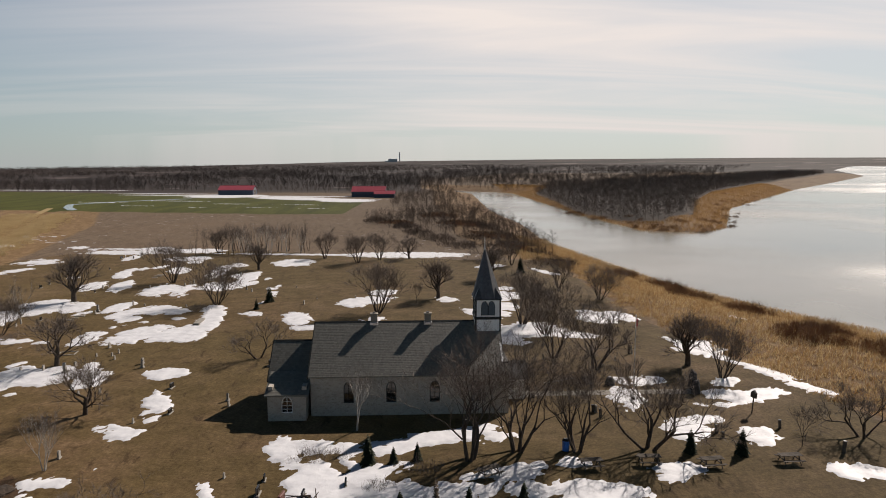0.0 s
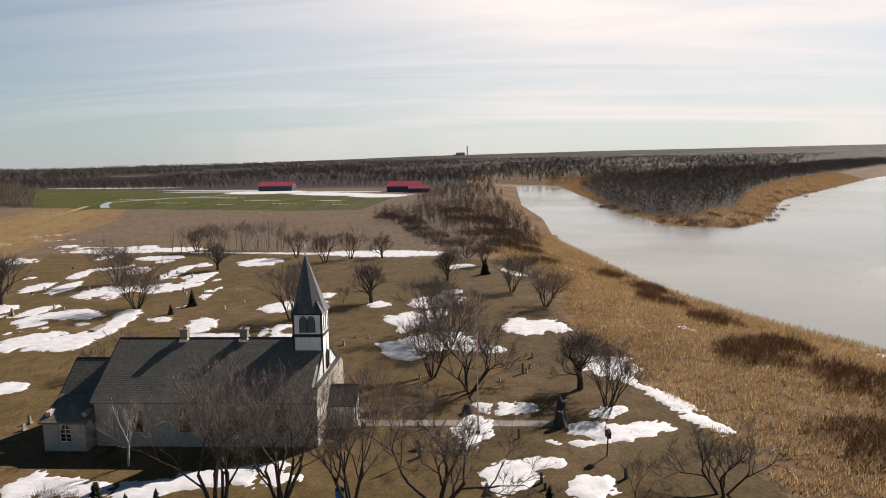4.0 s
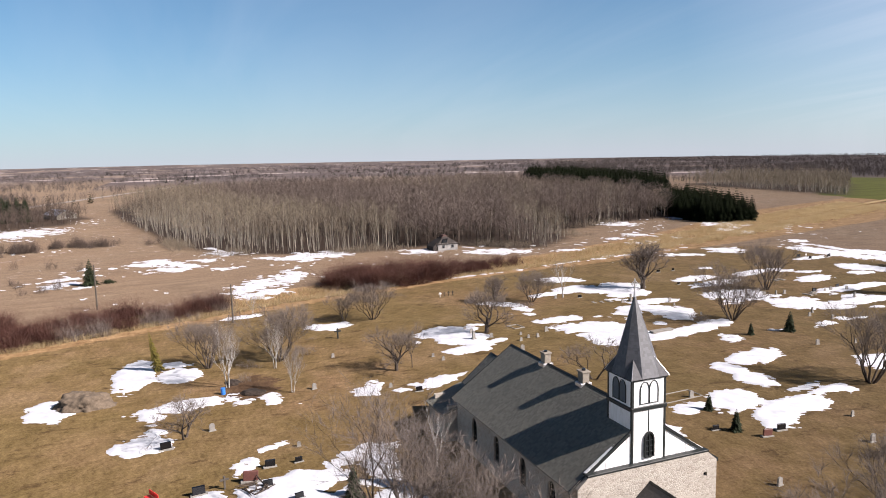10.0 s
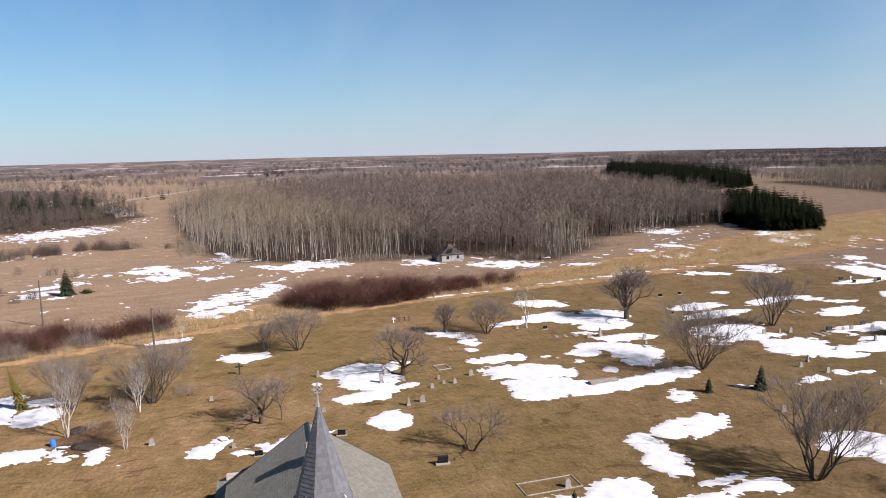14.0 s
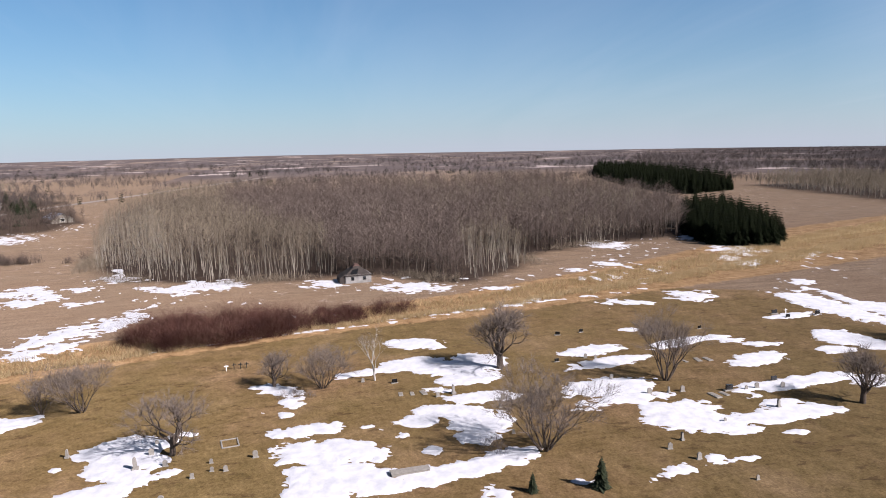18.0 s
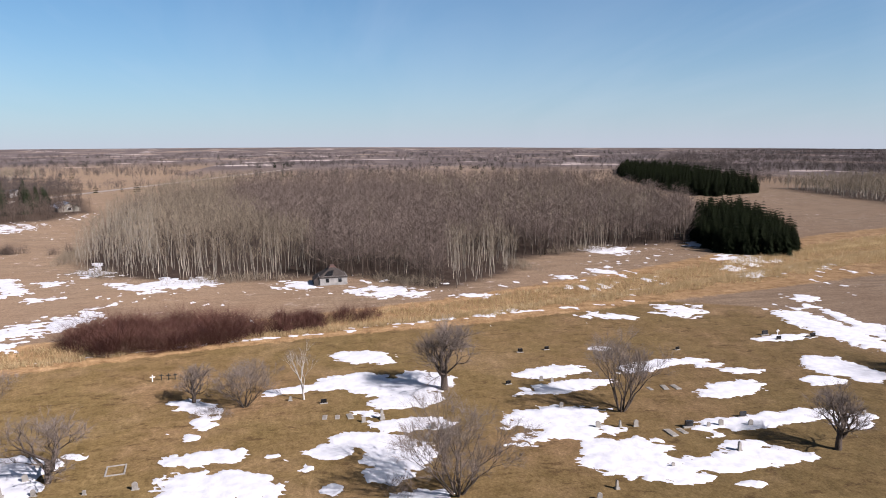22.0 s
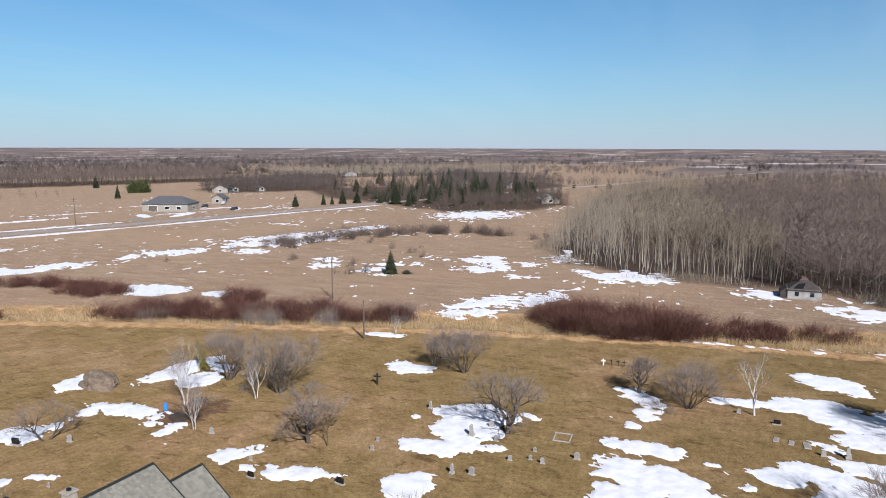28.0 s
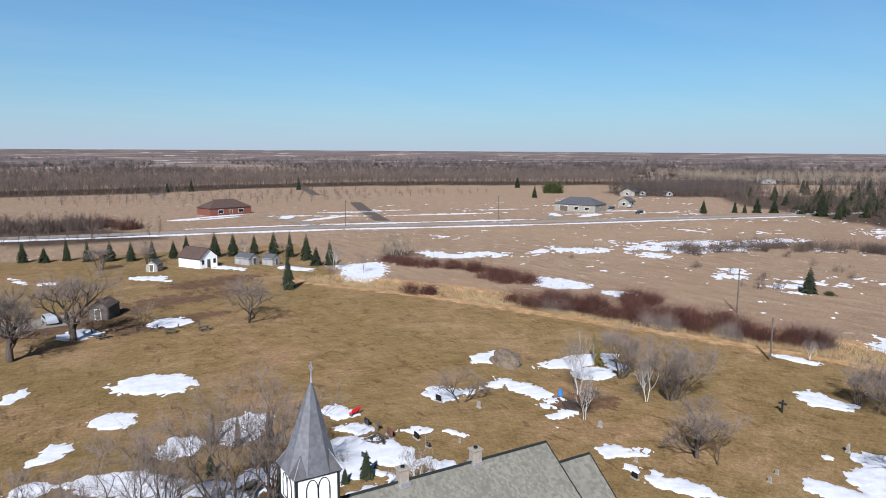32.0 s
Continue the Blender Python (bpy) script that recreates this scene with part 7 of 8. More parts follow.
# ---- buildings ----
M["barn_blue"] = plain("dark_blue_barn_steel", (0.055, 0.07, 0.10), 0.15, 1.0, 0.5, 0.2, bump=0.1)
M["barn_red"] = plain("red_roof_steel", (0.40, 0.075, 0.10), 0.15, 0.5, 0.45, 0.2, bump=0.1)
M["grey_roof"] = plain("grey_asphalt_roof", (0.13, 0.135, 0.15), 0.25, 1.0, 0.9)
M["brown_roof"] = plain("brown_asphalt_roof", (0.13, 0.085, 0.07), 0.25, 1.0, 0.9)
M["rust_roof"] = plain("rusted_roofing", (0.20, 0.12, 0.10), 0.35, 1.5, 0.9, fine=9)
M["brick"] = plain("red_house_brick", (0.30, 0.11, 0.075), 0.25, 2.0, 0.9)
M["tan"] = plain("tan_siding", (0.46, 0.42, 0.35), 0.15, 1.0, 0.8)
M["plaster"] = plain("flaking_white_plaster", (0.46, 0.44, 0.41), 0.4, 0.9, 0.95, fine=8)
M["old_plaster"] = plain("stained_white_plaster", (0.46, 0.445, 0.42), 0.5, 0.9, 0.95, fine=8)
M["char_roof"] = plain("blackened_roof_boards", (0.085, 0.07, 0.062), 0.5, 1.2, 0.95, fine=9)
M["old_wood"] = plain("grey_weathered_wood", (0.17, 0.145, 0.12), 0.35, 2.0, 0.95, fine=14)
M["asphalt"] = plain("worn_road_surface", (0.42, 0.37, 0.32), 0.2, 0.3, 0.95)
M["soil_dark"] = plain("dark_damp_earth", (0.15, 0.115, 0.09), 0.3, 0.4, 0.95)
M["gravel"] = plain("pale_gravel_drive", (0.36, 0.32, 0.26), 0.2, 0.5, 0.95)


def house(name, label, category, x, y, turn, length, width, eave, ridge, wall, roof, hip=0.0, openings=(), over=0.4):
    """A building with its middle at x, y: four walls, pitched or hipped roof, and window or door leaves (side, along, sill, w, h, kind)."""
    root = empty(name, label, category, at=pose(x, y, float(height(np.array([x]), np.array([y]))[0]) - 0.05, 0, 0, turn))
    a, b = length / 2, width / 2
    for s in (-1, 1):
        part("wall", bx(-a, a, s * b - 0.12, s * b + 0.12, 0, eave), M[wall], root)
        bm = bmesh.new()
        pts = [(-b, 0), (b, 0), (b, eave)] + ([(0, ridge - 0.15)] if not hip else []) + [(-b, eave)]
        prism(bm, pts, s * a - 0.12, s * a + 0.12, 0)
        part("wall", bm, M[wall], root)
    bm = bmesh.new()
    ea, eb, t = a + over, b + over, 0.16
    low = [(-ea, -eb, eave - 0.15), (ea, -eb, eave - 0.15), (ea, eb, eave - 0.15), (-ea, eb, eave - 0.15)]
    r0, r1 = (-ea + hip, 0, ridge), (ea - hip, 0, ridge)
    for dz in (0, -t):
        L = [bm.verts.new((p[0], p[1], p[2] + dz)) for p in low]
        R = [bm.verts.new((p[0], p[1], p[2] + dz)) for p in (r0, r1)]
        fs = [(L[0], L[1], R[1], R[0]), (L[2], L[3], R[0], R[1]), (L[1], L[2], R[1]), (L[3], L[0], R[0])]
        if not hip:
            fs = fs[:2]
        for f in fs:
            bm.faces.new(f if dz == 0 else f[::-1])
    bmesh.ops.holes_fill(bm, edges=[e for e in bm.edges if e.is_boundary], sides=8)
    rf = part("roof", bm, M[roof], root)
    part("ridge_cap", bx(r0[0], r1[0], -0.12, 0.12, ridge - 0.06, ridge + 0.05), M[roof], rf)
    for side, u, z, w, h, kind in openings:
        if side in "sn":
            s = -1 if side == "s" else 1
            fr, pn = bx(u - w / 2 - .08, u + w / 2 + .08, s * b + s * 0.12 - 0.03, s * b + s * 0.12 + 0.03, z - .08, z + h + .08), bx(u - w / 2, u + w / 2, s * b + s * 0.15 - 0.02, s * b + s * 0.15 + 0.02, z, z + h)
        else:
            s = -1 if side == "w" else 1
            fr, pn = bx(s * a + s * 0.12 - 0.03, s * a + s * 0.12 + 0.03, u - w / 2 - .08, u + w / 2 + .08, z - .08, z + h + .08), bx(s * a + s * 0.15 - 0.02, s * a + s * 0.15 + 0.02, u - w / 2, u + w / 2, z, z + h)
        o = part(kind, fr, M["white"], root)
        part("pane" if kind == "window" else "door_leaf", pn, M["pane"] if kind == "window" else M["old_wood"], o)
    return root


house("barn", "long dark blue steel barn with a bright red roof", "barn", -133, 437, 0, 24, 13, 3.8, 6.6, "barn_blue", "barn_red", openings=(("e", 0, 0, 4, 4, "door"),))
house("barn", "tall dark blue steel barn with a red roof", "barn", -37, 405, -4, 22, 13, 3.8, 7.0, "barn_blue", "barn_red", openings=(("e", 0, 0, 4, 4, "door"),))
house("barn_annex", "low red-roofed lean-to shed beside the barn", "shed", -26, 391, -4, 13, 8, 2.8, 4.6, "barn_blue", "barn_red")
shack = house("derelict_house", "derelict white plastered cottage with a dark broken roof", "house", -139.8, 41.9, 4, 5.0, 5.8, 2.0, 4.0, "old_plaster", "char_roof", hip=2.3,
              openings=(("s", 0.5, 0.1, 0.9, 1.9, "door"),), over=0.25)
# dark panels on the wall stand in for the darkness inside empty windows
for y in (-1.3, 1.4):
    part("window", bx(2.6, 2.635, y - 0.35, y + 0.35, 0.7, 1.5), M["pane"], shack, "empty dark window hole")
# a solid dark block painted as the unlit inside of the broken roof
part("roof_hole", prism(bmesh.new(), [(-2.0, 2.1), (-0.2, 2.2), (0.1, 3.3), (-1.1, 3.0)], 1.7, 2.5, 0), M["pane"], shack)
bm = prism(bmesh.new(), [(-0.9, 3.5), (0.9, 3.5), (0.45, 4.08), (-0.4, 4.1)], -0.8, 0.8, 0)
part("roof_patch", bm, M["rust_roof"], shack, "rusty brown patch of old roofing")
part("lean_to", prism(bmesh.new(), [(-4.2, -0.05), (-3.06, -0.05), (-3.06, 2.2), (-4.2, 1.3)], -2.0, 2.4, 0), M["char_roof"], shack, "dark collapsed timber lean-to")
house("bungalow", "long tan bungalow with a grey hipped roof beyond the road", "house", -221, -217, 113, 21, 13, 3.6, 6.6, "tan", "grey_roof", hip=5.5,
      openings=(("s", -5.5, 0.1, 4.2, 2.6, "door"), ("s", 1, 1.0, 2, 1.3, "window"), ("s", 6.5, 1.0, 2, 1.3, "window"), ("e", 0, 1, 1.6, 1.2, "window")))
brick_house = house("brick_house", "red brick bungalow with a brown hipped roof beyond the road", "house", -67, -281, 16, 20, 11, 3.4, 6.6, "brick", "brown_roof", hip=5.5,
      openings=(("n", -5, 0.9, 2.4, 1.5, "window"), ("n", 0, 0.1, 1.1, 2.1, "door"), ("n", 5, 0.9, 2.4, 1.5, "window")))
house("farm_house", "small white farmhouse with a steep brown roof", "house", -24.5, -141.5, 118, 7.4, 5.4, 2.6, 4.9, "white", "brown_roof",
      openings=(("e", 0, 0.1, 1.0, 2.0, "door"), ("e", -1.8, 1.0, 0.8, 1.1, "window"), ("e", 1.8, 1.0, 0.8, 1.1, "window"), ("n", 0, 1.0, 1.0, 1.1, "window")))
for i, (x, y, l, w, h, wall, roof, lab) in enumerate((
        (-36, -139, 5, 3.4, 1.9, "plaster", "grey_roof", "low white shed in the farmyard"), (-41, -135, 3.4, 2.6, 1.8, "plaster", "grey_roof", "little white shed in the farmyard"),
        (1.7, -95, 4.5, 3.2, 2.3, "old_wood", "brown_roof", "small brown shed by the parking place"), (-14, -140, 3.5, 2.5, 1.8, "tan", "grey_roof", "low grey shed in the farmyard"))):
    house("shed", lab, "shed", x, y, 118 if i < 2 else 60, l, w, h, h + 1.0, wall, roof, openings=(("e", 0, 0.1, 0.9, 1.7, "door"),), over=0.2)
for x, y, t, l, w, e, r, wall, roof, lab in (
        (-345, -76, 30, 15, 9, 2.2, 4.4, "tan", "metal", "white rounded farm store at the wood's end"), (-462, -178, 40, 16, 9, 2.6, 4.6, "plaster", "grey_roof", "white house far beyond the fields"),
        (-572, -352, 40, 22, 12, 2.8, 5, "plaster", "grey_roof", "large white house far beyond the fields"), (-455, -139, 40, 14, 9, 2.6, 4.6, "plaster", "grey_roof", "white house among far trees"),
        (40, -420, 10, 24, 12, 4, 7, "white", "grey_roof", "pale farm building far beyond the road"), (-330, -290, 40, 18, 9, 2.8, 5, "tan", "grey_roof", "low pale outbuilding beyond the road"),
        (-262, -226, 20, 7, 6, 2.8, 4.8, "tan", "grey_roof", "tan outbuilding beside the bungalow"),
        (-338, -287, 62, 9, 4, 2.4, 3.4, "plaster", "grey_roof", "long white shed before the dark trees"), (-350, -275, 62, 8, 4, 2.2, 3.2, "plaster", "grey_roof", "low white shed before the dark trees")):
    house("far_house", lab, "house", x, y, t, l, w, e, r, wall, roof, openings=(("n", 0, 0.8, 2, 1.4, "window"), ("e", 0, 0.8, 1.5, 1.3, "window")))
M["mill"] = plain("hazy_mill_wall", (0.55, 0.52, 0.50), 0.1, 0.05, 0.9)
mill = empty("grain_mill", "pale grain mill with a tall stack on the horizon", "factory", at=pose(-120, 3900, 0))
part("mill_house", bx(-25, 25, -15, 15, 0, 26), M["mill"], mill)
part("mill_house", bx(-45, -25, -15, 15, 0, 15), M["mill"], mill)
part("stack", tube(bmesh.new(), (38, 0, 0), (38, 0, 62), 4, 3, 12), M["mill"], mill)


# ---- road, drives and paths ----
def strip(name, label, pts, half, mat, z, kind="structure", category="road"):
    """A flat ribbon along a line, laid just over the ground."""
    pts = [Vector((*p, 0)) for p in pts]
    V, F = [], []
    for i, p in enumerate(pts):
        d = (pts[min(i + 1, len(pts) - 1)] - pts[max(i - 1, 0)]).normalized()
        s = Vector((-d.y, d.x, 0)) * half
        V += [p - s + Vector((0, 0, z)), p + s + Vector((0, 0, z))]
    for i in range(len(pts) - 1):
        F.append((2 * i, 2 * i + 2, 2 * i + 3, 2 * i + 1))
    return tagged(mesh_np(name, V, F, M[mat]), label, category, kind=kind)


strip("road", "straight country road between banks of old snow", [(260, -281), (60, -236), (-27, -218.5), (-62, -213), (-88, -208.5), (-124, -198), (-168, -185.5), (-255, -163), (-290, -154), (-420, -120), (-900, 20)], 4.0, "asphalt", 0.03)
strip("drive", "pale gravel drive to the brick house", [(-84, -212), (-84, -228), (-83, -245), (-77, -261), (-66, -268)], 2.4, "gravel", 0.035, category="drive")
strip("drive", "gravel drive to the bungalow", [(-180, -193), (-196, -205), (-212, -206)], 2.4, "gravel", 0.035, category="drive")
for pts in ([(-60, -425), (-85, -510), (-112, -604)], [(-150, -381), (-172, -460), (-196, -546)], [(-115, -219), (-130, -268), (-147, -316)]):
    strip("field_ditch", "dark ploughed ditch between stubble fields", pts, 3.2, "soil_dark", 0.05, category="ditch")
strip("drive", "gravel parking place beside the lawn", [(70, -92), (34, -93), (18, -94), (6, -96)], 4.2, "gravel", 0.03, category="drive")
strip("dirt_track", "rutted track across the straw field", [(-150, 150), (-165, 205), (-182, 260), (-196, 300)], 1.6, "reed", 0.05, category="track")
M["puddle"] = plain("melt_water", (0.20, 0.24, 0.27), 0.1, 0.3, 0.1, spec=0.6, bump=0)
strip("melt_stream", "narrow melt-water stream across the green field", [(-178, 286), (-190, 306), (-200, 330), (-180, 360), (-150, 385)], 2.2, "puddle", 0.05, category="stream")

path_root = empty("footpath", "pale concrete footpath from the porch", "path", kind="structure")
for i in range(15):
    x = 4.95 + i * 1.25
    part("slab", bx(x, x + 1.23, -0.72 - 0.02 * math.sin(i), 0.74, -0.08, 0.035 + 0.006 * math.sin(i * 2.3), 0.012), M["concrete"], path_root)


# ---- churchyard furniture ----
M["granite"] = plain("black_polished_granite", (0.02, 0.02, 0.022), 0.3, 6, 0.25, spec=0.5, bump=0.05)
M["grave_stone"] = plain("weathered_grave_stone", (0.47, 0.44, 0.39), 0.28, 3, 0.92, fine=25)
M["red_granite"] = plain("red_brown_granite", (0.24, 0.10, 0.08), 0.25, 8, 0.5)
M["boulder"] = plain("dark_field_stone", (0.10, 0.095, 0.09), 0.4, 2.5, 0.9, bump=0.6, fine=14)
M["dry_soil"] = plain("dry_dug_soil", (0.25, 0.19, 0.135), 0.45, 1.5, 0.98, bump=0.9, fine=7)
M["soil"] = plain("bare_dug_soil", (0.075, 0.055, 0.042), 0.35, 1.5, 0.98, bump=0.8, fine=9)
M["blue"] = plain("blue_plastic", (0.03, 0.16, 0.50), 0.15, 4, 0.4)
M["red_paint"] = plain("bright_red_paint", (0.60, 0.03, 0.025), 0.2, 4, 0.5)
M["glass"] = plain("car_window_glass", (0.02, 0.022, 0.025), 0.1, 3, 0.08, spec=0.6, bump=0)
M["rubber"] = plain("tyre_rubber", (0.02, 0.02, 0.02), 0.2, 5, 0.9)


def headstone(kind):
    if kind == "slab":
        root = empty("headstone", "upright weathered grey gravestone on the lawn", "gravestone", "gravestones")
        bm = bmesh.new()
        pts = [(-0.27, 0.0), (0.27, 0.0), (0.27, 0.62)] + [(0.27 * math.cos(a), 0.62 + 0.2 * math.sin(a)) for a in (0.5, 1.05, 1.57, 2.09, 2.64)] + [(-0.27, 0.62)]
        prism(bm, pts, -0.08, 0.08, 0)
        part("stone", bm, M["grave_stone"], root)
        part("base", bx(-0.16, 0.16, -0.36, 0.36, -0.1, 0.1, 0.02), M["grave_stone"], root)
    elif kind == "black":
        root = empty("headstone", "polished black granite gravestone on a pale base", "gravestone", "gravestones")
        part("stone", bx(-0.11, 0.11, -0.5, 0.5, 0.16, 0.82, 0.03), M["granite"], root)
        part("base", bx(-0.22, 0.22, -0.68, 0.68, -0.05, 0.17, 0.02), M["grave_stone"], root)
    elif kind == "brown":
        root = empty("headstone", "broad red-brown granite gravestone on a pale base", "gravestone", "gravestones")
        part("stone", bx(-0.12, 0.12, -0.6, 0.6, 0.16, 0.98, 0.04), M["red_granite"], root)
        part("base", bx(-0.25, 0.25, -0.78, 0.78, -0.05, 0.17, 0.02), M["grave_stone"], root)
    elif kind == "flat":
        root = empty("grave_cover", "flat pale concrete grave cover in the grass", "gravestone", "gravestones")
        part("cover", bx(-0.95, 0.95, -0.42, 0.42, -0.05, 0.13, 0.03), M["grave_stone"], root)
        part("panel", bx(-0.75, 0.75, -0.26, 0.26, 0.13, 0.15, 0.01), M["concrete"], root)
    elif kind == "pillar":
        root = empty("headstone", "tall pale stone grave pillar on a stepped base", "gravestone", "gravestones")
        part("base", bx(-0.32, 0.32, -0.32, 0.32, -0.05, 0.3, 0.03), M["grave_stone"], root)
        part("stone", prism(bmesh.new(), [(-0.2, 0.3), (0.2, 0.3), (0.15, 1.25), (0, 1.4), (-0.15, 1.25)], -0.17, 0.17, 0), M["grave_stone"], root)
    return root


def grave_marks(kind, spots):
    proto = headstone(kind)
    for i, (x, y) in enumerate(spots):
        ob = proto if i == 0 else copy_thing(proto, pose(0, 0, 0))
        s = 0.78 + 0.2 * math.sin(x * 12.9 + y * 7.3)
        ob.matrix_basis = at(x, y, 8 * math.sin(x * 3.1 + y), s, 3.5 * math.sin(x * 5 + y * 2))


grave_marks("black", [(-51.0, 76.6), (-52.4, 84.0), (-68.1, 61.5), (-81.0, 67.0), (-81.4, 71.2), (-77.3, 90.0), (-81.7, 107.5), (-78.8, 107.8), (-79.0, 113.9), (-66.2, 38.3),
                      (-26.8, -29.8), (-19.3, -21.8), (-19.3, -19.4), (-15.8, -22.4), (-12.8, -20.5), (-16.5, -27.5), (-7.5, 21.9), (-10.0, 16.7), (-31.8, -4.1), (-34.3, 3.8), (-25.1, 11.9)])
grave_marks("brown", [(-7.0, 19.7), (-17.2, -23.6)])
grave_marks("flat", [(-50.0, 74.0), (-50.2, 75.4), (-62.9, 78.2), (-62.9, 80.2), (-62.7, 81.6), (-61.8, 38.3), (-61.6, 39.7), (-61.5, 41.1)])
grave_marks("pillar", [(-39.9, 63.3), (-52.6, 69.5), (-53.9, 2.8), (-48.9, 10.1), (-44.6, 78.4), (-40.5, 11.8), (-60.1, 44.6), (-27.0, -0.6)])
grave_marks("slab", [(-59.1, 65.2), (-52.4, 71.2), (-42.8, 70.3), (-50.6, 78.7), (-50.6, 80.2), (-50.0, 83.3), (-68.5, 66.0), (-68.0, 67.3), (-52.9, 67.1), (-48.9, 12.8),
                     (-46.4, 17.3), (-46.1, 18.6), (-48.3, 17.1), (-48.4, 21.3), (-41.1, 13.5), (-59.6, 42.5), (-67.9, 34.4), (-43.6, 2.0), (-41.6, 2.6), (-37.6, -14.4),
                     (-34.5, -6.5), (-22.6, -18.8), (-49.1, -9.7), (-29.7, -25.7), (0.3, 13.3)][:25])
grave_marks("slab", [(-17.9, 20.8), (-7.3, 30.6), (-2.4, 26.8), (4.3, 10.2), (6.3, 7.6), (8.9, 13.0), (-26.6, 48.8), (-38.4, 61.0), (-35.6, 62.4), (-13.0, 53.3), (-10.9, 51.9),
                     (-18.0, 53.3), (-1.5, 30.7), (17.8, 12.1), (20.9, 15.2), (10.7, -5.7), (21.9, 21.0), (-26.5, -2.2), (-45.4, 15.6), (-54.6, 11.2), (-51.9, 11.1),
                     (-56.3, 49.7), (-53.9, 48.6), (-46.5, 47.6), (-25.0, 53.6), (-30.5, 64.9), (0.4, 30.2), (21.3, 17.0)])


def grave_cross(x, y, h, mat, label, turn=0.0, t=0.05):
    root = empty("grave_cross", label, "cross", "grave crosses", at=at(x, y, turn))
    part("post", bx(-t, t, -t, t, -0.1, h, 0.01), M[mat], root)
    part("arm", bx(-t - 0.003, t + 0.003, -h * 0.32, h * 0.32, h * 0.66, h * 0.66 + 2 * t, 0.01), M[mat], root)
    return root


grave_cross(-58.2, -6.9, 1.5, "trim", "tall dark wooden cross standing alone on the lawn", 10, 0.09)
grave_cross(-78.5, 16.7, 0.95, "white", "white painted wooden grave cross in a row", 5)
for y in (17.7, 18.6, 19.4):
    grave_cross(-79, y, 0.9, "trim", "dark wooden grave cross in a row", 5)
grave_cross(-16.8, -25.6, 1.1, "old_wood", "reddish wooden grave cross by the snow", 12, 0.07)
grave_cross(-81.5, 109.6, 0.9, "white", "white painted wooden grave cross at the lawn's edge", 5)
kerbed = empty("grave_plot", "thin pale rail round a broad grassy grave plot", "grave", at=at(-18.6, 19.5, 3))
for x0, x1, y0, y1 in ((-1.1, 1.1, -2.6, -2.5), (-1.1, 1.1, 2.4, 2.5), (-1.1, -1.0, -2.5, 2.4), (1.0, 1.1, -2.5, 2.4)):
    part("kerb", bx(x0, x1, y0, y1, -0.05, 0.09, 0.015), M["grave_stone"], kerbed)
slab = empty("grave_vault", "long low weathered concrete vault among the snow", "grave", at=at(-40.7, 35.4, 2))
part("body", bx(-0.40, 0.40, -1.8, 1.8, -0.05, 0.30, 0.03), M["concrete"], slab)
part("top_slab", bx(-0.46, 0.46, -1.87, 1.87, 0.30, 0.38, 0.025), M["grave_stone"], slab)
plot = empty("grave_plot", "low pale kerb round an old grave plot", "grave", at=at(-52.7, 18.6, 8))
for x0, x1, y0, y1 in ((-1.1, 1.1, -0.9, -0.75), (-1.1, 1.1, 0.75, 0.9), (-1.1, -0.95, -0.75, 0.75), (0.95, 1.1, -0.75, 0.75)):
    part("kerb", bx(x0, x1, y0, y1, -0.05, 0.11, 0.02), M["grave_stone"], plot)


def picnic_table(x, y, turn):
    root = empty("picnic_table", "dark weathered wooden picnic table with two benches", "table", "picnic tables", at=at(x, y, turn))
    for i in range(5):
        part("top_board", bx(-0.95, 0.95, -0.37 + i * 0.15, -0.24 + i * 0.15, 0.72, 0.76, 0.006), M["old_wood"], root)
    for s in (-1, 1):
        for k in range(2):
            y0 = s * 0.68 + (k - 1) * 0.13
            part("bench_board", bx(-0.95, 0.95, y0, y0 + 0.12, 0.42, 0.46, 0.006), M["old_wood"], root)
    for xx in (-0.65, 0.65):
        part("cross_bar", bx(xx - 0.03, xx + 0.03, -0.8, 0.8, 0.34, 0.42), M["old_wood"], root)
        for s in (-1, 1):
            part("leg", tube(bmesh.new(), (xx, s * 0.62, 0), (xx, s * 0.2, 0.72), 0.045, 0.045, 6), M["old_wood"], root)
    return root


for x, y, t in ((7, -18.3, 4), (12, -17.8, -3), (17, -18.5, 6), (23.8, -18.1, 2), (3.7, -79.4, 20), (-5.9, -77.7, -10), (-11, -76.7, 8), (-1.5, -19.4, 30)):
    picnic_table(x, y, t)

pole = empty("flagpole", "tall pale steel flagpole with a limp red and white flag", "flagpole", at=at(15.55, -2.4))
part("pole_shaft", tube(bmesh.new(), (0, 0, 0), (0, 0, 9.1), 0.075, 0.045, 10), M["metal"], pole)
part("foot", tube(bmesh.new(), (0, 0, -0.05), (0, 0, 0.35), 0.22, 0.18, 10), M["trim"], pole)
bm = bmesh.new()
rows = [[bm.verts.new((0.05 + 0.045 * u + 0.03 * math.sin(v * 1.3 + u * 2), 0.05 * math.sin(u * 2.4 + v * 0.9), 8.85 - 0.12 * v - 0.04 * u)) for u in range(5)] for v in range(8)]
for v in range(7):
    for u in range(4):
        bm.faces.new((rows[v][u], rows[v][u + 1], rows[v + 1][u + 1], rows[v + 1][u]))
part("flag", bm, M["red"], pole)
part("truck", tube(bmesh.new(), (0, 0, 9.08), (0, 0, 9.2), 0.08, 0.03, 8), M["metal"], pole)


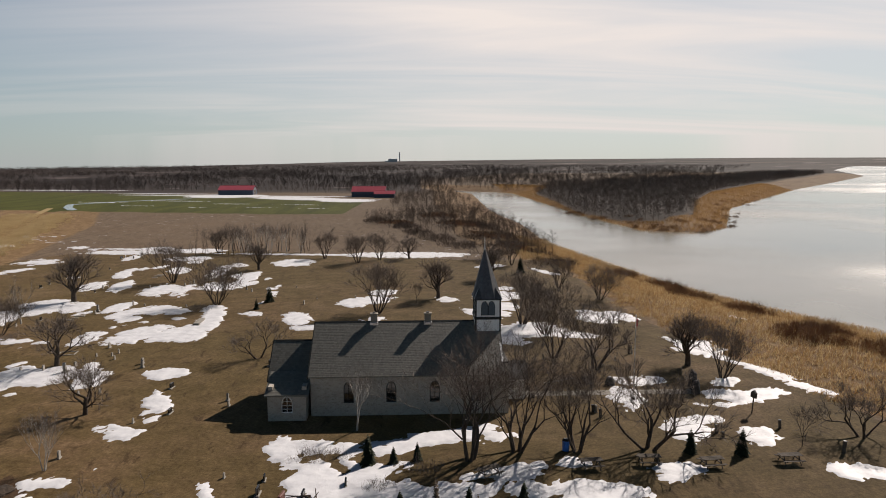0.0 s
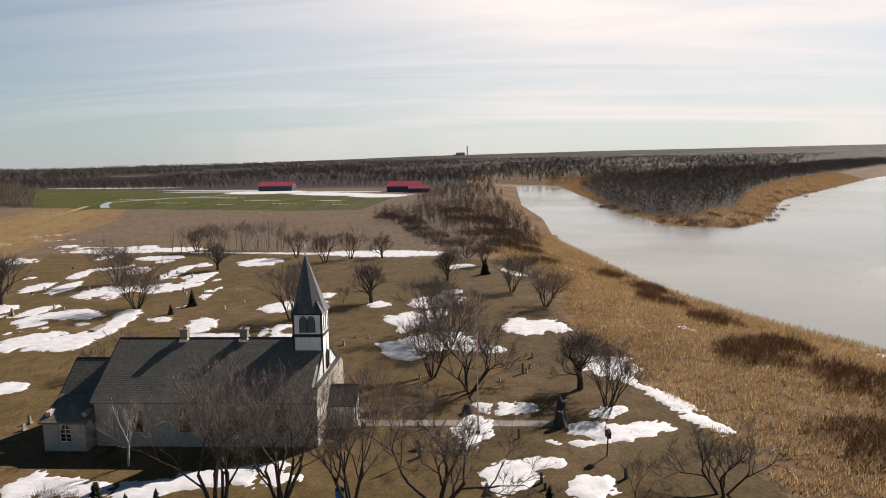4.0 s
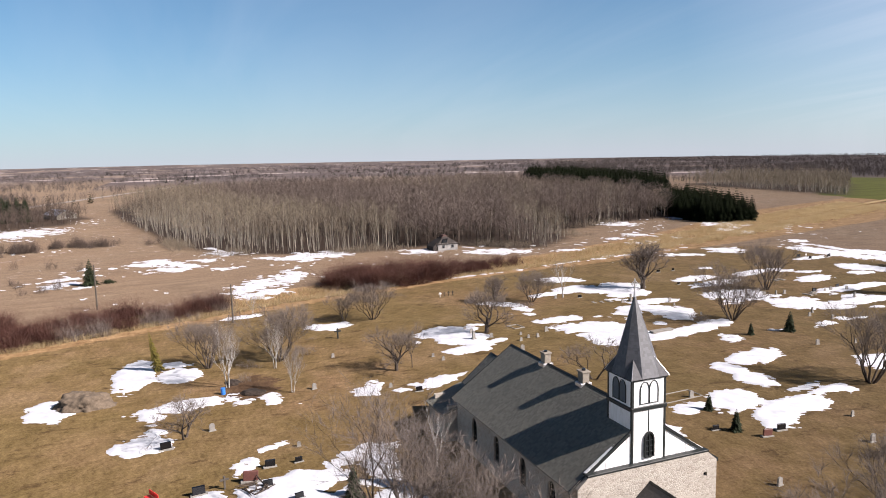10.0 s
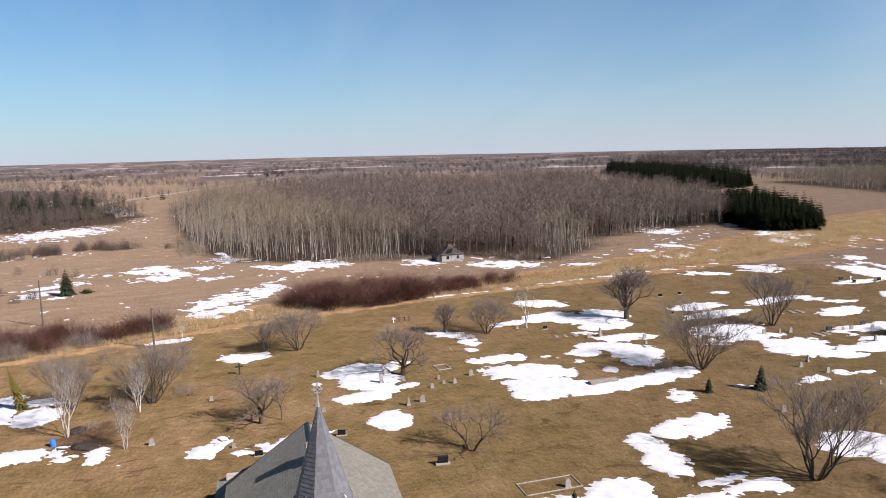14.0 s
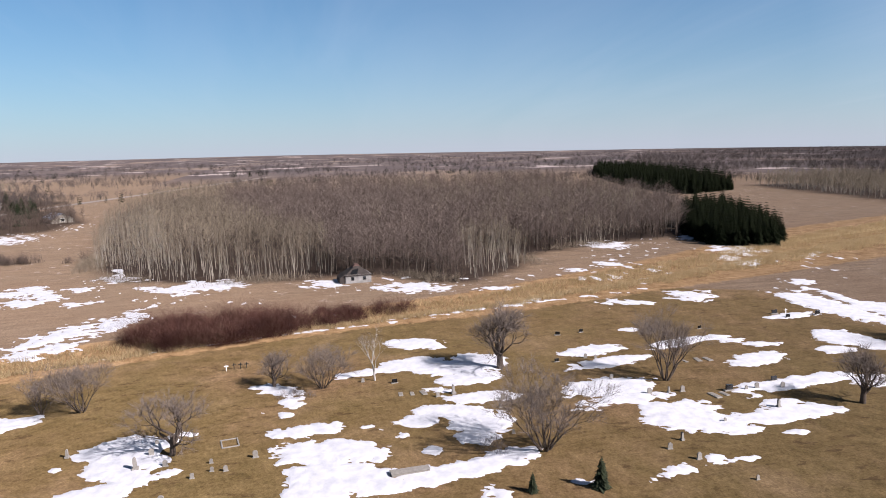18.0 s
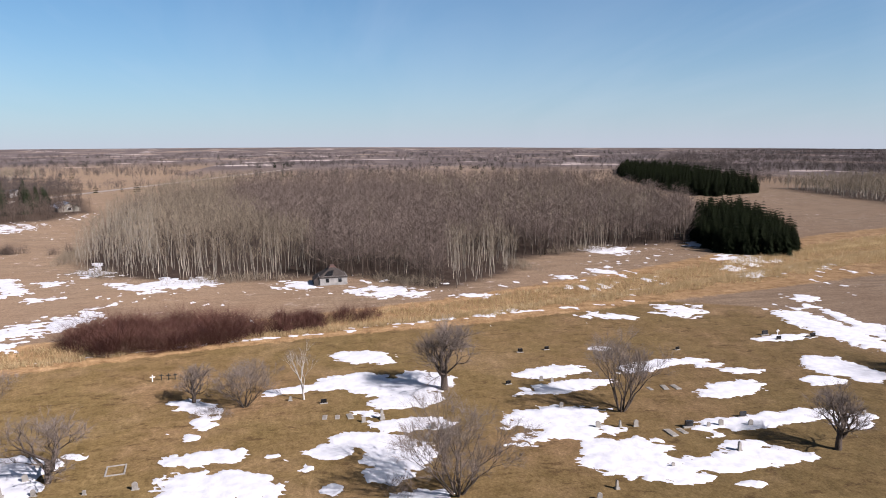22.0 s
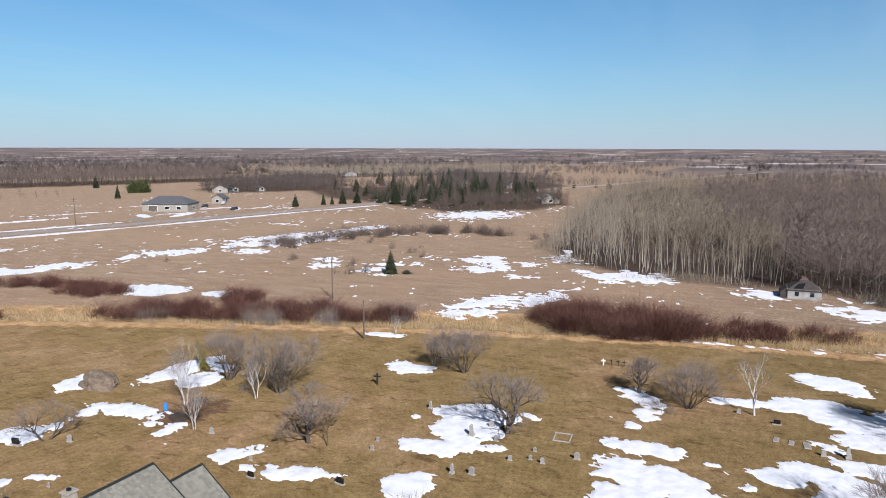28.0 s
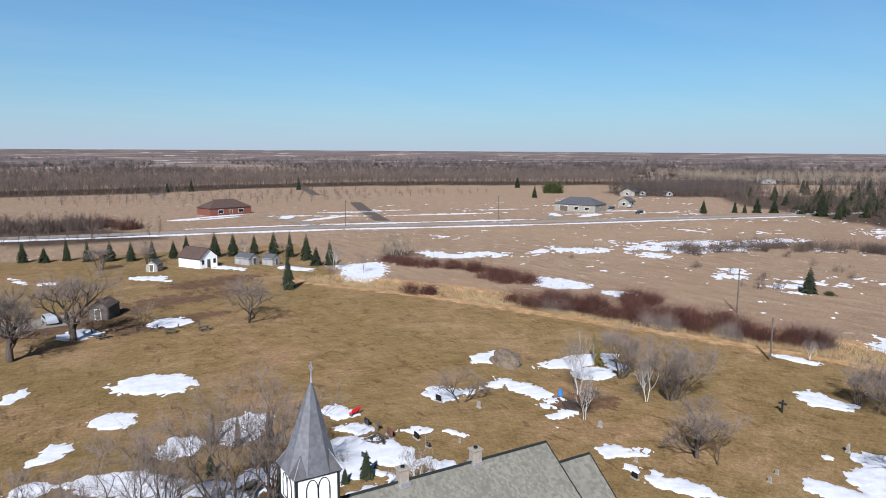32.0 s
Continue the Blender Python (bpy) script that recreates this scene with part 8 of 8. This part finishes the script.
def boulder(name, label, x, y, w, d, h, seed, mat="boulder"):
    bm = bmesh.new()
    lumps = 0.0 if mat == "boulder" else 0.09
    bmesh.ops.create_icosphere(bm, subdivisions=5 if lumps else 3, radius=1.0)
    for v in bm.verts:
        n = noise.noise(v.co * 1.6 + Vector((seed, 0, 0))) * 0.28 + noise.noise(v.co * 4 + Vector((0, seed, 0))) * 0.1
        n += lumps * (noise.noise(v.co * 9 + Vector((seed, seed, 0))) + 0.6 * noise.noise(v.co * 19))
        p = v.co * (1 + n)
        v.co = Vector((p.x * w, p.y * d, max(-0.1, p.z * h)))
    for f in bm.faces:
        f.smooth = True
    ob = part(name, bm, M[mat])
    ob.matrix_basis = at(x, y, seed * 40)
    return tagged(ob, label, "stone" if mat == "boulder" else "mound")


boulder("standing_stone", "tall dark upright standing stone beside the footpath", 23.2, 0.9, 0.6, 0.45, 2.1, 3)
boulder("standing_stone", "dark upright standing stone beside the footpath", 22.9, -0.7, 0.55, 0.4, 1.6, 5)
boulder("memorial_boulder", "pale grey boulder beside the flagpole", 14.5, 2.7, 0.6, 0.5, 0.9, 8)
boulder("soil_mound", "rounded heap of bare dug soil on the lawn", -42.6, -37.8, 2.8, 2.0, 1.7, 2, "dry_soil")
boulder("soil_mound", "low dark heap of brush and soil by the birches", -39.3, -20.8, 1.5, 1.1, 0.35, 6, "soil")
boulder("soil_mound", "small dark heap of turned soil beside the birch", -43.9, -22.6, 1.2, 0.8, 0.3, 9, "soil")

barrel = empty("barrel", "blue plastic barrel standing by the birches", "barrel", at=at(-40.3, -23.9, 0, 0.85))
part("body", tube(bmesh.new(), (0, 0, 0), (0, 0, 0.86), 0.29, 0.29, 16), M["blue"], barrel)
for z in (0.25, 0.6):
    part("hoop", tube(bmesh.new(), (0, 0, z), (0, 0, z + 0.05), 0.305, 0.305, 16), M["blue"], barrel)
bin_ob = empty("litter_bin", "dark blue litter bin under the trees", "bin", at=at(5.7, -14.8))
part("body", tube(bmesh.new(), (0, 0, 0), (0, 0, 0.95), 0.3, 0.33, 14), M["blue"], bin_ob)
part("lid", tube(bmesh.new(), (0, 0, 0.95), (0, 0, 1.1), 0.35, 0.2, 14), M["trim"], bin_ob)
for x, y in ((5.1, -1.15), (5.0, 1.25)):
    pot = empty("planter", "dark square planter beside the porch step", "planter", "planters", at=at(x, y))
    part("tub", bx(-0.2, 0.2, -0.2, 0.2, 0, 0.5, 0.03), M["trim"], pot)
    part("soil", bx(-0.16, 0.16, -0.16, 0.16, 0.5, 0.515), M["soil"], pot)
hatch = empty("cellar_hatch", "low red-brown hatch lying beside the porch", "hatch", at=at(3.8, 3.0, 12))
part("lid", bx(-0.5, 0.5, -0.65, 0.65, 0, 0.12, 0.02), M["red_granite"], hatch)
part("rim", bx(-0.56, 0.56, -0.71, 0.71, -0.04, 0.06, 0.01), M["old_wood"], hatch)
bench = empty("park_bench", "bright red bench at the edge of the snow", "bench", at=at(-16.6, -30.9, 25))
part("seat", bx(-0.75, 0.75, -0.22, 0.22, 0.4, 0.46, 0.01), M["red_paint"], bench)
part("backrest", bx(-0.75, 0.75, 0.2, 0.26, 0.5, 0.9, 0.01), M["red_paint"], bench)
for s in (-1, 1):
    part("leg", bx(s * 0.6 - 0.05, s * 0.6 + 0.05, -0.2, 0.2, 0, 0.4), M["old_wood"], bench)
sign = empty("notice_post", "dark notice box leaning on a post", "sign", at=at(26.1, -6.8, 20, 1, 4))
part("post", tube(bmesh.new(), (0, 0, -0.1), (0, 0, 1.9), 0.06, 0.06, 8), M["old_wood"], sign)
part("cabinet", prism(bmesh.new(), [(-0.3, 1.7), (0.3, 1.7), (0.3, 2.2), (0, 2.45), (-0.3, 2.2)], -0.12, 0.12, 0), M["trim"], sign)
for x, y, h in ((10.8, -7.2, 0.9), (10.5, -5.5, 0.7), (19.1, -3.3, 0.9), (20.4, -11.6, 0.8), (20.6, -12.6, 0.5), (26.9, -10.7, 0.8), (29.4, -16.5, 1.1), (20.4, 14.8, 1.2)):
    st = empty("marker_post", "short dark wooden marker post in the lawn", "post", "marker posts", at=at(x, y, x * 9, 1, 5 * math.sin(x)))
    part("post", bx(-0.1, 0.1, -0.13, 0.13, -0.1, h, 0.02), M["old_wood"], st)
    part("cap", bx(-0.12, 0.12, -0.15, 0.15, h, h + 0.04, 0.01), M["trim"], st)
logs = empty("brush_heap", "heap of cut branches and stumps on the snow", "brush heap", at=at(-15.6, -23.4, 30))
for i in range(14):
    a, b = math.sin(i * 2.1), math.cos(i * 1.7)
    part("branch", tube(bmesh.new(), (a * 0.9, b * 0.7, 0.1 + 0.05 * (i % 4)), (-b * 1.3, a * 1.1, 0.25 + 0.09 * (i % 5)), 0.07, 0.03, 6), M["bark"], logs)
fallen = empty("rubble_border", "low line of pale stones edging an old grave bed", "stones", at=at(9.0, 4.4, 25))
for i in range(12):
    part("stone", bx(-2 + i * 0.34, -1.72 + i * 0.34, -0.3 - 0.12 * math.sin(i * 3), 0.15 + 0.1 * math.sin(i * 5), -0.04, 0.1 + 0.05 * math.sin(i * 2), 0.03), M["grave_stone"], fallen)


def utility_pole(x, y, h, turn, arm=True, label="weathered wooden utility pole in the pasture"):
    root = empty("utility_pole", label, "pole", "utility poles", at=at(x, y, turn))
    part("pole_shaft", tube(bmesh.new(), (0, 0, -0.2), (0, 0, h), 0.15, 0.1, 8), M["old_wood"], root)
    if arm:
        part("cross_arm", bx(-0.06, 0.06, -0.9, 0.9, h - 0.6, h - 0.46), M["old_wood"], root)
        for y2 in (-0.8, 0, 0.8):
            part("insulator", tube(bmesh.new(), (0, y2, h - 0.46), (0, y2, h - 0.3), 0.05, 0.04, 6), M["white"], root)
    return root


for x, y, h, t, arm in ((-97, -40.7, 8.0, 10, False), (-75.3, -19.7, 6.2, 10, False), (-94, -208.7, 10, 60, True), (-161, -202, 10, 60, True)):
    utility_pole(x, y, h, t, arm)


def car(x, y, turn, paint, label):
    root = empty("car", label, "car", "parked cars", at=at(x, y, turn))
    body = bmesh.new()
    prism(body, [(-2.2, 0.35), (2.2, 0.35), (2.25, 0.75), (1.3, 0.92), (0.75, 1.45), (-1.2, 1.5), (-1.9, 1.0), (-2.25, 0.9)], -0.85, 0.85, 1)
    bmesh.ops.bevel(body, geom=body.edges[:], offset=0.05, segments=2, affect="EDGES")
    part("body", body, paint, root)
    part("window", prism(bmesh.new(), [(1.1, 0.95), (0.72, 1.4), (-1.1, 1.44), (-1.6, 1.02)], -0.865, 0.865, 1), M["glass"], root)
    for sx in (-1.35, 1.4):
        for sy in (-1, 1):
            w = part("wheel", tube(bmesh.new(), (sx, sy * 0.66, 0.33), (sx, sy * 0.88, 0.33), 0.33, 0.33, 14), M["rubber"], root)
            part("rim", tube(bmesh.new(), (sx, sy * 0.87, 0.33), (sx, sy * 0.895, 0.33), 0.2, 0.2, 10), M["metal"], w)
    return root


M["silver_paint"] = plain("silver_car_paint", (0.45, 0.47, 0.50), 0.08, 3, 0.3, 0.4, bump=0)
M["dark_paint"] = plain("dark_car_paint", (0.04, 0.045, 0.055), 0.1, 3, 0.3, 0.2, bump=0)
car(10, -94.5, 100, M["silver_paint"], "silver car parked on the gravel by the lawn")
car(-240, -215, 20, M["dark_paint"], "dark car parked beside the bungalow")
car(-257, -219, 30, M["silver_paint"], "silver car parked beyond the road")
car(-235, -192, 10, M["dark_paint"], "dark car parked beyond the road")
for i in range(9):
    x, y = 14 - i * 3.1, -86.5 + 0.9 * i
    st = empty("bollard", "short dark wooden bollard along the parking place", "bollard", "bollards", at=at(x, y, 10))
    part("post", bx(-0.1, 0.1, -0.1, 0.1, -0.1, 0.75, 0.02), M["old_wood"], st)
    part("cap", bx(-0.12, 0.12, -0.12, 0.12, 0.75, 0.79, 0.01), M["trim"], st)
